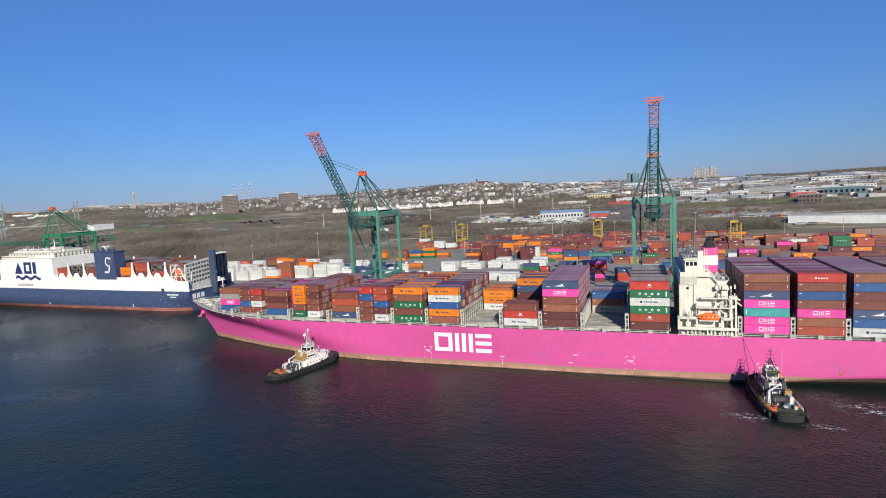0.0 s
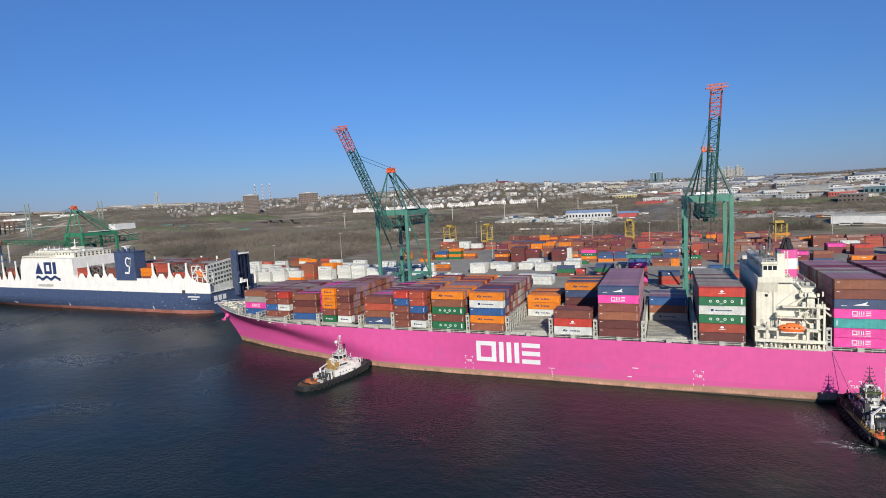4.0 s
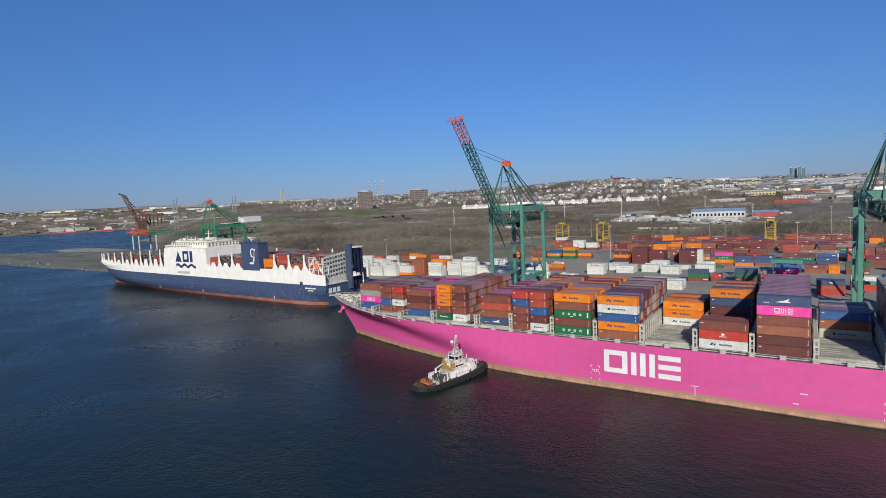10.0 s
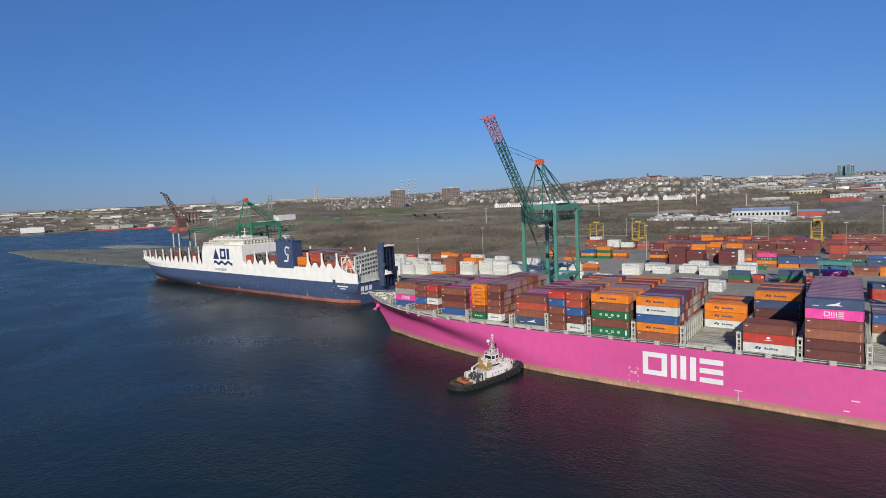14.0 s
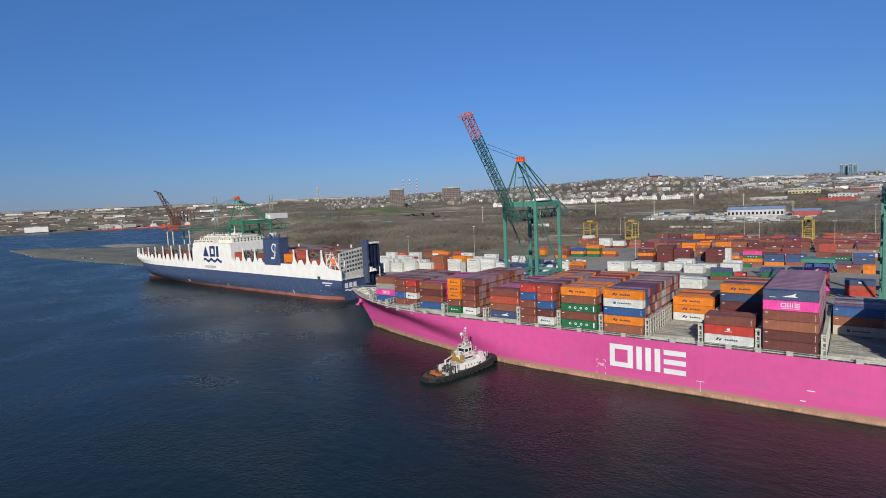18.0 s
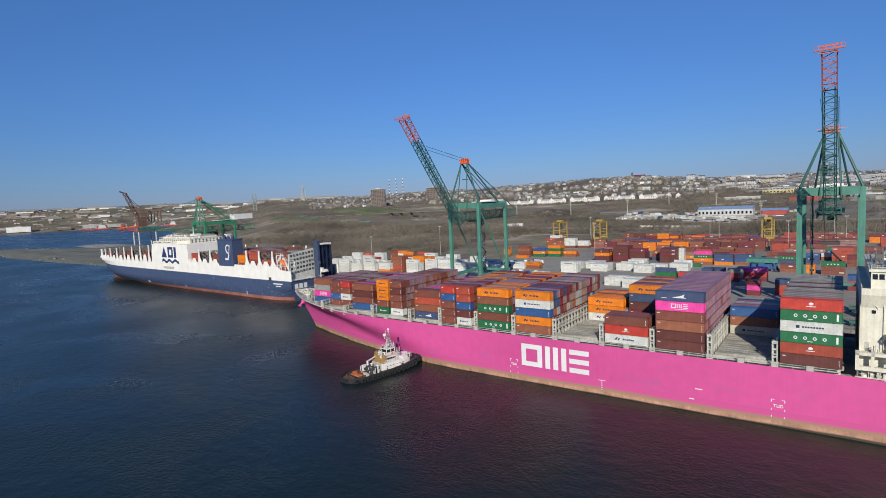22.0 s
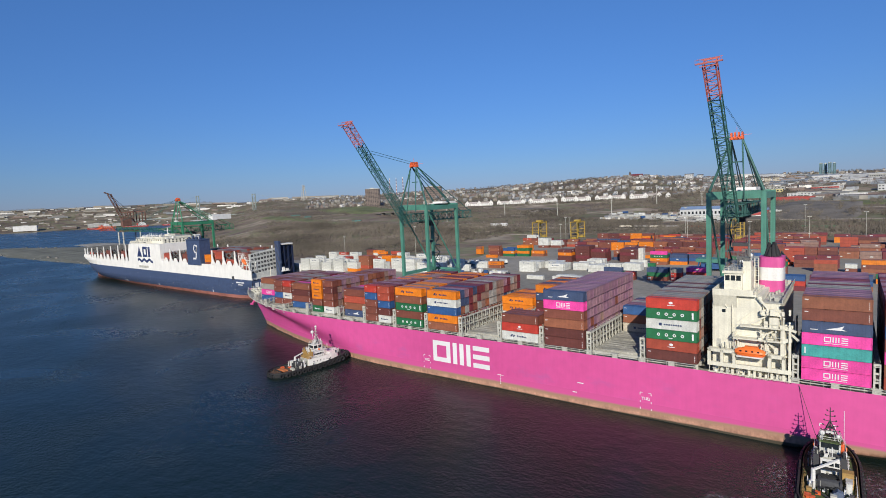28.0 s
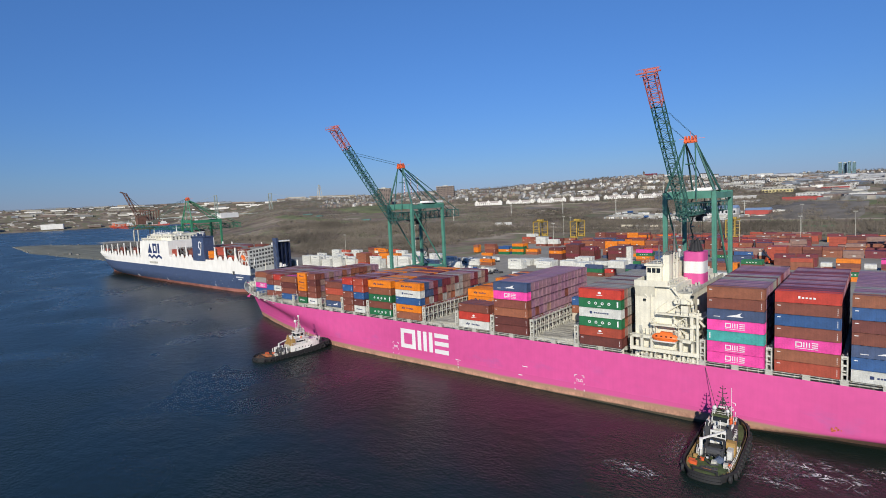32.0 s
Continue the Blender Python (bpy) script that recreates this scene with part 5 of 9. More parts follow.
def rhalf(x, z):
    """Half breadth: a fine waterline that flares out to the full breadth above."""
    full = rfull(x, z)
    fine = float(np.interp(x, [-556, -530, -500, -457, -427, -374, -328, -287, -256], [0.02, 4.8, 9.3, 13.3, 14.9, 16.9, 18.0, 18.9, 19.2]))
    s = min(1, max(0, z) / 9)
    return full if full < fine else fine + (full - fine) * s * (2 - s)


def rfull(x, z):
    zz = max(0.0, z) / 14
    stem = RB - 16 * zz ** 1.1
    if x < -470:
        p = min(1, max(0, (x - stem) / (-470 - stem)))
        return RHB * (1 - (1 - p) ** (1.7 + 1.2 * zz))
    if x > -285:
        p = (x + 285) / 34.5
        return RHB * (1 - 0.35 * p * p * (1 - min(1, zz * 1.6)))
    return RHB


def sheer(x, z):
    """The line between navy and white climbs towards the bow."""
    u = min(1, max(0, (-290 - x) / 260))
    return z + (2.3 * u - 0.3 if z == 13.5 else 1.5 * u if z == 16 else 0)


rh = Mesh()
rl = [-5, 0, 0.9, 2.2, 4, 6, 8, 10, 12, 13.5, 16, 18.5]
for side in (-1, 1):
    for k in range(len(rl) - 1):
        pair = []
        for z in (rl[k], rl[k + 1]):
            stem = RB - 16 * (max(0, z) / 14) ** 1.1
            row = []
            for i in range(26):
                x = stem + (-470 - stem) * (i / 25) ** 1.4
                row.append((x, side * max(0.02, rhalf(x, z)), sheer(x, z)))
            for x in np.linspace(-460, RS, 26):
                row.append((x, side * rhalf(x, z), sheer(x, z)))
            pair.append(row)
        if side == 1:
            pair = pair[::-1]
        rh.grid(pair, 1 if k < 3 else (0 if k < 9 else 2))
rh.face([(RS, -rhalf(RS, 6), 0.0), (RS, rhalf(RS, 6), 0.0), (RS, RHB, 13.5), (RS, -RHB, 13.5)], 0)
part("hull", rh.weld(), [M["navy"], M["red_boot"], M["bright"]], ro, "navy hull, white upper side, red boot topping", smooth=False)
part("deck", Mesh().grid([[(x, -rhalf(x, 18) + 0.3, 18.0), (x, rhalf(x, 18) - 0.3, 18.0)] for x in np.linspace(-572, -254, 40)]), M["galv"], ro)
part("stern_deck", Mesh().box(-254, RS, -19.6, 19.6, 12.6, 13.0), M["galv"], ro)

# the raised white side, its saw-tooth edge: a slim post at every bay and a blunt tooth between
for side in (-1, 1):
    up_f = Mesh()
    xs = list(np.linspace(-571, -428, 24))
    up_f.grid([[(x, side * (rhalf(x, 18.5) - 0.02), z) for x in xs] for z in (18.5, 20.2)])
    up_f.grid([[(x, side * (rhalf(x, 18.5) - 0.5), z) for x in xs] for z in (18.5, 20.2)])
    up_f.grid([[(x, side * (rhalf(x, 18.5) - d), 20.2) for x in xs] for d in (0.02, 0.5)])
    part("fore_side", up_f, M["bright"], ro)
    ya, yb = sorted((side * 20.0, side * 19.5))
    part("after_side", Mesh().prism([(-373, 18.5), (-256, 18.5), (-256, 19.8), (-262, 20.4), (-263.5, 22.2), (-373, 22.2)], "y", ya, yb), M["bright"], ro)
    part("stern_quarter", Mesh().box(-256, RS + 0.02, ya, yb, 18.5, 19.7).box(-254, RS + 0.02, side * 19.7 - 0.2, side * 19.7 + 0.2, 13.2, 18.5), M["bright"], ro)
post_m = Mesh().prism([(-0.55, 13.2), (0.55, 13.2), (0.75, 7.5), (1.5, 4.0), (3.9, 0), (-2.6, 0), (-1.0, 3.2), (-0.7, 7.5)], "y", -0.28, 0.28).data("cell_guide_post", [M["bright"]])
tooth_m = Mesh().prism([(-3.6, 0), (3.6, 0), (1.5, 5.0), (-1.3, 5.0)], "y", -0.24, 0.24).data("side_tooth", [M["bright"]])
for i in range(9):
    x = -437.0 - 15.4 * i
    for side in (-1, 1):
        ob = part("cell_guide_post", post_m, None, ro)
        ob.location, ob.scale = (x, side * (rhalf(x, 18.5) - 0.3), 20.1), (0.85, 1, 1.08 - 0.06 * i)
        if i < 8:
            ob = part("side_tooth", tooth_m, None, ro)
            ob.location, ob.scale = (x - 7.6, side * (rhalf(x - 7.6, 18.5) - 0.3), 20.1), (1, 1, 1.25 - 0.1 * i)
for x in (-358.0, -342.8, -297.3, -283.0, -268.6):
    for side in (-1, 1):
        ob = part("cell_guide_post", post_m, None, ro)
        ob.location, ob.scale = (x, side * 19.72, 22.1), (0.95, 1, 0.76)
for x in (-365.5, -350.6, -336.5, -290.3, -276.0):
    for side in (-1, 1):
        ob = part("side_tooth", tooth_m, None, ro)
        ob.location, ob.scale = (x, side * 19.72, 22.1), (0.95, 1, 0.62)

# lattice cell guides standing in the bays
M["steelgrey"] = mat("dull_grey_guide_steel", (0.16, 0.155, 0.145), 0.7, var=0.3)
for i, x in enumerate([-437.0 - 7.7 * i for i in range(15)] + [-358, -350.5, -343, -297, -283, -275.7, -268.6]):
    w = rhalf(x, 18) - 2.6
    cg = Mesh()
    for j in range(int(2 * w / 5.2) + 1):
        cg.beam((x, -w + j * 5.2, 18), (x, -w + j * 5.2, 30.5 if x > -480 else 29), 0.35)
    for z in (21, 24, 27, 30):
        cg.beam((x, -w, z), (x, w, z), 0.3)
    for s in (-1, 1):
        for z in (19.5, 23.2, 26.9):
            cg.beam((x - 3.4, s * w, z), (x + 3.4, s * w, z + 3.4), 0.5).beam((x + 3.4, s * w, z), (x - 3.4, s * w, z + 3.4), 0.5)
    part("cell_guide", cg, M["steelgrey"], ro, "grey lattice cell guide")

# containers in the bays: those at the near side one by one, the inner rows together
rr = random.Random(5)


def ro_box(x, y, t, key, base=18.2):
    ob = new("container", BOX40)
    ob.location = (x, 247.5 + y, base + t * 2.62)
    ob.material_slots[0].link = "OBJECT"
    ob.material_slots[0].material = M[key]
    tagged(ob, f"{colour_word(key)} steel freight container between white cell guides", "container", "containers on the moored ship")
    mark_container(ob, "corner", 12.19)
    return ob


for x, keys in ((-371.4, "brown brown redor redor"), (-342.0, "brown redor brown brown"), (-310.0, "brown brown orange orange"), (-296.2, "brown redor brown redor redor"), (-282.0, "brown brown redor"), (-267.4, "brown redor brown brown brown"),
                (-450.6, "brown brown redor brown"), (-466.2, "brown brown"), (-481.6, "brown redor brown brown"), (-497.0, "brown rust brown"), (-527.6, "brown brown redor")):
    w = rhalf(x, 18) - 1.6
    for t, key in enumerate(keys.split()):
        ro_box(x, -w, t, key)
bx = Mesh()
for x, tiers in ((-371.4, 4), (-357.2, 2), (-342.0, 4), (-328.5, 5), (-310.6, 5), (-296.2, 5), (-282.0, 4), (-268.2, 5), (-450.6, 4), (-466.2, 3), (-481.6, 4), (-497.0, 3), (-512.4, 2), (-527.6, 3), (-543.0, 2)):
    w = rhalf(x, 18) - 1.6
    for j in range(1, int(w * 2 / 2.6)):
        for t in range(tiers - (rr.random() < 0.3)):
            y = -w + j * 2.6
            bx.box(x, x + 12.1, y, y + 2.44, 18.2 + t * 2.62, 18.2 + t * 2.62 + 2.55, rr.choice((0, 0, 0, 1, 1, 2, 2, 3, 5)))
solid("container_stow", bx, [M["brown"], M["redor"], M["greyc"], M["rust"], M["dbrown"], M["palegrey"]], "rows of brown containers between white cell guides", "container", kind="stuff", at=pose(0, 247.5, 0))

part("side_house", Mesh().prism([(-432, 18.4), (-369, 18.4), (-370.5, 21.5), (-373.2, 24), (-373.6, 35.4), (-429, 35.4), (-431, 30)], "y", -20.05, 20.05), M["bright"], ro, "tall white side house")
ah = Mesh().box(-430, -381, -13.5, 14, 35.4, 38.9).box(-431, -400, -18, 18, 35.4, 37.6).box(-427, -386, -11.5, 12, 38.9, 40.6).box(-398, -392, -4, 2, 40.6, 42.4)
part("accommodation", ah, M["cream"], ro, "cream white accommodation decks")
part("house_roof", Mesh().box(-430.2, -380.8, -13.7, 14.2, 38.9, 39.1).box(-427.2, -385.8, -11.7, 12.2, 40.6, 40.8), M["galv"], ro)
pw = Mesh().box(-0.5, 0.5, -0.04, 0.04, 0, 1.0).data("cabin_window", [M["glass"]])
end_win = Mesh().box(-0.05, 0.05, -0.55, 0.55, 0, 1.0).data("cabin_window_end", [M["glass"]])
for i in range(9):
    for z in (36.0, 37.5):
        part("window", end_win, None, ro).location = (-380.97, -11.6 + i * 3.0, z)
for i in range(14):
    part("window", pw, None, ro).location = (-427 + i * 3.2, -13.53, 37.65)
    part("window", pw, None, ro).location = (-429 + i * 2.1, -18.03, 36.1)
part("mast", Mesh().tube((-396, -2, 42), (-396, -2, 48), 0.4, 0.2, 8).beam((-396, -5, 45.5), (-396, 1, 45.5), 0.3), M["bright"], ro)
for x, y, z, r in ((-384, -4, 39.9, 1.1), (-405, 3, 41.6, 1.0)):
    part("satellite_dome", Mesh().ball((x, y, z), r), M["bright"], ro)
cu = Mesh()
ck = random.Random(14)
for i in range(46):
    x, y = ck.uniform(-427, -384), ck.uniform(-13, -2)
    z = 40.8 if x < -387 and y > -11 else 39.1
    w, h = ck.uniform(0.2, 0.8), ck.uniform(0.4, 1.8)
    cu.box(x - w, x + w, y - w, y + w, z, z + h) if i % 2 else cu.tube((x, y, z), (x, y, z + h * 1.6), 0.12, n=5)
cu.beam((-430, -13.3, 40.2), (-381, -13.3, 40.2), 0.1).beam((-381, -13.3, 40.2), (-381, 13.8, 40.2), 0.1)
cu.beam((-429, -19.8, 36.5), (-374, -19.8, 36.5), 0.1)
for i in range(20):
    cu.beam((-429 + i * 2.5, -13.3, 39.1), (-429 + i * 2.5, -13.3, 40.2), 0.09).beam((-428 + i * 2.8, -19.8, 35.4), (-428 + i * 2.8, -19.8, 36.5), 0.09)
part("house_clutter", cu, M["bright"], ro, "white rails, vents and aerials", kind="stuff")
nv = Mesh()
for i, (x0, wd) in enumerate(((-414.5, 8.6), (-404.2, 8.0), (-394.6, 6.5))):
    if i == 0:
        nv.prism([(x0, 24.8), (x0 + wd, 24.8), (x0 + 4.3, 33.2)], "y", -20.15, -20.0)
    elif i == 1:
        nv.box(x0, x0 + 2.2, -20.15, -20.0, 25.6, 32.4).box(x0, x0 + wd, -20.16, -20.01, 31.2, 33.2).box(x0, x0 + wd, -20.16, -20.01, 24.8, 26.8).box(x0 + wd - 2.2, x0 + wd, -20.15, -20.0, 25.6, 32.4)
    else:
        nv.box(x0, x0 + 3.4, -20.15, -20.0, 24.8, 33.2)
for i in range(24):
    x0, x1 = -414 + i * 1.1, -414 + (i + 1) * 1.1
    a, b = 0.9 * math.sin(i * 0.75), 0.9 * math.sin((i + 1) * 0.75)
    nv.prism([(x0, 20.9 + a), (x1, 20.9 + b), (x1, 22.9 + b), (x0, 22.9 + a)], "y", -20.15, -20.0)
part("side_emblem", nv, M["glue"], ro, "navy bars over a wavy line")

# navy funnel casing on the side
part("funnel_casing", Mesh().box(-330.5, -312.0, -20.5, -12.5, 21.0, 39.2), M["navy"], ro, "navy funnel casing with a white device")
fcap = Mesh().box(-330.9, -311.6, -20.9, -12.1, 39.2, 39.8)
for i in range(7):
    fcap.tube((-329 + i * 2.5, -18.6 + i % 2 * 1.8, 39.8), (-329 + i * 2.5, -18.6 + i % 2 * 1.8, 41.3 + (i % 3) * 0.5), 0.75, n=8)
part("casing_top", fcap, M["navy"], ro)
part("casing_vent", Mesh().box(-327, -324.5, -16, -13.5, 39.8, 42.6).box(-327.6, -323.9, -16.6, -12.9, 42.6, 43.2), M["bright"], ro)
gd = Mesh()
gd.prism([(-315.2, 35.6), (-316.4, 35.6), (-318.4, 26.0), (-317.2, 26.0)], "y", -20.62, -20.5).box(-321.8, -317.6, -20.62, -20.5, 25.2, 26.4)
for cx, cz, rx, rz, a0, a1 in ((-318.2, 32.9, 2.5, 3.2, 0, 360),):
    for i in range(18):
        a, b = radians(a0 + (a1 - a0) * i / 18), radians(a0 + (a1 - a0) * (i + 1) / 18)
        gd.prism([(cx + rx * math.cos(a), cz + rz * math.sin(a)), (cx + rx * math.cos(b), cz + rz * math.sin(b)), (cx + (rx - 0.9) * math.cos(b), cz + (rz - 0.9) * math.sin(b)), (cx + (rx - 0.9) * math.cos(a), cz + (rz - 0.9) * math.sin(a))], "y", -20.62, -20.5)
part("funnel_device", gd, M["white_mark"], ro, "white ring with a slanting bar")

# the pierced stern bulkhead across the ship and the folded ramp beside it
WX = -253.2
sw = Mesh().prism([(-18.6, 13.0), (1.5, 13.0), (1.5, 32.6), (-18.6, 30.2)], "x", WX - 1.0, WX)
part("stern_wall", sw, M["whitec"], ro, "pale stern bulkhead pierced by rows of openings")
hole = Mesh().box(-0.05, 0.05, -0.85, 0.85, 0, 1.5).data("wall_opening", [M["dark"]])
rod = Mesh().beam((0, -0.9, -0.6), (0, 0.9, 1.7), 0.16).data("wall_brace", [M["galv"]])
for i in range(8):
    for j in range(5):
        ob = part("opening", hole, None, ro)
        ob.location = (WX, -16.6 + i * 2.4, 17.2 + j * 2.75 + i * 0.2)
        if j % 2 == 0 and i % 2:
            part("wall_brace", rod, None, ro).location = (WX + 0.12, -16.6 + i * 2.4, 17.4 + j * 2.75 + i * 0.2)
RX = -249.6
M["rampnavy"] = mat("dark_navy_ramp_paint", (0.006, 0.014, 0.05), 0.65, var=0.3, scale=0.3)
ramp = part("stern_ramp", Mesh().prism([(1.8, 9.0), (12.4, 9.0), (12.4, 33.4), (1.8, 35.4)], "x", RX - 1.2, RX), M["rampnavy"], ro, "dark navy stern ramp folded upright")
for y in (2.1, 5.4, 8.7, 12.1):
    part("ramp_girder", Mesh().box(RX, RX + 1.5, y - 0.35, y + 0.35, 9.2, 35.6 - y * 0.19), M["rampnavy"], ramp)
for j in range(9):
    z = 10.2 + j * 2.9
    part("ramp_rib", Mesh().box(RX, RX + 1.0, 2.2, 12.0, z, z + 0.45), M["rampnavy"], ramp)
    part("ramp_web", Mesh().beam((RX + 1.1, 2.2 + (j % 3) * 3.1, z), (RX + 1.1, 5.2 + (j % 3) * 3.1, z + 2.9), 0.3), M["dark"], ramp)
part("ramp_tower", Mesh().box(-251.5, -247.2, 0.1, 1.6, 9, 36.4).box(-251.8, -247.0, -0.1, 1.8, 36.4, 37.3).box(-249.0, -246.2, 0.3, 1.4, 22, 24), M["navy"], ro)
for z0, z1 in ((11, 17), (17, 24), (24, 31), (31, 35.4)):
    part("tower_brace", Mesh().beam((-247.1, 0.2, z0), (-250.5, 0.2, z1), 0.45), M["dark"], ro)
part("ramp_flap", Mesh().box(-251.5, -246.8, 3.0, 11.4, 34.6, 35.4), M["bright"], ro)
part("winch_platform", Mesh().box(-252, -245.5, 1.0, 7.0, 16.6, 17.0).box(-248, -246.4, 2, 3.4, 17, 19.5).box(-246.6, -245.6, 4, 6, 17, 18.4), M["bright"], ro)
# stairs, davit and boat at the stern quarter
for x0, z0, x1, z1 in ((-262.5, 20.2, -257.0, 28.2), (-258.5, 28.0, -252.6, 20.0), (-264.0, 24.5, -259.5, 30.2)):
    fl = Mesh()
    for y in (-19.4, -18.2):
        fl.beam((x0, y, z0), (x1, y, z1), 0.3, 0.5).beam((x0, y, z0 + 1.1), (x1, y, z1 + 1.1), 0.14)
    for j in range(9):
        u = j / 8
        fl.box(x0 + (x1 - x0) * u - 0.3, x0 + (x1 - x0) * u + 0.3, -19.4, -18.2, z0 + (z1 - z0) * u, z0 + (z1 - z0) * u + 0.12)
    part("stair", fl, M["bright"], ro)
for x in (-264.5, -260.5, -256.5, -252.8):
    for y in (-19.3, -14.5):
        part("gallery_post", Mesh().beam((x, y, 19.7), (x, y, 29.8 if x < -258 else 25), 0.42), M["bright"], ro)
for z in (22.6, 26.0, 29.4):
    part("stern_gallery", Mesh().box(-264.8, -258.0 if z > 28 else -253.0, -19.4, -14.5, z, z + 0.3).beam((-264.8, -19.4, z + 1.2), (-258.0 if z > 28 else -253.0, -19.4, z + 1.2), 0.15), M["bright"], ro, "white open gallery with a rail")
part("rescue_boat", Mesh().ball((0, 0, 0), 3.0, 1.1, 1.0).box(-1.2, 0.9, -0.7, 0.7, 0.6, 1.3), M["lifeboat"], ro, "orange rescue boat").matrix_local = pose(-257.6, -20.0, 25.2, 0, 38, 0)
sr = Mesh()
for i in range(7):
    sr.beam((RS + 0.3, -19.6 + i * 3.1, 13.0), (RS + 0.3, -19.6 + i * 3.1, 14.2), 0.12)
sr.beam((RS + 0.3, -19.6, 14.2), (RS + 0.3, -1, 14.2), 0.12).beam((RS + 0.3, -19.6, 13.6), (RS + 0.3, -1, 13.6), 0.1)
part("stern_rail", sr, M["bright"], ro)
for x0, x1, z0, z1 in ((-269, -259.5, 10.6, 11.4), (-266.4, -261.5, 9.2, 9.8)):
    part("name_bar", Mesh().box(x0, x1, -20.12, -19.9, z0, z1), M["white_mark"], ro)
for x in (-446, -444, -383, -300):
    part("draught_mark", Mesh().beam((x, -rhalf(x, 2.3) - 0.06, 2.3), (x, -rhalf(x, 4.0) - 0.06, 4.0), 0.5, 0.2), M["white_mark"], ro)
sm = Mesh()
for i in range(46):
    x, z = ck.uniform(-462, -262), ck.choice((ck.uniform(3.2, 6), ck.uniform(3.2, 12.5)))
    w = ck.uniform(0.1, 0.3)
    sm.box(x - w, x + w, -rhalf(x, z) - 0.06, -rhalf(x, z) + 0.3, z, z + w)
for i in range(3):
    part("stern_sign", Mesh().prism([(-17.5 + i * 3.6, 8.2), (-14.9 + i * 3.6, 8.2), (-14.9 + i * 3.6, 11.2), (-17.5 + i * 3.6, 11.2)], "x", RS + 0.01, RS + 0.12), M["white_mark"], ro)
wv = Mesh()
for i in range(10):
    a, b = 0.4 * math.sin(i * 1.1), 0.4 * math.sin((i + 1) * 1.1)
    wv.prism([(-17.5 + i * 0.98, 6.2 + a), (-16.52 + i * 0.98, 6.2 + b), (-16.52 + i * 0.98, 7.1 + b), (-17.5 + i * 0.98, 7.1 + a)], "x", RS + 0.01, RS + 0.12)
part("stern_wave", wv, M["white_mark"], ro, "white wavy stripe")
part("scuffed_paint", sm, M["white_mark"], ro, "small white marks and scuffs", kind="stuff")
part("pilot_port", Mesh().box(-273.5, -270.8, -20.1, -19.95, 12.4, 15.0), M["dark"], ro)
part("side_shell_door", Mesh().box(-413, -396, -20.08, -19.95, 15.8, 17.6).box(-412, -409, -20.12, -20.07, 16.2, 17.2).box(-400, -397, -20.12, -20.07, 16.2, 17.2), M["galv"], ro)


# ---- tugs ----
STERN_TYRE = Mesh().ring((0, 0, 0), (0, 1, 0), 0.7, 0.45).data("stern_tyre", [M["black"]])


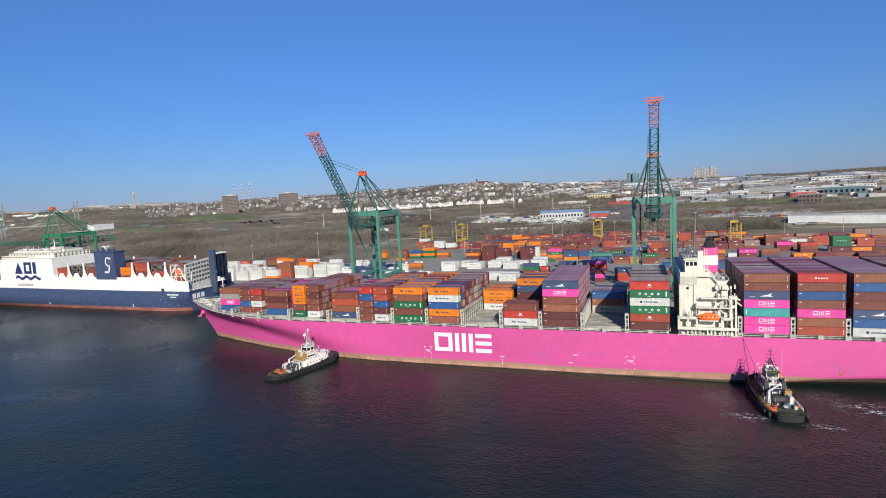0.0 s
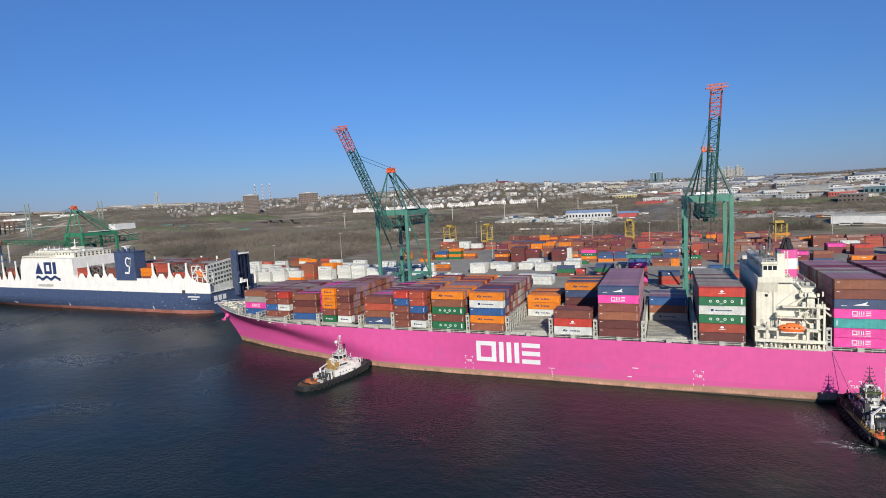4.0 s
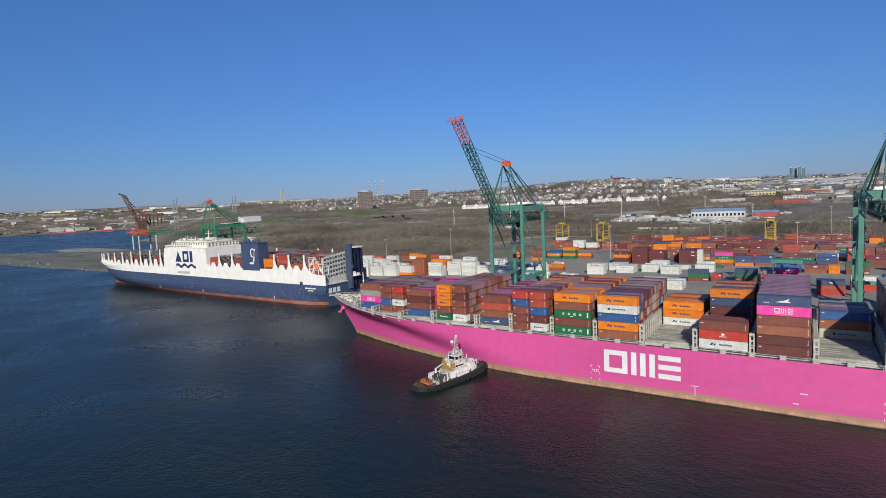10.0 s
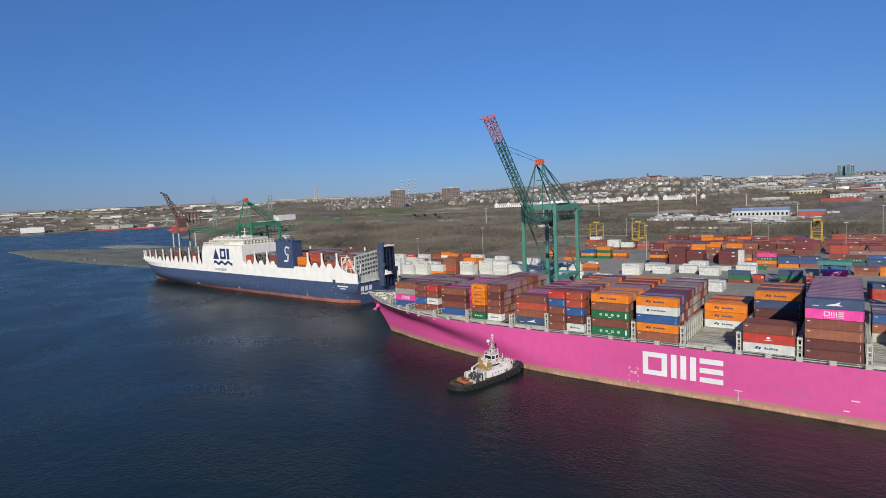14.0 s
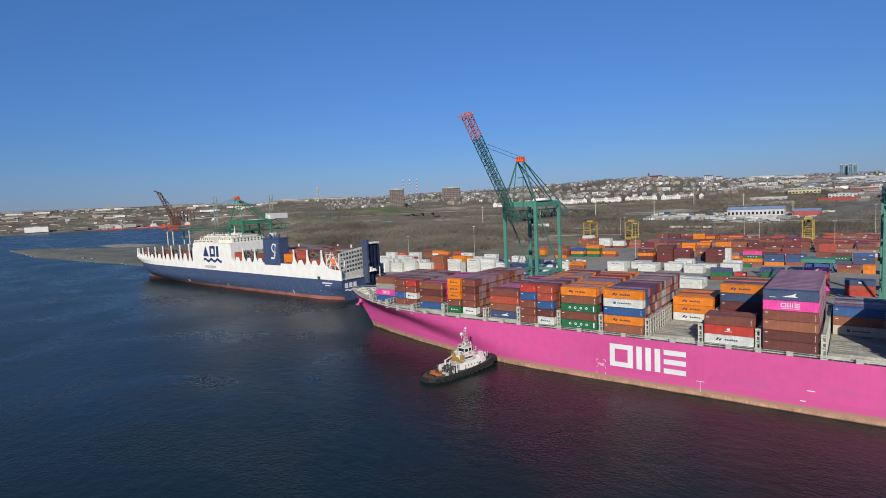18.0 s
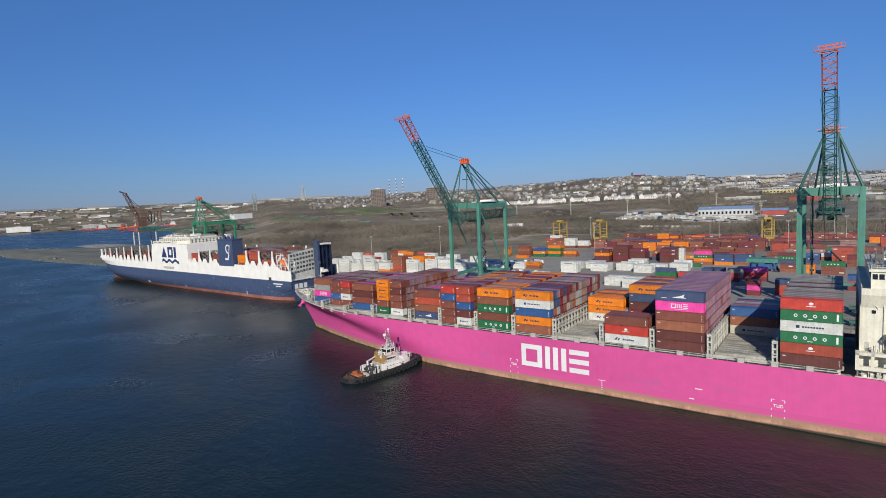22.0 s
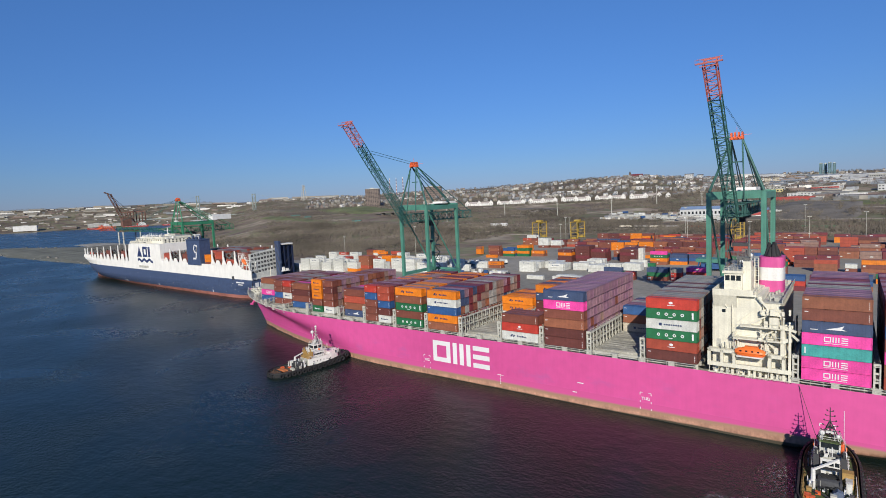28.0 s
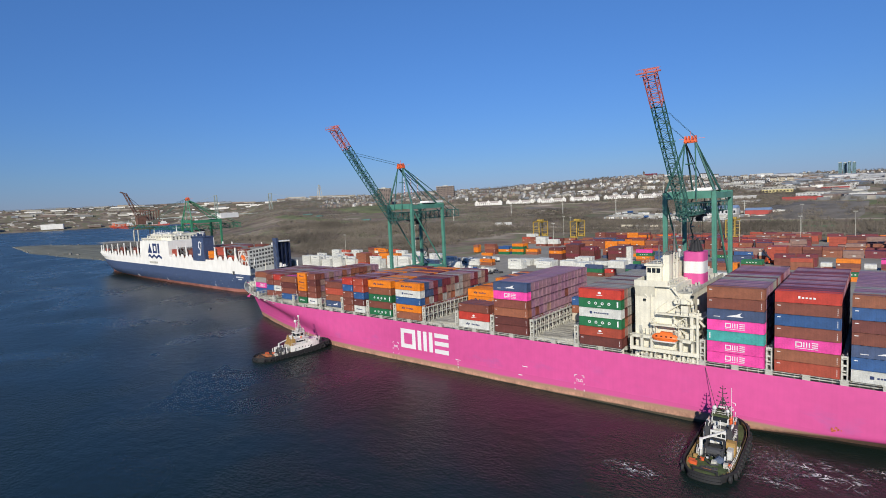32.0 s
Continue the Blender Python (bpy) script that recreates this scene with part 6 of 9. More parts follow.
def tug(name, label, deck_mat, house, dark, L, B):
    """A harbour tug, bow towards +y, its middle at the origin."""
    tg = thing(name, label, "tug", "harbour tugs")

    def hb2(v):
        return B * (1 - max(0, (v - 0.62) / 0.38) ** 2.2) ** 0.5 * (1 - (0.36 if dark else 0.52) * max(0, (0.17 - v) / 0.17) ** 2)

    def low(v):
        """How far the after bulwark lies lower."""
        return 0.6 * min(1, max(0, 0.45 - v) / 0.3) if dark else 0.5
    rows = []
    for z, k in ((-1.5, 0.8), (0, 0.92), (1.2, 0.98), (2.6, 1.03)):
        row = []
        for i in range(25):
            v = i / 24
            row.append((-hb2(min(v, 0.998)) * k, -L / 2 + L * v, z + (1.3 * max(0, v - 0.45) / 0.55 - low(v) if z > 2 else 0)))
        for i in range(24, -1, -1):
            v = i / 24
            row.append((hb2(min(v, 0.998)) * k, -L / 2 + L * v, z + (1.3 * max(0, v - 0.45) / 0.55 - low(v) if z > 2 else 0)))
        rows.append(row)
    part("hull", Mesh().grid(rows, close=True), M["black"], tg, "black hull")
    part("deck", Mesh().grid([[(-hb2(i / 20 * 0.99) * 0.97, -L / 2 + L * i / 20 * 0.985, 1.9 + 1.2 * max(0, i / 20 - 0.45) / 0.55), (hb2(i / 20 * 0.99) * 0.97, -L / 2 + L * i / 20 * 0.985, 1.9 + 1.2 * max(0, i / 20 - 0.45) / 0.55)] for i in range(21)]), deck_mat, tg)
    for s in (-1, 1):
        bw = Mesh()
        for i in range(24):
            v0, v1 = i / 24 * 0.985, (i + 1) / 24 * 0.985
            zz = 2.9 + 1.3 * max(0, v0 - 0.45) / 0.55 - low(v0)
            bw.beam((s * hb2(v0) * 1.04, -L / 2 + L * v0, zz), (s * hb2(v1) * 1.04, -L / 2 + L * v1, zz), 0.35, 0.5)
        part("fender_rail", bw, M["black"], tg, kind="stuff")
    arc = [(hb2(0) * 1.04 * math.sin(a), -L / 2 - (1.1 if dark else 0.45) * math.cos(a) + 0.05) for a in [math.pi * (i / 16 - 0.5) for i in range(17)]]
    part("stern_counter", Mesh().prism(arc, "z", -0.4, 1.93), M["black"], tg)
    sb = Mesh()
    for (x0, y0), (x1, y1) in zip(arc[:-1], arc[1:]):
        sb.beam((x0, y0, 2.9 - low(0)), (x1, y1, 2.9 - low(0)), 0.3, 0.42)
        sb.beam((x0, y0, 1.2), (x1, y1, 1.2), 0.35, 0.3)
    part("stern_fender", sb, M["black"], tg)
    for i in range(0 if dark else 3):
        ob = part("tyre", STERN_TYRE, None, tg)
        ob.location = (-1.3 + i * 1.3, -L / 2 - 0.5, 1.5)
    ty = Mesh().ring((0, 0, 0), (1, 0, 0), 0.85, 0.5).data("tyre", [M["black"]])
    for s in (-1, 1):
        for i in range(13):
            v = 0.06 + i * 0.066
            ob = part("tyre", ty, None, tg)
            ob.location = (s * (hb2(v) * 1.05 + 0.2), -L / 2 + L * v, 1.5 + 1.0 * max(0, v - 0.45) / 0.55)
            if v > 0.7:
                ob.rotation_euler = (0, 0, -s * (v - 0.7) * 2.6)
    for i in range(7):
        a = math.pi * (i - 3) / 6.5
        ob = part("tyre", ty, None, tg)
        ob.location = (3.0 * math.sin(a) * 1.3, L / 2 - 0.2 - 2.4 * (1 - math.cos(a)), 2.9)
        ob.rotation_euler = (0, 0, math.pi / 2 - a)
    part("foredeck", Mesh().grid([[(-hb2(0.45 + i / 20 * 0.54) * 0.95, -L / 2 + L * (0.45 + i / 20 * 0.53), 2.02 + 1.2 * i / 20), (hb2(0.45 + i / 20 * 0.54) * 0.95, -L / 2 + L * (0.45 + i / 20 * 0.53), 2.02 + 1.2 * i / 20)] for i in range(21)]), M["tugdeck"] if dark else M["dark"], tg)
    hs = Mesh()
    if dark:
        hs.prism([(-2.9, -1.5), (2.9, -1.5), (3.1, 3.5), (2.0, 9.8), (-2.0, 9.8), (-3.1, 3.5)], "z", 2.2, 4.4)
    else:
        hs.prism([(-3.0, -2.4), (3.0, -2.4), (3.4, 3.5), (3.2, 7.5), (2.5, 10.2), (1.2, 11.4), (-1.2, 11.4), (-2.5, 10.2), (-3.2, 7.5), (-3.4, 3.5)], "z", 2.2, 4.5)
        hs.prism([(-3.2, 6.5), (3.2, 6.5), (2.5, 10.4), (1.2, 11.7), (-1.2, 11.7), (-2.5, 10.4)], "z", 4.5, 5.3)
        for s in (-1, 1):
            for i in range(6):
                part("porthole", Mesh().tube((s * 3.28, -0.5 + i * 1.4, 3.4), (s * 3.44, -0.5 + i * 1.4, 3.4), 0.2, n=8), M["glass"], tg)
            fr2 = Mesh()
            for i in range(8):
                fr2.beam((s * 3.1, -2.2 + i * 1.2, 4.5), (s * 3.1, -2.2 + i * 1.2, 5.5), 0.06)
            part("house_rail", fr2.beam((s * 3.1, -2.2, 5.5), (s * 3.1, 6.2, 5.5), 0.07).beam((s * 3.1, -2.2, 5.0), (s * 3.1, 6.2, 5.0), 0.05), M["white"], tg)
    part("deckhouse", hs, M["dark"] if dark else house, tg)
    uw = 0.74 if dark else 1.0
    part("upper_house", Mesh().prism([(px * uw, py) for px, py in ((-2.1, 0.2), (2.1, 0.2), (2.2, 4.6), (1.4, 6.6), (-1.4, 6.6), (-2.2, 4.6))], "z", 4.4, 6.7), house, tg)
    part("bridge_deck", Mesh().box(-2.6, 2.6, -0.6, 5.8, 6.7, 6.82), M["dark"] if dark else house, tg)
    rim_pts = [(-1.6, 0.8), (1.6, 0.8), (1.9, 2.4), (1.6, 4.2), (0.8, 4.9), (-0.8, 4.9), (-1.6, 4.2), (-1.9, 2.4)]
    wheelhouse = part("wheelhouse", Mesh().prism(rim_pts, "z", 6.82, 7.6), house, tg)
    part("wheelhouse_glass", Mesh().prism([(px * 0.96, py) for px, py in rim_pts], "z", 7.6, 8.75), M["glass"], wheelhouse)
    for px, py in rim_pts:
        part("window_post", Mesh().beam((px, py, 7.55), (px, py, 8.8), 0.2), house, wheelhouse)
    part("wheelhouse_roof", Mesh().prism([(px * 1.12, (py - 2.6) * 1.1 + 2.6) for px, py in rim_pts], "z", 8.75, 9.0), M["tugdeck"] if dark else house, tg)
    rf = Mesh()
    for j, (px, py) in enumerate(rim_pts):
        nx, ny = rim_pts[(j + 1) % len(rim_pts)]
        rf.beam((px, py, 9.0), (px, py, 9.9), 0.07).beam((px, py, 9.9), (nx, ny, 9.9), 0.07).beam((px, py, 9.45), (nx, ny, 9.45), 0.05)
    part("roof_rail", rf, M["white"], wheelhouse)
    for s in (-1, 1):
        ib = Mesh()
        for i in range(20):
            v0, v1 = 0.05 + i * 0.045, 0.05 + (i + 1) * 0.045
            ib.beam((s * hb2(v0) * 0.93, -L / 2 + L * v0, 2.45 - low(v0) * 0.6 + 1.2 * max(0, v0 - 0.45) / 0.55), (s * hb2(v1) * 0.93, -L / 2 + L * v1, 2.45 - low(v1) * 0.6 + 1.2 * max(0, v1 - 0.45) / 0.55), 0.12, 0.9 - low(v0) * 0.5)
            ib.beam((s * hb2(v0) * 0.93, -L / 2 + L * v0, 2.0), (s * hb2(v0) * 0.8, -L / 2 + L * v0, 2.0), 0.1, 0.8)
        part("bulwark_lining", ib, M["tugochre"] if dark else M["dark"], tg, kind="stuff")
        sr2 = Mesh()
        for i in range(9):
            yy = -1.4 + i * 0.75
            sr2.beam((s * 2.55, yy, 6.8), (s * 2.55, yy, 7.8), 0.06)
        sr2.beam((s * 2.55, -0.6, 7.8), (s * 2.55, 5.6, 7.8), 0.07).beam((s * 2.55, -0.6, 7.3), (s * 2.55, 5.6, 7.3), 0.05)
        for i in range(6):
            sr2.tube((s * 2.75, -0.4 + i * 0.35, 4.4 + i * 0.4), (s * 3.15, -0.4 + i * 0.35, 4.4 + i * 0.4), 0.05, n=5)
        part("bridge_rail", sr2, M["white"], tg)
        part("life_ring", Mesh().ring((s * 2.66, 2.4, 7.3), (1, 0, 0), 0.42, 0.14, 10), M["lifeboat"], tg)
        part("life_raft", Mesh().tube((s * 2.35, -0.3, 7.2), (s * 2.35, 0.9, 7.2), 0.36, n=10), M["white"], tg)
    for s in (-1, 1):
        part("search_light", Mesh().tube((s * 1.0, 4.6, 9.3), (s * 1.0, 5.0, 9.3), 0.24, n=8).beam((s * 1.0, 4.6, 9.0), (s * 1.0, 4.6, 9.3), 0.1), M["galv"], tg)
    mt = Mesh()
    mt.tube((0, 3.2, 9.0), (0, 3.0, 15.2), 0.16, 0.07, 6)
    for z, w in ((10.4, 1.5), (11.4, 1.2), (12.4, 1.0), (13.4, 0.75), (14.4, 0.5)):
        mt.beam((-w, 3.1, z), (w, 3.1, z), 0.09)
        mt.ball((-w, 3.1, z + 0.15), 0.16, n=6).ball((w, 3.1, z + 0.15), 0.16, n=6)
    for sx in (-1, 1):
        mt.tube((sx * 1.2, 1.8, 9.0), (0, 3.1, 12.6), 0.08, n=5).tube((sx * 1.3, 4.2, 9.0), (0, 3.1, 12.6), 0.08, n=5)
    mt.box(-0.6, 0.6, 2.6, 3.6, 11.0, 11.12)
    mast = part("mast", mt, M["dark"] if dark else M["galv"], tg)
    wa = Mesh().tube((2.2, 0.5, 9.0), (2.2, 0.4, 15.8), 0.05, n=5).box(-0.9, 0.9, 2.4, 2.7, 10.2, 10.5)
    part("aerial", wa, M["white"], mast)
    for bx2, by2, bz2, br2 in ((-1.3, 1.4, 10.4, 0.5), (1.3, 1.6, 10.0, 0.4)) if dark else ((-1.1, 2.2, 13.3, 0.65), (0.2, 3.0, 15.4, 0.45), (1.2, 1.8, 10.2, 0.5)):
        part("radome", Mesh().ball((bx2, by2, bz2), br2, n=10).tube((bx2, by2, bz2 - 1.4), (bx2, by2, bz2), 0.1, n=5), M["white"], mast)
    for sx in (-1, 1):
        part("exhaust_pipe", Mesh().box(sx * 2.2 - 0.5, sx * 2.2 + 0.5, -1.6, -0.2, 4.4, 7.0).tube((sx * 2.2, -0.9, 7.0), (sx * 2.2, -1.1, 8.0), 0.28, n=8), M["dark"] if dark else M["tan"], tg)
    if not dark:
        for q, (x0, y0, y1, z1) in enumerate(((-2.7, -2.2, 0.2, 5.45), (0.5, -2.2, 0.0, 5.35))):
            part("deck_locker", Mesh().prism([(x0, 4.5), (x0 + 2.2, 4.5), (x0 + 2.2, z1 - 0.5), (x0 + 1.6, z1), (x0 + 0.6, z1), (x0, z1 - 0.5)], "y", y0, y1), M["tan"], tg, "tan canvas covered locker")
        part("aft_house_wall", Mesh().box(-2.6, 2.6, -2.55, -2.4, 2.2, 4.5).box(-0.5, 0.4, -2.62, -2.54, 2.3, 4.0), M["galv"], tg)
        for q in range(4):
            part("vent_post", Mesh().tube((-2.8 + q * 1.9, -3.4 - (q % 2) * 0.8, 1.9), (-2.8 + q * 1.9, -3.4 - (q % 2) * 0.8, 3.6 + (q % 2) * 0.8), 0.22, n=8).ball((-2.8 + q * 1.9, -3.4 - (q % 2) * 0.8, 3.7 + (q % 2) * 0.8), 0.34, n=8), M["white"], tg)
        for q in range(5):
            part("timber_baulk", Mesh().beam((-2.6 + q * 0.9, -13.4 + q * 0.3, 2.3 + 0.2 * (q % 2)), (-1.6 + q * 0.9, -10.2, 2.4), 0.42), M["rustorange"], tg)
    else:
        part("blue_tarpaulin", Mesh().prism([(0.2, 1.95), (2.3, 1.95), (2.0, 2.7), (1.2, 3.1), (0.5, 2.6)], "y", -7.6, -6.1), M["tarp"], tg, "blue grey tarpaulin over gear")
        for x0, y0, key in ((-3.6, -10.6, "orange_red"), (3.2, -8.2, "orange_red"), (-3.0, -10.7, "orange_red"), (-3.6, -7.4, "tan")):
            part("deck_bin", Mesh().box(x0, x0 + 0.8, y0, y0 + 0.7, 1.92, 2.5).box(x0 - 0.05, x0 + 0.85, y0 - 0.05, y0 + 0.75, 2.5, 2.6), M[key], tg)
        for q, (x0, y0, x1, y1) in enumerate(((-1.5, -7.5, 0.2, -9.4), (0.2, -9.4, 1.6, -8.8), (-2.4, -3.0, -1.0, -4.6), (0.5, -3.3, 2.2, -4.4), (-3.2, -6.8, -1.9, -8.2))):
            part("hawser", Mesh().tube((x0, y0, 2.15), (x1, y1, 2.25), 0.16, n=6), M["dark"], tg)
        for q in range(4):
            part("coiled_hawser", Mesh().ring((-0.9 + q * 0.75, -11.2 + (q % 2) * 0.5, 2.1), (0, 0, 1), 0.5, 0.25, 10), M["dark"], tg, "dark coiled hawser on the deck")
        part("engine_hatch", Mesh().box(-1.4, 1.4, -3.2, -1.6, 1.95, 3.6).box(-1.1, -0.3, -3.25, -3.15, 2.2, 3.4).box(0.3, 1.1, -3.25, -3.15, 2.2, 3.4), M["black"], tg)
        for q in range(3):
            ar = Mesh()
            for u in range(8):
                a0, a1 = math.pi * u / 8, math.pi * (u + 1) / 8
                ar.beam((-1.0 + q * 1.1 + 0.7 * math.cos(a0), -7.4 + q * 0.5, 1.95 + 1.4 * math.sin(a0)), (-1.0 + q * 1.1 + 0.7 * math.cos(a1), -7.4 + q * 0.5, 1.95 + 1.4 * math.sin(a1)), 0.16)
            part("towing_arch", ar, M["black"], tg)
        for s in (-1, 1):
            st = Mesh()
            for u in range(10):
                v = 0.1 + u * 0.045
                st.beam((s * hb2(v) * 0.9, -L / 2 + L * v, 1.9), (s * hb2(v) * 0.86, -L / 2 + L * v, 3.2), 0.09)
            for zz in (2.6, 3.2):
                st.beam((s * hb2(0.1) * 0.87, -L / 2 + L * 0.1, zz), (s * hb2(0.3) * 0.87, -L / 2 + L * 0.3, zz), 0.07).beam((s * hb2(0.3) * 0.87, -L / 2 + L * 0.3, zz), (s * hb2(0.5) * 0.87, -L / 2 + L * 0.5, zz), 0.07)
            part("side_rail", st, M["tan"] if s < 0 else M["white"], tg)
        part("fire_monitor", Mesh().tube((2.0, 1.4, 6.8), (2.0, 1.4, 8.4), 0.3, n=8).box(1.7, 2.3, 0.9, 1.9, 8.4, 9.0), M["orange_red"], tg, "red fire monitor")
        part("wheel_box", Mesh().box(-0.8, 0.8, -12.2, -11.6, 1.95, 2.25), M["rustorange"], tg, "rusty brown stern roller")
        part("aft_house_front", Mesh().box(-1.5, 1.6, -1.62, -1.5, 2.2, 6.4).box(-1.5, -0.6, -2.0, -1.62, 2.2, 4.4), M["white"], tg, "white after end of the deckhouse")
        for x0 in (-0.9, 0.3):
            part("door", Mesh().box(x0, x0 + 0.7, -1.68, -1.6, 2.3, 4.1), M["galv"], tg)
        for x0 in (-1.2, -0.1, 0.8):
            part("window", Mesh().box(x0, x0 + 0.7, -1.67, -1.6, 5.1, 5.9), M["glass"], tg)
        part("pump_house", Mesh().box(2.5, 3.4, -5.4, -3.2, 1.9, 4.0).box(2.4, 3.5, -5.5, -3.2, 4.0, 4.08), M["greyhouse"], tg, "white pump house")
        part("locker_top", Mesh().box(1.9, 3.7, -3.2, -1.6, 1.9, 5.0), M["tan"], tg)
        part("tow_hook_frame", Mesh().beam((-1.6, -3.6, 1.9), (-1.6, -3.6, 5.4), 0.35).beam((1.6, -3.6, 1.9), (1.6, -3.6, 5.4), 0.35).beam((-1.8, -3.6, 5.4), (1.8, -3.6, 5.4), 0.4), M["black"], tg)
    tk = random.Random(4 + dark)
    for key in (("dark", "white", "galv") if dark else ("galv", "white", "dark")):
        me = Mesh()
        for _ in range(44):
            x, y = tk.uniform(-3.7, 3.7), tk.uniform(-7.5, 11.5)
            z = 2.2 if abs(x) > 3.1 or y < -1.5 else 4.4 if abs(x) > 2.2 or y > 6.8 else 9.0 if y < 4.5 and y > 0.8 and abs(x) < 1.6 else 6.8
            w, h = tk.uniform(0.08, 0.3), tk.uniform(0.3, 1.5)
            if _ % 2:
                me.tube((x, y, z), (x, y, z + h * 1.3), w * 0.45, n=5)
            else:
                me.box(x - w, x + w, y - w, y + w, z, z + h * 0.7)
        part("deck_gear", me, M[key], tg, kind="stuff")
    cr = Mesh().tube((-2.6 if dark else -1.8, -5.2, 1.9), (-2.6 if dark else -1.8, -5.2, 5.6), 0.45, 0.35)
    cr.beam((-2.6 if dark else -1.8, -5.2, 5.4), (2.0 if dark else -2.6, -0.5 if dark else 0.5, 6.6), 0.35)
    cr.box(-3.1 if dark else -3.9, -2.3 if dark else -2.8, -5.9 if dark else -6.4, -3.9 if dark else -3.4, 1.9, 3.3 if dark else 3.9)
    part("deck_crane", cr, M["white"], tg, "white folding deck crane")
    wn2 = Mesh().tube((-1.5, -5.0, 3.0), (1.5, -5.0, 3.0), 1.0, n=14).box(-1.9, -1.5, -6, -4, 1.9, 4).box(1.5, 1.9, -6, -4, 1.9, 4)
    part("tow_winch", wn2, M["dark"], tg)
    wn2 = Mesh().tube((-1.2, 11.6, 4.2), (1.2, 11.6, 4.2), 0.8, n=12).box(-1.6, -1.2, 10.8, 12.4, 3, 4.8).box(1.2, 1.6, 10.8, 12.4, 3, 4.8)
    part("bow_winch", wn2, M["dark"], tg)
    for i, (x, y, w, h) in enumerate(((2.9, -8.6, 0.4, 0.9), (-3.4, -9.6, 0.6, 0.6), (3.3, -7.4, 0.4, 1.0), (0.6, -8.0, 0.5, 0.6), (-1.8, -7.6, 0.4, 0.5))):
        part("rope_bin", Mesh().box(x - w, x + w, y - w, y + w, 1.9, 1.9 + h), M[("galv", "orange_red", "dark")[i % 3]], tg)
    vs = Mesh()
    for i in range(15):
        y = -3 + i * 0.9
        for s in (-1, 1):
            vs.beam((s * 2.9, y, 4.4), (s * 2.9, y, 5.4), 0.06) if -1.6 < y < 4 else None
    vs.beam((-2.9, -1.5, 5.4), (-2.9, 3.5, 5.4), 0.07).beam((2.9, -1.5, 5.4), (2.9, 3.5, 5.4), 0.07)
    hp = Mesh().tube((-2.2, -13.2, 1.9), (-2.2, -13.2, 2.9), 0.2, n=6).tube((2.2, -13.2, 1.9), (2.2, -13.2, 2.9), 0.2, n=6).beam((-2.2, -13.2, 2.7), (2.2, -13.2, 2.7), 0.3)
    part("hand_rail", vs, M["white"], tg, kind="stuff")
    part("towing_bitts", hp, M["black"], tg)
    dw = Mesh().box(-0.04, 0.04, 0, 0.7, 0, 0.6).data("porthole", [M["glass"]])
    for i in range(5):
        for s in (-1, 1):
            part("window", dw, None, tg).location = (s * 2.18 * uw, 0.5 + i * 0.8, 5.3)
    return tg


M["tan"] = mat("tan_canvas_and_ochre_paint", (0.36, 0.22, 0.07), 0.8, var=0.3)
M["rustorange"] = mat("rusty_orange_painted_timber", (0.4, 0.13, 0.045), 0.8, var=0.4, scale=0.8)
M["tugochre"] = mat("dull_ochre_bulwark_paint", (0.16, 0.11, 0.045), 0.8, var=0.4, scale=0.6)
M["tarp"] = mat("blue_grey_tarpaulin", (0.1, 0.13, 0.2), 0.7, var=0.3, scale=0.8, bump=0.4, bscale=2.0)
M["tugdeck"] = mat("mossy_green_deck_paint", (0.075, 0.105, 0.035), 0.8, var=0.5, scale=0.5)
M["rustdeck"] = mat("rusty_brown_deck_paint", (0.14, 0.08, 0.05), 0.8, var=0.4, scale=0.4)
# stains, with tone variation strengthened to stand in for cast shadows
M["greyhouse"] = mat("stained_and_shadowed_white_paint", (0.6, 0.59, 0.56), 0.6, var=0.35, scale=0.3, streak=0.3)
tug_l = tug("tugboat", "black hulled tug with white house and orange gear, pushing the bow", M["rustdeck"], M["bright"], False, 31.5, 4.9)
tug_r = tug("tugboat", "dark tug with green after deck and tall mast, pushing the hull", M["tugdeck"], M["greyhouse"], True, 27.4, 4.75)


# ---- the container yard ----
YMAT = [M[k] for k in CKEYS]
yr = random.Random(21)
yard_rest = Mesh()
label_r = random.Random(58)
yard_n = 0


def yard_box(x, y, t, key, L=12.19, single=False, mark=""):
    global yard_n
    if single and yard_n < 140:
        ob = new("container", BOX40 if L > 7 else BOX20)
        ob.location = (x, y, YARD_Z + t * 2.62)
        ob.material_slots[0].link = "OBJECT"
        ob.material_slots[0].material = M[key]
        word = {"whitec": "white refrigerated", "greyc": "grey", "dbrown": "dark brown", "tealc": "teal", "redor": "orange red", "rust": "rust brown", "purple": "purple"}.get(key, key)
        tagged(ob, f"{word} steel freight container stacked in the yard", "container", "containers stacked in the yard")
        if mark:
            mark_container(ob, mark, L, "glue" if key in ("orange", "whitec", "beige") else "white_mark")
        yard_n += 1
    else:
        z = YARD_Z + t * 2.62
        yard_rest.box(x, x + L, y, y + 2.44, z, z + 2.55, CKEYS.index(key))
        if key not in ("whitec", "beige", "palegrey") and label_r.random() < 0.4:
            # a painted line's name: one short pale bar, or a row of dots
            if key == "green":
                for i in range(4):
                    yard_rest.box(x + L * (0.25 + 0.14 * i), x + L * (0.25 + 0.14 * i) + 0.7, y - 0.03, y, z + 0.9, z + 1.6, CKEYS.index("whitec"))
            else:
                w, u = label_r.uniform(0.9, 2.6), label_r.choice((0.06, 0.4, 0.45, 0.75))
                yard_rest.box(x + L * u, x + min(L - 0.2, L * u + w), y - 0.03, y, z + 1.1, z + label_r.uniform(1.5, 2.0), CKEYS.index("whitec"))


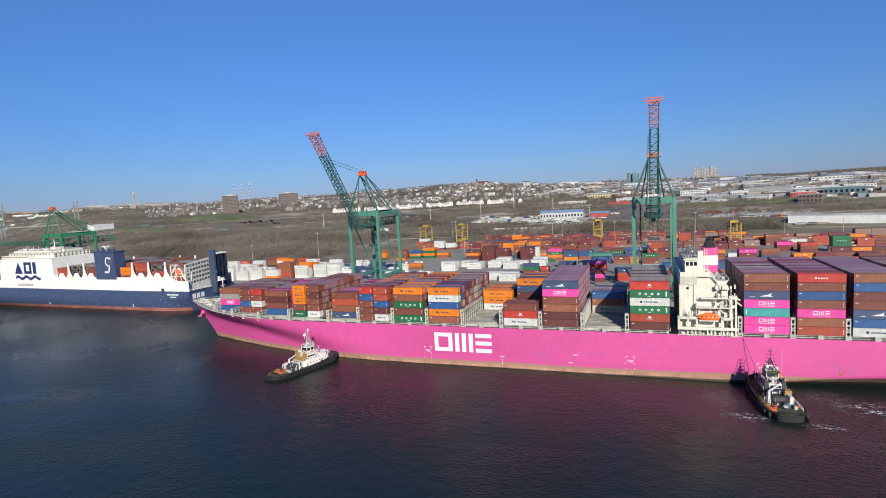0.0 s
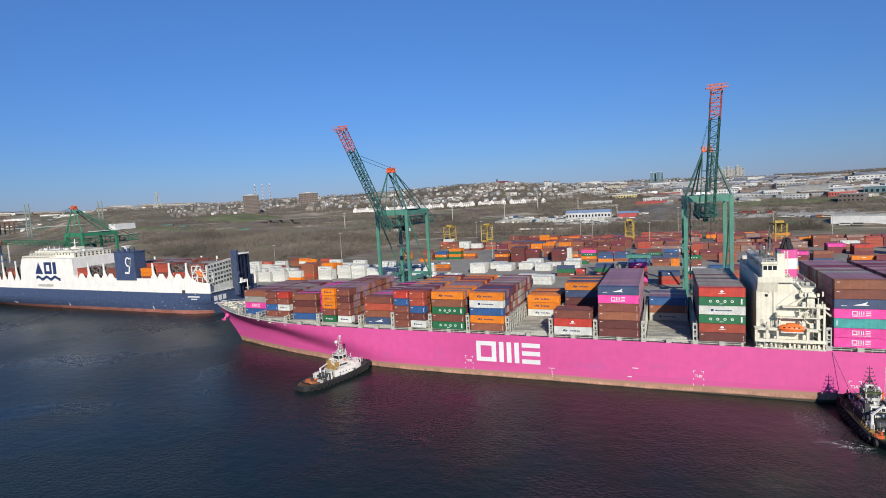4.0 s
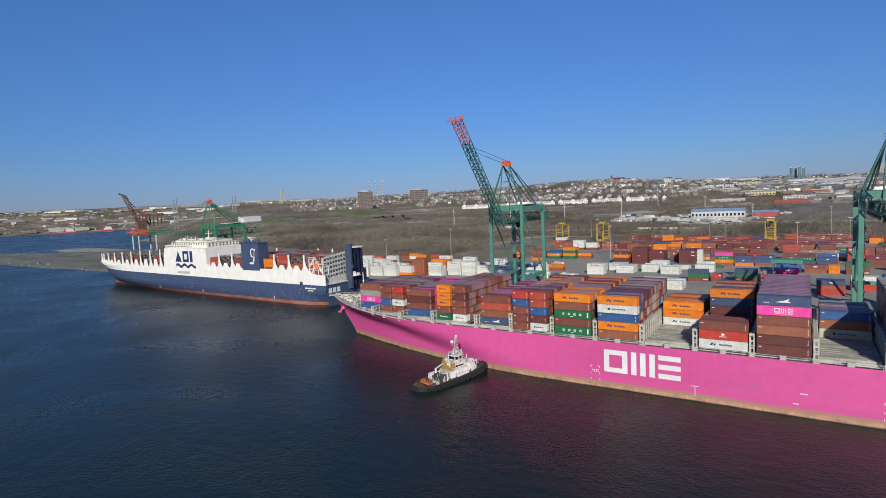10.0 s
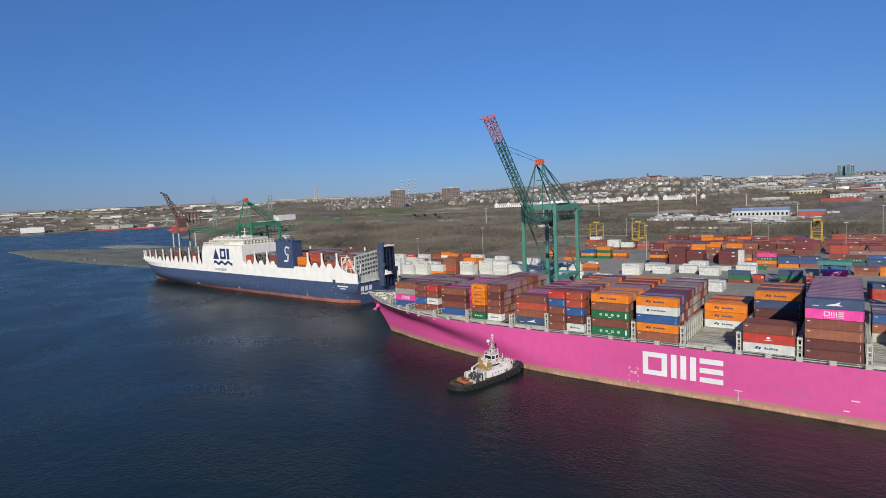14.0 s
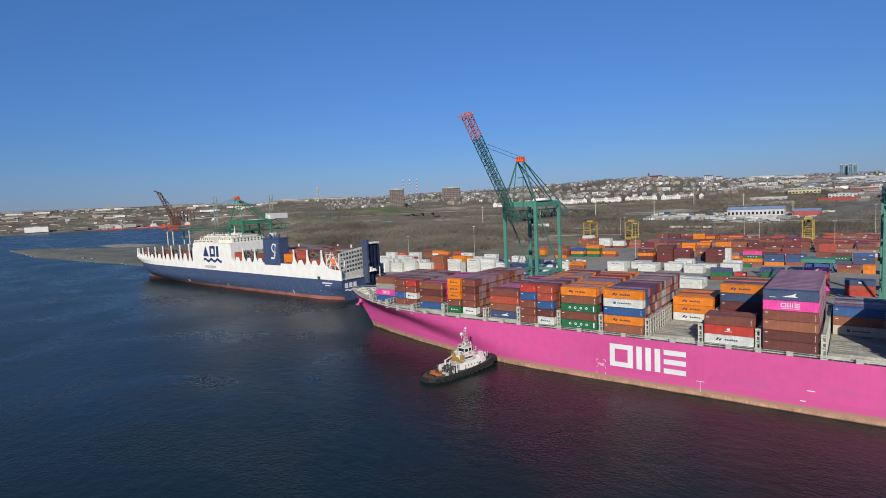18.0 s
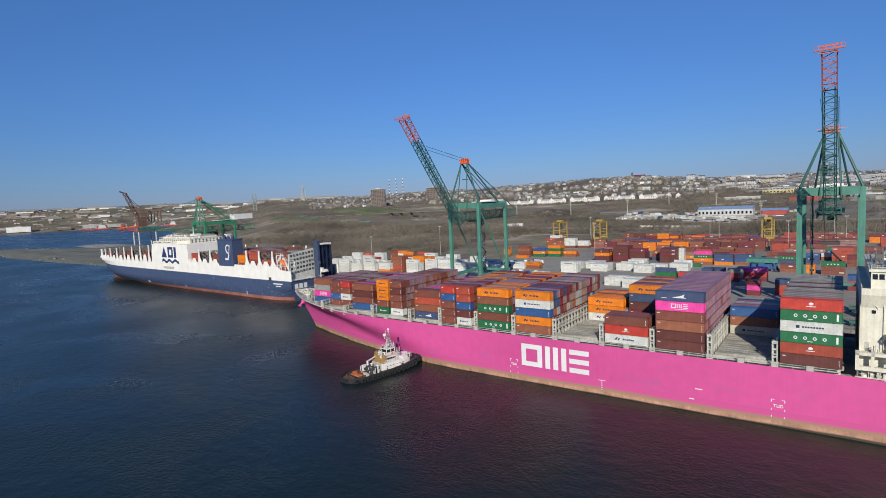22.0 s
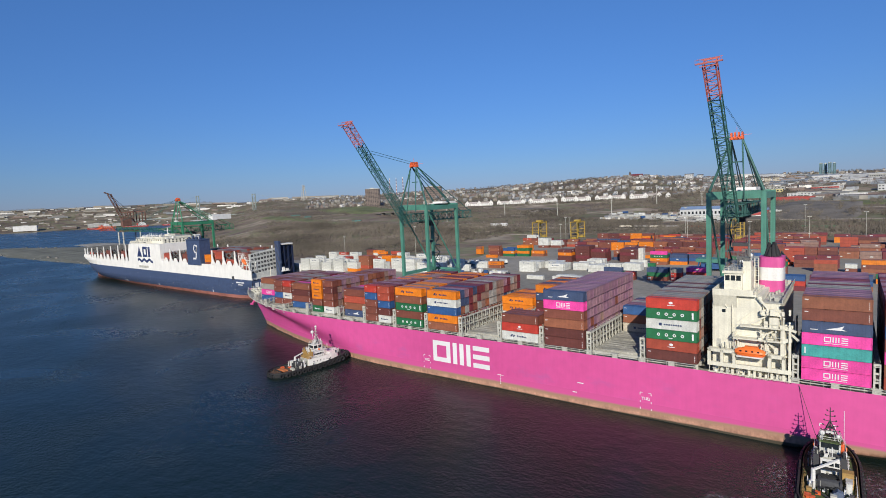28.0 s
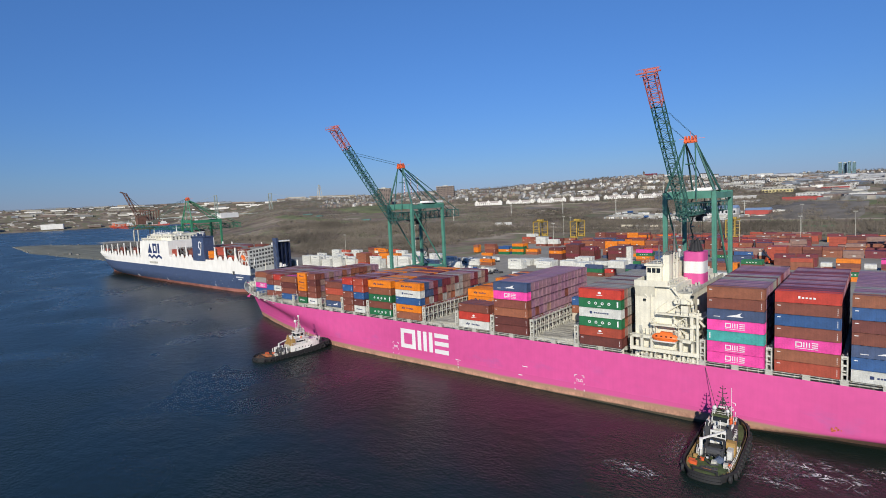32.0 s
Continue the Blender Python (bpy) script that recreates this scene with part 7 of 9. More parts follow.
def block(x0, y0, nx, ny, hi, pal, single=False, gapx=12.6, mark=""):
    """A block of stacked boxes, long sides towards the water."""
    pal = pal.split()
    for i in range(nx):
        for j in range(ny):
            h = max(1, min(hi, hi - (yr.random() < 0.35) - (yr.random() < 0.12)))
            if yr.random() < 0.05:
                continue
            key = yr.choice(pal)
            for t in range(h):
                if yr.random() < 0.4:
                    key = yr.choice(pal)
                yard_box(x0 + i * gapx, y0 + j * 2.7, t, key, single=single and (j == 0 or t == h - 1), mark=yr.choice([mark, ""]) if j == 0 else "")


MIX = "brown brown dbrown rust rust maroon redor redor red orange blue navy green dusty"
RED = "brown brown brown rust rust redor maroon maroon maroon dbrown dbrown dusty dusty brown rust orange"


def stack(x, y, rows, cols, L=12.19, mark="", ragged=0.3):
    """A few rows of boxes behind one another; cols from the ground up."""
    cols = cols.split()
    for j in range(rows):
        h = len(cols) - (1 if j and yr.random() < ragged else 0)
        for t in range(h):
            key = cols[t] if j == 0 else yr.choice([cols[t], cols[t], yr.choice(cols)])
            yard_box(x, y + j * 2.7, t, key, L, single=j == 0, mark=(mark if t == h - 1 or key in ("green", "pink") else "corner" if key not in ("whitec",) else "") if j == 0 else "")


W4 = "whitec whitec whitec whitec"
# pale reefers behind the bow
for x, y, rows, cols, mk in ((-332, 330, 3, W4, ""), (-319, 330, 3, W4, "square"), (-306, 332, 3, "whitec whitec whitec", ""), (-293, 334, 3, W4, "square"), (-280, 338, 2, "orange whitec whitec", ""), (-270, 342, 3, "rust redor rust rust rust", "corner"),
                             (-256, 345, 3, W4, "square"), (-242, 352, 2, W4, "square"), (-229, 352, 3, W4, ""), (-216, 354, 3, "whitec whitec whitec", "square"), (-203, 356, 2, "whitec whitec whitec", "square"),
                             (-246, 366, 2, "whitec rust orange", ""), (-268, 368, 2, "rust rust orange orange", ""), (-300, 366, 2, "whitec red", ""), (-286, 368, 2, "rust whitec red", ""), (-190, 372, 2, "whitec whitec", "")):
    stack(x, y, rows, cols, mark=mk)
for x, y, rows, cols in ((-338, 352, 2, W4), (-326, 350, 2, "whitec whitec whitec"), (-312, 352, 2, W4), (-298, 354, 2, "whitec rust whitec"), (-262, 372, 2, "whitec whitec whitec"), (-230, 376, 2, "redor whitec whitec"), (-216, 378, 2, W4),
                         (-340, 371, 2, "whitec whitec"), (-326, 372, 2, "redor rust redor"), (-203, 380, 2, "whitec whitec whitec"), (-186, 392, 2, "whitec whitec"), (-174, 394, 2, "rust orange"), (-276, 388, 2, "redor redor orange")):
    stack(x, y, rows, cols, mark="square")
# a second layer behind the reefers, and the stacks beside the lone crane
for x, y, rows, cols in ((-352, 432, 2, "rust rust brown"), (-338, 428, 2, "rust whitec orange"), (-324, 420, 2, "whitec rust orange"), (-309, 424, 2, "rust brown redor"), (-292, 414, 2, "whitec whitec whitec"), (-278, 410, 2, "whitec whitec"), (-262, 408, 2, "whitec whitec whitec"),
                         (-378, 402, 2, "whitec whitec whitec"), (-364, 404, 2, "whitec whitec redor"), (-350, 406, 2, "whitec whitec whitec"), (-222, 470, 3, "brown brown rust brown"), (-246, 484, 2, "orange orange rust"), (-219, 460, 1, "orange")):
    stack(x, y, rows, cols, 6.06 if x == -246 else 12.19, mark="square" if "whitec" in cols else "")
# pale reefers behind the ship's middle
for x, y, rows, n in ((-139, 383, 3, 3), (-144, 404, 3, 2), (-130, 408, 4, 2), (-121, 395, 5, 2), (-105, 404, 5, 2), (-90, 396, 4, 2), (-72, 433, 3, 2), (-89.5, 337, 4, 2), (-77, 332, 5, 2), (-116, 352, 2, 1), (-152, 362, 2, 1), (-70, 412, 3, 2), (-104, 428, 4, 2), (-88, 424, 3, 1)):
    stack(x, y, rows, " ".join(["whitec"] * n), mark="square")
stack(-67.7, 368, 2, "brown green navy", mark="corner")
stack(-54.4, 369, 2, "brown red", 6.06)
stack(-41.5, 372, 3, "brown green navy", mark="corner")
stack(-27.5, 374, 2, "maroon red greyc", 6.06)
stack(-20, 380, 3, "maroon red pink", mark="corner")
stack(-208, 474, 4, "green orange blue", mark="dots")
stack(-194, 477, 4, "green orange green orange", mark="dots")
stack(-180, 480, 3, "rust orange", mark="corner")
stack(-250, 600, 3, "brown whitec whitec whitec"), stack(-214, 559, 3, "brown whitec whitec whitec"), stack(-200, 561, 3, "brown whitec whitec", mark="square")
stack(-138, 448, 4, "dbrown dbrown orange dbrown", mark="corner"), stack(-124, 452, 5, "dbrown maroon dbrown dbrown dbrown", mark="corner", ragged=0), stack(-111.5, 455, 5, "maroon dbrown dbrown maroon", mark="corner")
stack(-89, 459, 6, "dbrown dbrown maroon dbrown", mark="corner", ragged=0)
stack(-79, 468, 2, W4, 6.06), stack(-61.6, 448, 3, "rust orange green pink", mark="ring"), stack(-48.5, 452, 3, "orange blue navy", mark="corner"), stack(-35.5, 455, 3, "rust blue navy"), stack(-98, 470, 3, "navy brown rust", 6.06)
stack(-60.5, 436, 1, "green", 6.06, mark="wide")
stack(-5, 424, 3, "rust brown"), stack(8, 424, 3, "orange orange", 6.06), stack(17, 420, 3, "brown brown green")
stack(-12, 331, 2, "maroon pink maroon", 6.06, mark="corner"), stack(0, 337, 3, "red redor navy", mark="corner"), stack(15.5, 356, 3, "red red whitec", mark="wide"), stack(30, 362, 3, "maroon red blue", mark="corner"), stack(44, 366, 3, "redor rust maroon", mark="corner"), stack(58, 372, 3, "rust blue navy")
stack(21.5, 488, 5, "redor redor redor redor", 12.19, mark="", ragged=0), stack(15, 497, 2, "rust whitec", 6.06)
stack(161, 484, 3, "green green green green green", mark="dots", ragged=0), stack(139.5, 487, 4, "maroon brown red"), stack(124.6, 497, 4, "maroon maroon pink", mark="ring"), stack(139.5, 518, 3, "brown rust whitec"), stack(117, 560, 3, "rust brown orange"), stack(195, 560, 3, "rust orange orange"), stack(197, 540, 2, "orange whitec", 6.06)
stack(58, 442, 3, "brown whitec", 6.06), stack(66, 442, 4, "rust brown orange"), stack(80, 440, 2, "greyc whitec", 6.06), stack(88, 442, 4, "brown maroon pink", mark="ring"), stack(104, 446, 4, "navy brown rust"), stack(42, 440, 3, "rust rust redor")
for x0, y0, nx, ny, hi in ((118, 410, 6, 5, 3), (72, 400, 3, 3, 2), (150, 446, 4, 4, 3), (210, 420, 10, 6, 4), (215, 486, 10, 5, 4), (176, 520, 4, 4, 3), (28, 520, 7, 3, 3), (30, 460, 2, 4, 3), (-10, 470, 2, 4, 3), (-20, 500, 3, 3, 3)):
    block(x0, y0, nx, ny, hi, MIX if yr.random() < 0.4 else RED)
# long far rows
for k, y in enumerate((488, 506, 526, 546, 566, 586, 606, 628, 650, 672)):
    for x0 in (-172, -95, -20, 55, 130, 210, 300):
        if y > 600 and x0 > 200:
            continue
        if k < 3 and (x0 > -30 or x0 < -120):
            continue
        if k > 6 and x0 > 120:
            continue
        block(x0 + yr.uniform(-8, 8), y, 5 if x0 < 290 else 8, 3, yr.choice((2, 3, 3, 4)), RED if yr.random() < 0.75 else MIX)
for x0 in (-250, -238, -200):
    block(x0, 560 + yr.uniform(0, 40), 2, 3, 3, RED)
solid("container_rows", yard_rest, YMAT, "far rows of rust red, orange and blue stacked containers", "container", kind="stuff")


def low_crane(x, y, key="teal"):
    """The teal travelling unloader standing over the stacks."""
    t = thing("travelling_hoist", "low blue yard hoist under a broad green roof", "crane", at=pose(x, y, YARD_Z))
    for lx in (-8, 8):
        for ly in (-5, 5):
            part("leg", Mesh().beam((lx, ly, 1), (lx * 0.85, ly, 6.2), 0.9), M["blue"], t)
            part("wheel", Mesh().tube((lx, ly - 0.4, 0.8), (lx, ly + 0.4, 0.8), 0.8, n=12), M["black"], t)
    part("roof_beam", Mesh().box(-9, 9, -5.5, 5.5, 6.0, 8.4), M[key], t)
    part("cab", Mesh().box(-2, 2, -6.6, -5.5, 3.6, 5.8), M["blue"], t)
    part("body", Mesh().box(-6.0, 6.0, -4, 4, 1.6, 6.0), M["blue"], t)


low_crane(-15.1, 428.9)


def straddle(x, y, a):
    t = thing("reach_stacker", "dark yard handler with a raised boom", "vehicle", "yard handlers", at=pose(x, y, YARD_Z, 0, 0, a))
    part("chassis", Mesh().box(-2, 2, -4, 4, 0.9, 2.6).box(-1, 1, -1, 1.4, 2.6, 4.2), M["orange_red"], t)
    part("boom", Mesh().beam((0, -3, 3), (0, 6, 9), 0.9), M["dark"], t)
    for wx in (-1.8, 1.8):
        for wy in (-2.6, 2.8):
            part("wheel", Mesh().tube((wx - 0.4, wy, 0.9), (wx + 0.4, wy, 0.9), 0.9, n=12), M["black"], t)


for x, y, a in ((25, 470, 40), (110, 530, -70), (-110, 620, 20), (-60, 470, 90), (5, 540, 10)):
    straddle(x, y, a)


def light_mast(x, y, h):
    t = thing("light_mast", "tall slim grey yard lighting mast", "lamp post", "lighting masts", at=pose(x, y, land(x, y) + 0.3 if y > 700 else YARD_Z))
    part("pole", Mesh().tube((0, 0, 0), (0, 0, h), 0.22, 0.12, 8), M["galv"], t)
    part("head", Mesh().box(-1.6, 1.6, -0.25, 0.25, h - 0.3, h + 0.3).box(-0.25, 0.25, -1.6, 1.6, h - 0.2, h + 0.2), M["galv"], t)


for x, y in ((-326, 378), (-312, 466), (-150, 480), (-70, 600), (-10, 560), (30, 610), (70, 600), (150, 590), (190, 560), (240, 600), (-200, 600), (-240, 700), (-100, 720), (20, 720), (120, 700), (280, 560)):
    light_mast(x, y, 26 + (x * 7 + y) % 7)


def truck(x, y, a, key, load=""):
    t = thing("yard_truck", f"{'white' if key == 'white' else 'coloured'} yard truck parked on the apron", "truck", "trucks on the apron", at=pose(x, y, YARD_Z, 0, 0, a))
    part("cab", Mesh().box(-1.2, 1.2, 4, 6.4, 0.8, 3.6), M[key], t)
    part("trailer", Mesh().box(-1.2, 1.2, -7, 3.6, 1.1, 1.5), M["dark"], t)
    part("windscreen", Mesh().box(-1.05, 1.05, 6.38, 6.45, 2.2, 3.3), M["glass"], t)
    if load:
        part("load", Mesh().box(-1.22, 1.22, -7, 3.3, 1.5, 4.1), M[load], t)
    for wy in (5.2, 0.5, -5, -6.3):
        for wx in (-1.1, 1.1):
            part("wheel", Mesh().tube((wx - 0.2, wy, 0.5), (wx + 0.2, wy, 0.5), 0.5, n=10), M["black"], t)


for i in range(8):
    truck(-208 + i * 4.3 + (i % 2), 399 + i * 3 + (i % 3), 20 + (i * 17) % 40, ("white", "blue", "white")[i % 3], ("", "palegrey", "whitec", "", "greyc")[i % 5])
for i in range(6, 14):
    truck(-190 + i * 4.2, 352 + (i % 3) * 6, 75 + (i * 13) % 30, ("white", "white", "blue", "galv")[i % 4])

# ---- the town beyond ----
tw = random.Random(31)
M["brickdark"] = mat("brown_brick_wall", (0.16, 0.125, 0.11), 0.85, var=0.25, scale=0.1)
M["concrete"] = mat("pale_concrete_wall", (0.34, 0.335, 0.32), 0.85, var=0.2, scale=0.1)
M["bluewall"] = mat("blue_sheet_roof", (0.13, 0.2, 0.34), 0.5, var=0.15)
M["roof"] = mat("dark_shingle_roof", (0.09, 0.075, 0.065), 0.9, var=0.25, island=0.4)
M["glasswall"] = mat("blue_green_tower_glass", (0.12, 0.2, 0.22), 0.4, var=0.2)
M["terrace"] = mat("bright_white_render", (0.6, 0.585, 0.56), 0.7, var=0.12)
M["townwhite"] = mat("grey_white_town_wall", (0.5, 0.5, 0.5), 0.8, var=0.2, scale=0.1)
M["redwall"] = mat("red_clad_wall", (0.38, 0.065, 0.055), 0.6, var=0.15)


def building(x, y, w, d, h, key, label, floors=0, cols=0, roof_key="galv", category="building", gable=0.0, turn=0.0, lift=0.0):
    t = thing("building", label, category, at=pose(x, y, land(x, y) - 1.5 + lift, 0, 0, turn))
    part("wall", Mesh().box(-w / 2, w / 2, -d / 2, d / 2, 0, h + 1.5), M[key], t)
    if gable:
        part("roof", Mesh().prism([(-d / 2 - 0.5, h + 1.5), (d / 2 + 0.5, h + 1.5), (0, h + 1.5 + gable)], "x", -w / 2 - 0.5, w / 2 + 0.5), M[roof_key], t)
    else:
        part("roof", Mesh().box(-w / 2 - 0.3, w / 2 + 0.3, -d / 2 - 0.3, d / 2 + 0.3, h + 1.5, h + 2.3).box(-w / 6, w / 8, -d / 5, d / 5, h + 2.3, h + 4.5 if h > 15 else h + 3), M[roof_key], t)
    if floors:
        ww, wh = w / cols * 0.5, h / floors * 0.38
        wd = Mesh().box(-ww / 2, ww / 2, -0.08, 0.08, 0, wh).data("window", [M["glass"]])
        for f in range(floors):
            for c in range(cols):
                part("window", wd, None, t).location = (-w / 2 + (c + 0.5) * w / cols, -d / 2, 1.5 + h * (f + 0.3) / floors)
    return t


def at_az(az, r):
    return 20 - r * math.sin(radians(az)), r * math.cos(radians(az))


x, y = -929, 1029
building(x, y, 36, 26, 44, "brickdark", "tall brown brick apartment tower", 13, 8, turn=40, category="tower")
building(*at_az(36.85, 1900), 62, 30, 40, "brickdark", "wide brown slab of flats on the ridge", 6, 12, turn=34)
for i, az in enumerate((41.8, 41.1, 40.4)):
    x, y = at_az(az, 2600)
    t = thing("chimney", "tall slim red and white banded chimney", "chimney", "power station chimneys", at=pose(x, y, land(x, y)))
    for j in range(11):
        part("band", Mesh().tube((0, 0, j * 7.6), (0, 0, j * 7.6 + 7.6), 2.3 - j * 0.06, 2.25 - j * 0.06, 10), M["maroon" if j % 2 else "white"], t)
# blue roofed shed, red shed, long low sheds
M["paleblue"] = mat("sun_bleached_blue_sheet_roof", (0.2, 0.28, 0.42), 0.6, var=0.15)
building(-112, 905, 72, 26, 10.0, "townwhite", "long white shed with a pale blue roof", 1, 14, "paleblue", gable=4)
building(-50, 905, 31, 22, 7, "redwall", "red clad shed with a pale blue roof", 0, 0, "paleblue", gable=3)
building(-26, 912, 14, 10, 5, "white", "small white shed beside the red one")
building(-205, 876, 90, 12, 3.5, "concrete", "low pale strip of sheds and parked trailers", 0, 0)
building(-118, 872, 70, 10, 3, "white", "low white row of sheds", 0, 0)
building(259, 755, 135, 30, 8.6, "white", "long white warehouse with small dark windows", 0, 0, turn=-21.6)
wd = Mesh().box(-1.2, 1.2, -0.1, 0.1, 0, 1.6).data("window", [M["glass"]])
for i in range(4):
    for j in range(2):
        ob = new("window", wd)
        ob.parent = bpy.data.objects[[o.name for o in bpy.data.objects if o.get("label") == "long white warehouse with small dark windows"][0]]
        ob.location = (47 + i * 5.6, -15.05, 4 + j * 3.6)
for i in range(6):
    x, y = at_az(-4.7 - i * 0.36, 3300 + (i % 2) * 130)
    building(x, y, 21, 20, 66, "concrete", "pale concrete tower block on the skyline", 14, 3, category="tower")
for az, r, h in ((1.44, 2530, 50), (1.13, 2550, 48), (0.82, 2530, 52), (0.51, 2545, 50)):
    x, y = at_az(az, r)
    building(x, y, 10.5, 14, h, "glasswall", "slim blue green glass tower with pale ribs", 12, 2, category="tower")
for az, r, w, h, k in ((-0.5, 1500, 40, 12, "bluewall"), (-4.5, 1250, 70, 14, "white"), (-6, 1150, 90, 10, "concrete"), (-8.5, 1200, 46, 13, "white"), (-10, 1350, 80, 14, "concrete"), (-11.5, 1150, 60, 12, "brickdark"),
                       (-13.5, 1130, 55, 11, "redwall"), (-15.5, 1500, 110, 14, "white"), (-12.8, 1650, 120, 14, "concrete"), (-17.5, 1250, 70, 10, "white"), (-3, 1700, 60, 20, "concrete"), (-2, 1150, 50, 8, "white"), (1.5, 1200, 70, 8, "white"),
                       (4.5, 1350, 90, 9, "concrete"), (0.2, 1300, 60, 9, "redwall"), (7, 1450, 80, 10, "concrete"), (-18.5, 1700, 90, 12, "white"), (8.5, 1650, 55, 16, "concrete"), (5.5, 1850, 60, 18, "white")):
    x, y = at_az(az, r)
    building(x, y, w * 0.72, 22, h * 0.68, "townwhite" if k == "white" else k, {"white": "low white commercial building in the retail park", "concrete": "low grey commercial building in the retail park", "bluewall": "low blue commercial building in the retail park",
                                 "brickdark": "low brown commercial building in the retail park", "redwall": "low red roofed commercial building in the retail park"}[k], 1 if w < 60 else 2, 10)
for x, y, w, h, k, fl, cols, tx in ((216, 1087, 36, 8, "townwhite", 2, 7, "white flat roofed block with two rows of windows"), (272, 991, 32, 12, "brickdark", 2, 6, "brown brick commercial block beside the road"),
                                   (256, 1199, 70, 12, "concrete", 0, 0, "large grey windowless store in the retail park"), (348, 1097, 60, 13, "glasswall", 1, 8, "blue grey store with a white roof")):
    building(x, y, w, 20, h, k, tx, fl, cols, "townwhite" if k == "glasswall" else "concrete", turn=-24)
# gabled white terraces along the slope
M["paleroof"] = mat("sun_bleached_shingle_roof", (0.42, 0.37, 0.34), 0.9, var=0.2, scale=0.3)
for i in range(43):
    az = 32.5 - i * 0.415 - (i // 7) * 0.42
    x, y = at_az(az, 1280 + 10 * math.sin((i // 7) * 1.9))
    front = i % 7 in (0, 3, 6)
    z0 = land(*at_az(32.5 - (i // 7 * 7 + 3) * 0.415 - (i // 7) * 0.42, 1280)) - 1
    t = thing("terraced_house", "white gabled house in a terrace on the slope" if front else "low white house between gables in a terrace", "house", "terraces of white gabled houses", at=pose(x, y, z0, 0, 0, az))
    if front:
        part("wall", Mesh().prism([(-4.9, 0), (4.9, 0), (4.9, 7.0), (0, 12.0), (-4.9, 7.0)], "y", -7, 6), M["terrace"], t)
        for s in (-1, 1):
            part("roof", Mesh().prism([(s * 5.3, 6.75), (0, 12.15), (0, 12.55), (s * 5.3, 7.15)], "y", -7.4, 6.2), M["paleroof"], t)
    else:
        part("wall", Mesh().box(-4.7, 4.7, -6, 6, 0, 5.8), M["terrace"], t)
        part("roof", Mesh().prism([(-6.5, 5.8), (6.5, 5.8), (0, 9.6)], "x", -4.7, 4.7), M["paleroof"], t)
        part("porch", Mesh().box(-1.2, 1.2, -7.2, -6.02, 0, 3.6), M["terrace"], t)
    for cx in (-2.8, 2.0):
        for cz in (1.6, 4.2):
            part("window", Mesh().box(cx - 0.55, cx + 0.55, (-7.06 if front else -6.06), (-6.94 if front else -5.94), cz, cz + 1.2), M["glass"], t)

# small houses over the hill, far sheds across the basin
hs = Mesh()


def small_house(me, x, y, w, d, h, a, g, lift=0.0):
    c, s = math.cos(a), math.sin(a)
    z = land(x, y) - 1 + lift
    p = [(x + c * u - s * v, y + s * u + c * v) for u, v in ((-w, -d), (w, -d), (w, d), (-w, d))]
    n = len(me.v)
    me.v += [(*q, z) for q in p] + [(*q, z + h + 1) for q in p] + [((p[0][0] + p[3][0]) / 2, (p[0][1] + p[3][1]) / 2, z + h + 1 + g), ((p[1][0] + p[2][0]) / 2, (p[1][1] + p[2][1]) / 2, z + h + 1 + g)]
    me.f += [(n, n + 1, n + 5, n + 4), (n + 2, n + 3, n + 7, n + 6), (n + 1, n + 2, n + 6, n + 9, n + 5), (n + 3, n, n + 4, n + 8, n + 7)]
    me.s += [0] * 4
    m = len(me.v)
    me.v += [me.v[n + i] for i in (4, 5, 9, 8, 6, 7)]
    me.f += [(m, m + 1, m + 2, m + 3), (m + 4, m + 5, m + 3, m + 2)]
    me.s += [1] * 2


for i in range(2600):
    az = tw.uniform(-19, 50)
    el, d = ridge(az)
    r = tw.uniform(1330, d - 40) if az > 9 else tw.uniform(1500, d)
    if az > 33:
        r = tw.uniform(1400, d)
    x, y = at_az(az, r)
    if noise.noise(Vector((x * 0.006, y * 0.006, 9))) < -0.1 + 0.15 * noise.noise(Vector((x * 0.02, y * 0.02, 2))):
        continue
    big = tw.random() < 0.06
    small_house(hs, x, y, tw.uniform(3.2, 5.2) * (2.4 if big else 1), tw.uniform(3, 4.5) * (1.5 if big else 1), tw.uniform(4.5, 6.5) * (1.5 if big else 1), tw.uniform(-0.5, 0.5), 0.3 if big else tw.uniform(2, 3.4))
for i in range(520):
    az = tw.uniform(-20, 9)
    r = tw.uniform(1080, 1750)
    x, y = at_az(az, r)
    if az > 1.5 - 5 * noise.noise(Vector((r * 0.01, 4, 4))) and (r < 1330 or tw.random() < 0.55):
        continue
    if noise.noise(Vector((x * 0.007, y * 0.007, 1))) < -0.22:
        continue
    small_house(hs, x, y, tw.uniform(6, 18), tw.uniform(5, 10), tw.uniform(3, 6), tw.uniform(-0.3, 0.3), tw.choice((0.2, 0.3, 1.6)))
for i in range(700):
    row = tw.randrange(9)
    x, y = at_az(-17 + row * 2.9 + tw.uniform(-0.9, 0.9), 1060 + (row * 97) % 360 + tw.choice((0, 8, 16, 24)))
    small_house(hs, x, y, 2.2, 0.95, 0.6, tw.uniform(-0.1, 0.1), 0.25, lift=0.6)
for i in range(420):
    az = tw.uniform(48, 88)
    r = tw.uniform(3380, 4250) if az > 61 else tw.uniform(2300, 3900)
    x, y = at_az(az, r)
    small_house(hs, x, y, tw.uniform(4, 12), tw.uniform(4, 7), tw.uniform(3, 6), radians(az), 0.5)
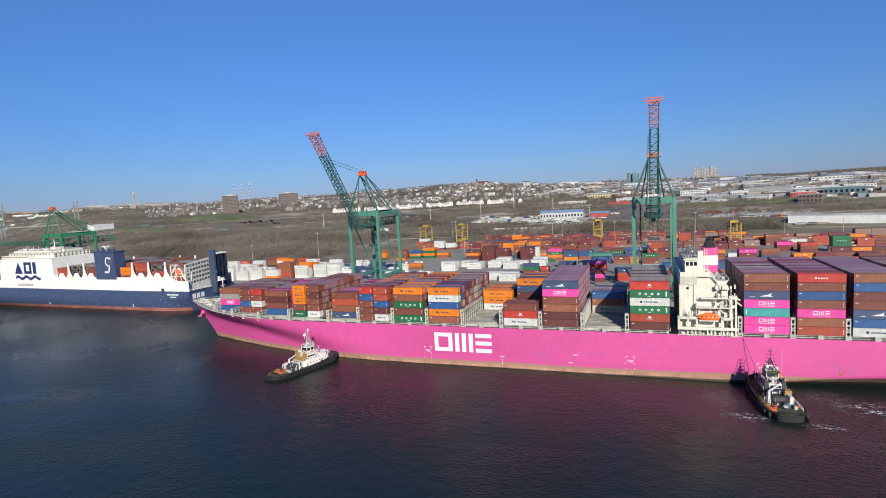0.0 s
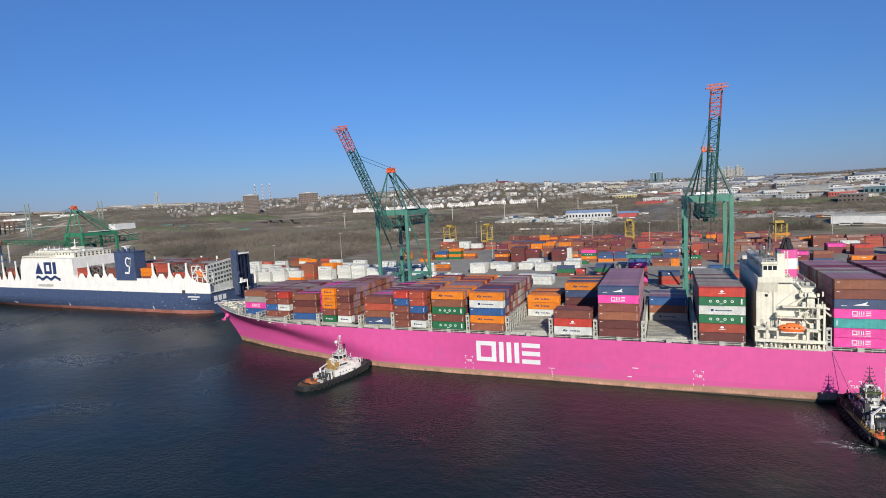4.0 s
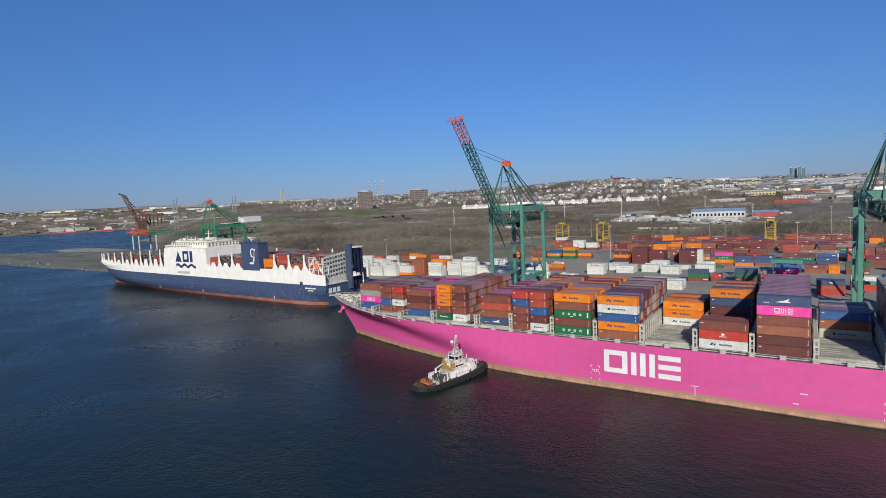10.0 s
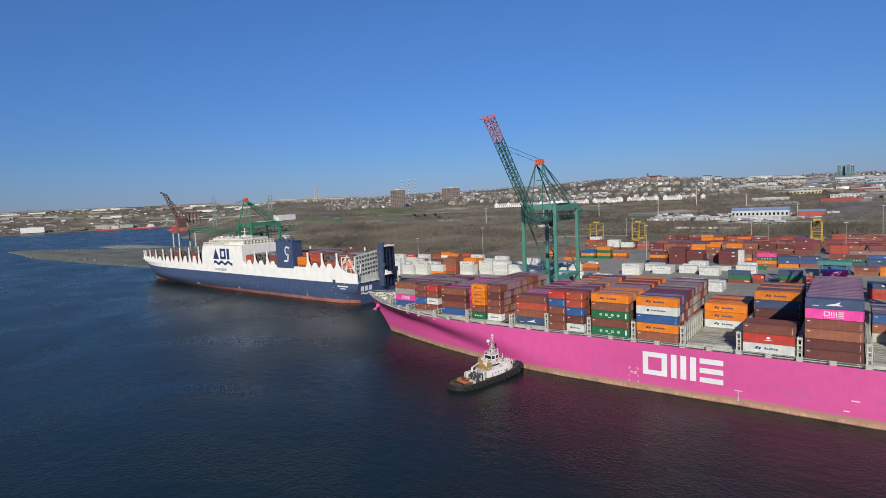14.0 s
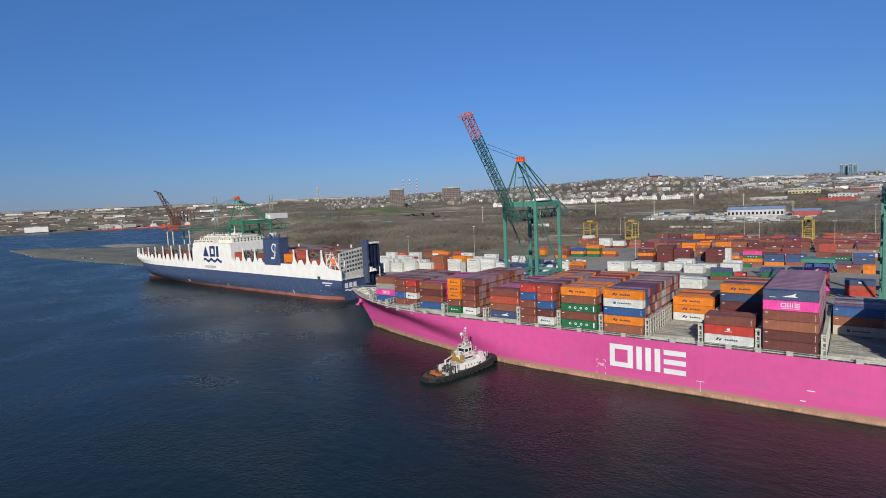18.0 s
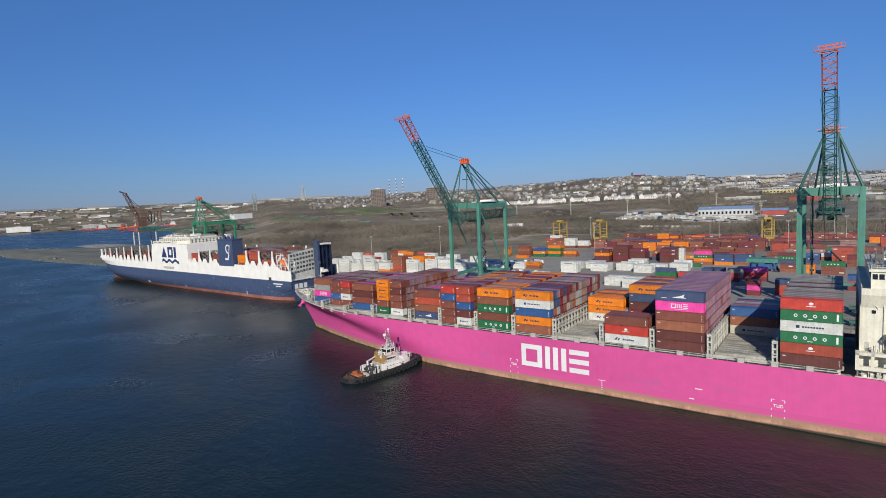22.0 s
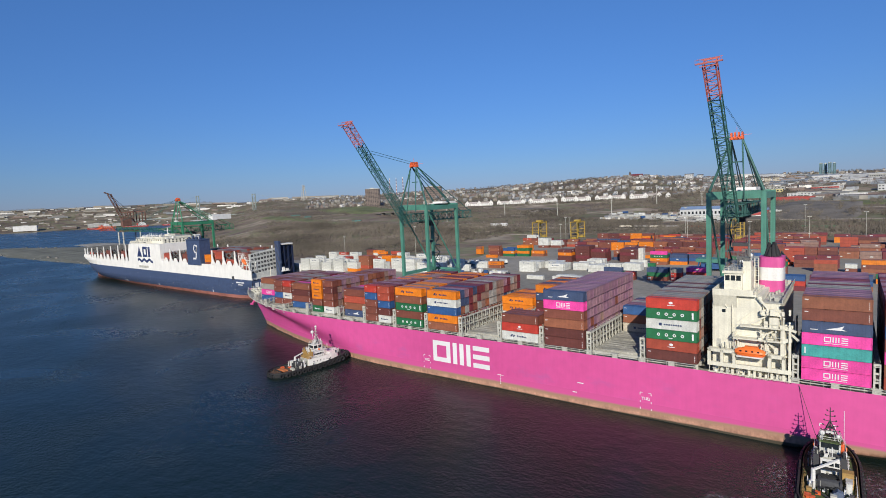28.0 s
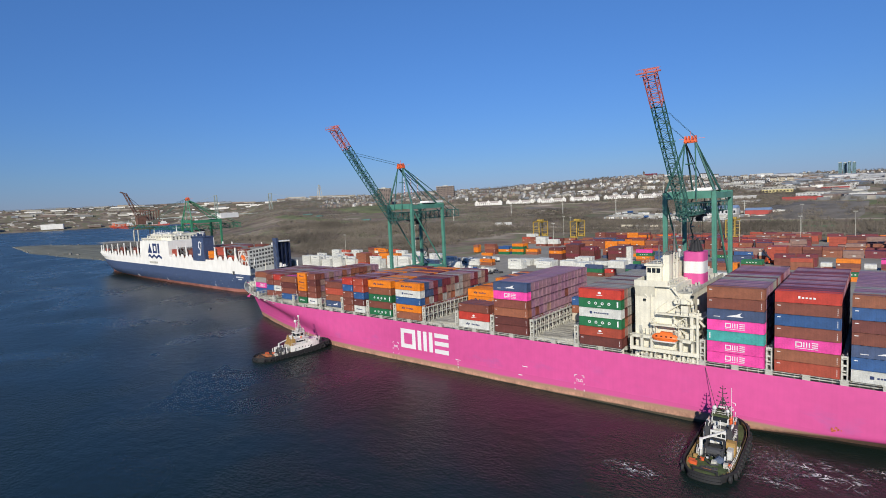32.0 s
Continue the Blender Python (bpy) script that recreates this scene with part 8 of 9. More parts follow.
# long pale sheds of the business park along the far crest
for i in range(120):
    az = tw.uniform(47, 88)
    x, y = at_az(az, ridge(az)[1] - 60 - 500 * tw.random() ** 2)
    small_house(hs, x, y, tw.uniform(16, 58), tw.uniform(10, 16), tw.uniform(6, 11), radians(az), 0.4, lift=1.0)
# parked vehicles, skips and huts round the sheds on the plain
for i in range(150):
    row = tw.randrange(6)
    x, y = -232 + (row % 3) * 82 + tw.uniform(-28, 28), (862, 868, 884, 890, 930, 936)[row] + tw.uniform(-1.5, 1.5)
    if -152 < x < -18 and y > 888 and y < 925:
        continue
    small_house(hs, x, y, tw.uniform(2.0, 4.5), 1.3, tw.uniform(0.9, 2.6), tw.uniform(-0.15, 0.15), 0.25, lift=0.8)
M["housewall"] = palette_mat("house_walls", [(0.46, 0.44, 0.4), (0.2, 0.2, 0.2), (0.36, 0.34, 0.3), (0.2, 0.15, 0.13), (0.68, 0.66, 0.62), (0.2, 0.22, 0.24), (0.3, 0.26, 0.21), (0.26, 0.24, 0.21)])
M["houseroof"] = palette_mat("house_roofs", [(0.12, 0.115, 0.11), (0.17, 0.15, 0.14), (0.24, 0.23, 0.22), (0.15, 0.11, 0.1), (0.34, 0.34, 0.34)])
solid("hillside_houses", hs, [M["housewall"], M["houseroof"]], "pale houses with dark roofs scattered over the hill", "house", kind="stuff")

# flat pale and blue-grey roofs of the stores over the retail park and the far slope
rt = Mesh()
for i in range(210):
    az = tw.uniform(-19, 5.5)
    r = tw.uniform(1180, 2500)
    x, y = at_az(az, r)
    if az > 2 and r < 1400:
        continue
    small_house(rt, x, y, tw.uniform(9, 30) * (r / 1700), tw.uniform(8, 18), tw.uniform(4, 8) * (r / 1500), tw.uniform(-0.35, 0.1), tw.choice((0.25, 0.3, 2.0)))
M["storewall"] = palette_mat("store_walls", [(0.36, 0.37, 0.39), (0.2, 0.225, 0.265), (0.56, 0.555, 0.55), (0.12, 0.14, 0.17), (0.26, 0.2, 0.165), (0.5, 0.5, 0.5)])
M["storeroof"] = palette_mat("store_roofs", [(0.24, 0.26, 0.3), (0.17, 0.195, 0.235), (0.36, 0.37, 0.4), (0.12, 0.13, 0.15), (0.46, 0.46, 0.47)])
solid("retail_stores", rt, [M["storewall"], M["storeroof"]], "pale and blue-grey flat roofed stores across the slope", "buildings", kind="stuff")
# poles of the power line over the plain
for az, r, h in ((13.3, 1120, 38), (17.0, 930, 31), (9.2, 1060, 24), (22.5, 980, 26), (28.0, 1010, 26), (5.5, 900, 22), (34.0, 960, 28)):
    x, y = at_az(az, r)
    pl = thing("power_pole", "tall grey steel power pole with short arms", "pole", "power line poles", at=pose(x, y, land(x, y) - 0.5, 0, 0, az))
    part("pole", Mesh().tube((0, 0, 0), (0, 0, h), 0.75, 0.3, 8), M["galv"], pl)
    for q in range(3):
        part("cross_arm", Mesh().beam((-3 + q * 0.5, 0, h - 1.5 - q * 2.6), (3 - q * 0.5, 0, h - 1.5 - q * 2.6), 0.35), M["galv"], pl)

# bare trees and scrub: crowns of many small upright sprays of twigs
tf = Mesh()


def tuft(me, x, y, h, w, n, z=None):
    z = land(x, y) - 0.5 if z is None else z
    for i in range(n):
        a, r = tw.uniform(0, 6.28), tw.uniform(0, 1) ** 0.5 * w
        u = tw.uniform(0.0, 0.8)
        r *= 1 - 0.45 * u
        cx, cy, cz = x + r * math.cos(a), y + r * math.sin(a), z + h * u
        q, v = w * tw.uniform(0.035, 0.1), h * tw.uniform(0.14, 0.36)
        s = len(me.v)
        me.v += [(cx + tw.uniform(-0.3, 0.3) * q, cy, cz), (cx + q, cy + tw.uniform(-1, 1) * q, cz + v * tw.uniform(0.7, 1.2)), (cx - q * tw.uniform(0.3, 1), cy + tw.uniform(-1, 1) * q, cz + v)]
        me.f.append((s, s + 1, s + 2))
        me.s.append(0)


for i in range(26000):
    az = tw.uniform(-22, 63)
    r = (690 if az < 30 else 480) + (660 if az < 30 else 900) * tw.random() ** 1.2
    x, y = at_az(az, r)
    if y < 705 and x > -330 - (480 - y) * 0.9 * (y < 480):
        continue
    if y < QUAY_Y + 75 or noise.noise(Vector((x * 0.006, y * 0.011, 5))) < -0.06 + 0.2 * noise.noise(Vector((x * 0.03, y * 0.03, 8))):
        continue
    if -260 < x < 40 and 840 < y < 930:
        continue
    if 175 < x < 345 and 700 < y < 850:
        continue
    tuft(tf, x, y, tw.uniform(1.4, 4.8), tw.uniform(2.5, 5.5), 42)
for i in range(3000):
    az = tw.uniform(-22, 12) if i % 3 else tw.uniform(12, 40)
    x, y = at_az(az, tw.uniform(725, 800) if az < 12 else tw.uniform(760, 860))
    if y < 712 or (-260 < x < 40 and 840 < y < 930) or (180 < x < 345 and 700 < y < 800):
        continue
    tuft(tf, x, y, tw.uniform(4.5, 10), tw.uniform(2, 4), 26)
# the close wood behind the berth
for i in range(5200):
    x, y = tw.uniform(-760, -345), tw.uniform(415, 720)
    if x > -330 - (480 - y) * 0.9 * (y < 480) - 12 or noise.noise(Vector((x * 0.012, y * 0.02, 5))) < -0.25:
        continue
    tuft(tf, x, y, tw.uniform(3.5, 8.5), tw.uniform(2, 4), 34)
M["twigs"] = palette_mat("bare_twigs", [(0.146, 0.122, 0.1), (0.16, 0.134, 0.112), (0.136, 0.113, 0.095), (0.17, 0.142, 0.119), (0.138, 0.123, 0.088), (0.108, 0.096, 0.076)], 0.95, 0.55, 0.011)
# scrub on the banks and a close dark wood at the end of the terraces
for i in range(1500):
    az, r = (tw.uniform(7.5, 14.5), tw.uniform(1190, 1440)) if i % 2 else (tw.uniform(-9, 3.5), tw.uniform(840, 1080))
    if noise.noise(Vector((az * 0.9, r * 0.012, 3))) < (-0.25 if i % 2 else -0.02):
        continue
    x, y = at_az(az, r)
    tuft(tf, x, y, tw.uniform(4, 9) if i % 2 else tw.uniform(2.5, 6), tw.uniform(2.5, 5), 34, z=land(x, y) + (0 if i % 2 else 2.5 if -45 < x < 65 and y > 860 else 0))
solid("bare_woodland", tf, M["twigs"], "bare brown scrub and leafless trees over the plain", "trees", kind="stuff")

# darker bare trees and firs between the houses
ht = Mesh()
for i in range(15000):
    az = tw.uniform(-22, 60)
    el, d = ridge(az)
    r = tw.uniform(1300, d + 60)
    x, y = at_az(az, r)
    tuft(ht, x, y, tw.uniform(3.5, 9), tw.uniform(3, 6), 22)
for i in range(4200):
    az = tw.uniform(46, 88)
    x, y = at_az(az, tw.uniform(3330, 4350) if az > 60 else tw.uniform(1500, 4100))
    if noise.noise(Vector((x * 0.003, y * 0.003, 4))) > -0.15:
        tuft(ht, x, y, tw.uniform(6, 11), tw.uniform(10, 18), 14)
# trees between the stores, and the dark wood on the crest behind them
for i in range(7600):
    az = tw.uniform(-20, 6) if i % 3 else tw.uniform(-21, -9)
    x, y = at_az(az, tw.uniform(1250, 2900) if i % 3 else tw.uniform(2850, 3480))
    if i % 3 and noise.noise(Vector((x * 0.008, y * 0.008, 7))) < -0.05:
        continue
    tuft(ht, x, y, tw.uniform(4, 9) if i % 3 else tw.uniform(8, 15), tw.uniform(3, 7), 20)
M["hilltwigs"] = palette_mat("bare_hill_trees", [(0.11, 0.085, 0.07), (0.14, 0.11, 0.09), (0.085, 0.07, 0.06), (0.05, 0.06, 0.04), (0.12, 0.1, 0.085)], 0.95)
solid("hill_trees", ht, M["hilltwigs"], "dark leafless trees and firs between the hill houses", "trees", kind="stuff")

# paved yards, banks and lines laid over the plain
def draped(name, corners, material, label, lift=0.5, nu=24, nv=8, hump=0.0, category="ground"):
    """A sheet over the land between four corners, with its rim sunk into the ground."""
    a, b, c, d = (Vector((*p, 0)) for p in corners)
    rows = []
    for j in range(nv + 1):
        v, row = j / nv, []
        for i in range(nu + 1):
            u = i / nu
            p = a.lerp(b, u).lerp(d.lerp(c, u), v)
            p += Vector((noise.noise(Vector((u * 7, v * 5, 1))), noise.noise(Vector((u * 7, v * 5, 6))), 0)) * 5
            rim = i in (0, nu) or j in (0, nv)
            row.append((p.x, p.y, land(p.x, p.y) + (-2.0 if rim else lift + hump * math.sin(math.pi * u) * math.sin(math.pi * v) * (0.7 + 0.6 * noise.noise(Vector((p.x * 0.03, p.y * 0.03, 2)))))))
        rows.append(row)
    return solid(name, Mesh().grid(rows), material, label, category, kind="structure", smooth=True)


M["pad"] = mat("pale_worn_concrete_yard", (0.4, 0.375, 0.33), 0.9, var=0.35, scale=0.04, fine=0.4)
M["greybank"] = mat("grey_crushed_rock_bank", (0.15, 0.132, 0.112), 0.95, var=0.4, scale=0.05, fine=0.5)
M["grass"] = mat("rough_green_grass", (0.13, 0.145, 0.06), 0.95, var=0.4, scale=0.03, fine=0.3)
M["ballast"] = mat("brown_grey_track_ballast", (0.23, 0.195, 0.16), 0.95, var=0.35, scale=0.1, fine=0.8)
draped("paved_lot", [(-268, 885), (-72, 815), (-62, 868), (-258, 950)], M["pad"], "pale concrete lot crowded with parked trailers", 0.7)
draped("rock_bank", [(-62, 850), (70, 840), (75, 1080), (-50, 1080)], M["greybank"], "grey crushed rock bank beside the sheds", 0.6, hump=9)
draped("grass_bank", [(-985, 875), (-800, 850), (-790, 985), (-960, 1010)], M["grass"], "rough green grass bank by the overpass", 0.8, hump=5)
draped("grass_bank", [(-985, 720), (-660, 690), (-660, 725), (-985, 765)], M["grass"], "strip of rough green grass on the plain", 0.6)
draped("grass_bank", [(60, 1010), (330, 985), (330, 1050), (60, 1075)], M["grass"], "green verge below the retail park", 0.8, hump=3)
draped("gravel_lot", [(90, 850), (250, 820), (255, 905), (95, 930)], M["pad"], "pale gravel lot with parked coaches", 0.5)
draped("gravel_lot", [(-520, 1010), (-330, 985), (-325, 1025), (-515, 1050)], M["greybank"], "bare gravel strip on the slope", 0.6)
rl = []
for i in range(70):
    x = -420 + i * 9.6
    y = 772 - 0.00022 * (x + 60) ** 2
    z = land(x, y)
    rl.append([(x, y - 7, z - 1.5), (x, y - 3, z + 1.1), (x, y + 3, z + 1.1), (x, y + 7, z - 1.5)])
solid("railway", Mesh().grid(rl), M["ballast"], "ballasted railway bank along the yard's far side", "railway", kind="structure")
wg = random.Random(77)
for i, (x, key) in enumerate(((-188, "beige"), (-168, "greyc"), (-148, "beige"), (-128, "palegrey"), (-100, "rust"), (20, "green"), (40, "green"), (60, "dbrown"), (150, "green"), (170, "greyc"))):
    y = 772 - 0.00022 * (x + 60) ** 2
    w = thing("rail_wagon", f"{colour_word(key)} rail wagon standing on the track", "wagon", "wagons on the railway", at=pose(x, y, land(x, y) + 1.1))
    part("wagon_body", Mesh().box(-9, 9, -1.4, 1.4, 1.1, 3.6), M[key], w)
    for bx3 in (-6.5, 6.5):
        part("bogie", Mesh().box(bx3 - 1.4, bx3 + 1.4, -1.1, 1.1, 0.0, 1.1), M["dark"], w)
for i in range(64):
    u, v = wg.random(), wg.choice((0.18, 0.4, 0.62, 0.8)) + wg.uniform(-0.03, 0.03)
    p = Vector((-262, 885, 0)).lerp(Vector((-78, 817, 0)), u).lerp(Vector((-252, 945, 0)).lerp(Vector((-68, 862, 0)), u), v)
    key = wg.choice(("whitec", "whitec", "whitec", "whitec", "whitec", "whitec", "palegrey", "beige", "greyc", "blue"))
    k = wg.choice((3.0, 4.5, 6.0))
    tl = thing("parked_trailer", f"{colour_word(key)} box trailer parked on the paved lot", "trailer", "trailers on the paved lot", at=pose(p.x, p.y, land(p.x, p.y) + 0.8, 0, 0, wg.choice((62, 70, 66, -22)) + wg.uniform(-6, 6)))
    part("box_body", Mesh().box(-k, k, -1.25, 1.25, 0.9, 3.7 if k > 3.5 else 2.9), M[key], tl)
    for wx in (-k * 0.65, k * 0.65):
        part("axle", Mesh().tube((wx, -1.2, 0.45), (wx, 1.2, 0.45), 0.45, n=8), M["black"], tl)
# landmarks on the slope and the crest
M["yellowwall"] = mat("pale_yellow_clad_wall", (0.5, 0.42, 0.2), 0.7, var=0.15)
building(-19, 1112, 56, 14, 5.5, "redwall", "long red clad depot below the hill", 0, 0, "redwall", turn=-8)
building(-80, 1300, 54, 14, 6, "yellowwall", "long yellow clad shed below the flats", 1, 9, turn=6)
building(-128, 1180, 60, 12, 4, "concrete", "low grey shed with a white roof", 0, 0, "townwhite", turn=6)
building(-300, 2540, 80, 20, 11, "townwhite", "long white hall on the crest", 0, 0)
for x, y, w, h, key, tx in ((-440, 2230, 30, 17, "townwhite", "white block of flats on the crest"), (-404, 2240, 22, 14, "townwhite", "white block of flats on the crest"), (-232, 1740, 22, 13, "townwhite", "white gabled block of flats on the slope"),
                            (-205, 1748, 20, 13, "terrace", "white gabled block of flats on the slope"), (-180, 1742, 22, 14, "townwhite", "white gabled block of flats on the slope"), (-155, 1790, 16, 16, "beigewall", "beige block of flats on the slope"),
                            (-136, 1800, 16, 17, "beigewall", "beige block of flats on the slope"), (-116, 1806, 16, 17, "beigewall", "beige block of flats on the slope")):
    if key not in M:
        M[key] = mat("beige_rendered_wall", (0.42, 0.37, 0.29), 0.8, var=0.15)
    building(x, y, w, 14, h, key, tx, 4, 5, "roof", gable=3.0, turn=8)
ch = thing("church", "brown brick church with a red roof and a spire", "church", at=pose(-617, 2092, land(-617, 2092) - 2, 0, 0, 14))
part("nave", Mesh().box(4, 46, -8, 8, -3, 7), M["brickdark"], ch)
part("roof", Mesh().prism([(-8.6, 7), (8.6, 7), (0, 13)], "x", 3.5, 46.5), M["maroon"], ch)
part("tower", Mesh().box(-4, 3, -4, 4, -3, 16), M["brickdark"], ch)
part("spire", Mesh().tube((-0.5, 0, 16), (-0.5, 0, 25), 4.4, 0.2, 4), M["roof"], ch)
hut = thing("site_hut", "long white site hut on the plain", "hut", at=pose(-386, 758, land(-386, 758), 0, 0, 20))
part("hut_body", Mesh().box(-14, 14, -1.5, 1.5, 0.5, 5.0), M["townwhite"], hut)
part("hut_base", Mesh().box(-14, 14, -1.3, 1.3, -1, 0.5), M["dark"], hut)

# green sheeted heaps and parked trailers on the plain
for x, y, w in ((-921, 777, 22), (-864, 765, 14), (-702, 752, 18)):
    hp = thing("sheeted_heap", "low heap under green sheeting on the plain", "heap", "green sheeted heaps", at=pose(x, y, land(x, y), 0, 0, 30))
    part("sheet", Mesh().prism([(-3, 0), (3, 0), (2, 2.2), (0, 3), (-2, 2.2)], "x", -w / 2, w / 2), M["tealdark"], hp)
for i in range(16):
    x, y = 144 + i * 4.65, 1182 + (i % 3) * 2
    tl = thing("parked_trailer", f"{('red', 'white', 'blue', 'grey')[i % 4]} box trailer parked on the plain", "trailer", "parked trailers", at=pose(x, y, land(x, y) + 0.3, 0, 0, 84 + (i * 7) % 12))
    part("box_body", Mesh().box(-6, 6, -1.25, 1.25, 1.2, 4.0), M[("red", "whitec", "blue", "greyc")[i % 4]], tl)
    for wx in (-4.5, -3.3, 4.0):
        part("axle", Mesh().tube((wx, -1.2, 0.5), (wx, 1.2, 0.5), 0.5, n=10), M["black"], tl)

for x0, y0, x1, y1, n, a, keys in ((115, 899, 146, 886, 4, -22, ("red", "red", "whitec", "red")), (151, 840, 161, 836, 2, -20, ("whitec", "whitec")), (168, 828, 185, 821, 7, 40, ("whitec", "greyc", "whitec", "navy", "whitec", "whitec", "navy")),
                                   (192, 824, 200, 821, 2, -20, ("orange", "beige")), (200, 748, 212, 744, 2, -20, ("whitec", "greyc"))):
    for i in range(n):
        u = i / (n - 1)
        x, y = x0 + (x1 - x0) * u, y0 + (y1 - y0) * u
        word = {"whitec": "white", "greyc": "grey", "orange": "yellow orange"}.get(keys[i], keys[i])
        tl = thing("parked_bus", f"{word} coach parked in a row on the plain", "bus", "coaches parked on the plain", at=pose(x, y, land(x, y) + 0.2, 0, 0, a))
        k = 5 if a < 0 else 4.2
        part("coach_body", Mesh().box(-k, k, -1.25, 1.25, 0.6, 3.3).box(-k + 0.5, k - 0.8, -0.8, 0.8, 3.3, 3.5), M[keys[i]], tl)
        part("window_band", Mesh().box(-k + 0.6, k + 0.03, -1.28, 1.28, 1.9, 2.8), M["glass"], tl)
        for wx in (-k * 0.6, k * 0.65):
            part("axle", Mesh().tube((wx, -1.2, 0.5), (wx, 1.2, 0.5), 0.5, n=10), M["black"], tl)

# roads over the plain
rd = Mesh()
for az0, az1, r0, r1, w in ((50, 5, 1200, 1245, 9), (44, -20, 760, 745, 7), (30, -20, 1010, 985, 12), (12, -22, 1090, 1075, 14), (60, 30, 980, 900, 7), (20, -20, 830, 890, 8), (58, 24, 700, 835, 4), (40, 6, 900, 760, 4), (34, 12, 1090, 960, 4), (16, -20, 720, 790, 4), (62, 46, 820, 1080, 5)):
    rows = []
    for i in range(60):
        u = i / 59
        r = r0 + (r1 - r0) * u + 14 * math.sin(u * 7)
        row = []
        for k, dz in ((-0.8, -2.5), (-0.5, 0.4), (0.5, 0.4), (0.8, -2.5)):
            x, y = at_az(az0 + (az1 - az0) * u, r + k * w)
            row.append((x, y, land(*at_az(az0 + (az1 - az0) * u, r)) + dz))
        rows.append(row)
    rd.grid(rows)
M["track"] = mat("pale_gravel_track", (0.22, 0.19, 0.155), 0.95, var=0.4, scale=0.02, fine=0.3)
solid("road", rd, M["track"], "pale roads winding over the plain", "road", kind="structure")
ov = thing("overpass", "concrete road overpass across the plain", "bridge", at=pose(-760, 870, 36, 0, 0, -10))
part("span", Mesh().box(18, 118, -6, 6, 4.8, 6.2).prism([(18, 6.5), (18, 3), (-8, 5)], "y", -6, 6), M["greybank"], ov)
for i in range(4):
    part("pier", Mesh().box(20 + i * 32 - 0.8, 20 + i * 32 + 0.8, -4, 4, -8, 4.8), M["greybank"], ov)

# suspension bridge and pylons to the west
M["bridgepaint"] = mat("grey_green_bridge_paint", (0.24, 0.28, 0.26), 0.7, var=0.2)
sb = thing("suspension_bridge", "far pale green suspension bridge over the narrows", "bridge", at=pose(0, 0, 0))
for az in (60.5, 55.3):
    x, y = at_az(az, 2000)
    me = Mesh()
    for o in (-9, 9):
        me.box(x + o - 1.0, x + o + 1.0, y - 1.2, y + 1.2, 0, 117)
    for z in (46, 77, 114):
        me.box(x - 9, x + 9, y - 0.9, y + 0.9, z, z + 2)
    for z in (48, 79):
        me.beam((x - 9, y, z), (x + 9, y, z + 30), 0.8).beam((x + 9, y, z), (x - 9, y, z + 30), 0.8)
    part("tower", me, M["bridgepaint"], sb)
a, b = Vector((*at_az(66, 2080), 44)), Vector((*at_az(47.5, 1960), 52))
part("road_deck", Mesh().beam(a, b, 11, 2.6), M["bridgepaint"], sb)
for i in range(9):
    p = b.lerp(a, i * 0.045)
    part("approach_pier", Mesh().box(p.x - 1, p.x + 1, p.y - 3, p.y + 3, 0, p.z), M["concrete"], sb)
cbm = Mesh()
t1, t2 = Vector((*at_az(60.5, 2000), 116)), Vector((*at_az(55.3, 2000), 116))
prev = None
for i in range(17):
    u = i / 16
    p = t1.lerp(t2, u) - Vector((0, 0, 62 * 4 * u * (1 - u)))
    if prev:
        cbm.beam(prev, p, 0.45)
    prev = p
cbm.beam(t1, a, 0.45).beam(t2, b, 0.45)
part("main_cable", cbm, M["bridgepaint"], sb)
x, y = at_az(50.6, 2400)
t = thing("power_pylon", "tall red and white lattice pylon on the skyline", "pylon", at=pose(x, y, land(x, y)))
me = Mesh()
for sx, sy in ((-1, -1), (1, -1), (1, 1), (-1, 1)):
    me.beam((sx * 9, sy * 9, 0), (sx * 2.5, sy * 2.5, 66), 1.6)
for z in (14, 30, 45, 58):
    w = 9 - 6.5 * z / 66
    me.beam((-w, -w, z), (w, -w, z), 1.2).beam((-w, -w, z), (w, -w, z + 12), 0.8)
for z in (48, 56, 64):
    me.beam((-9, 0, z), (9, 0, z), 0.9)
part("lattice", me, M["galv"], t)
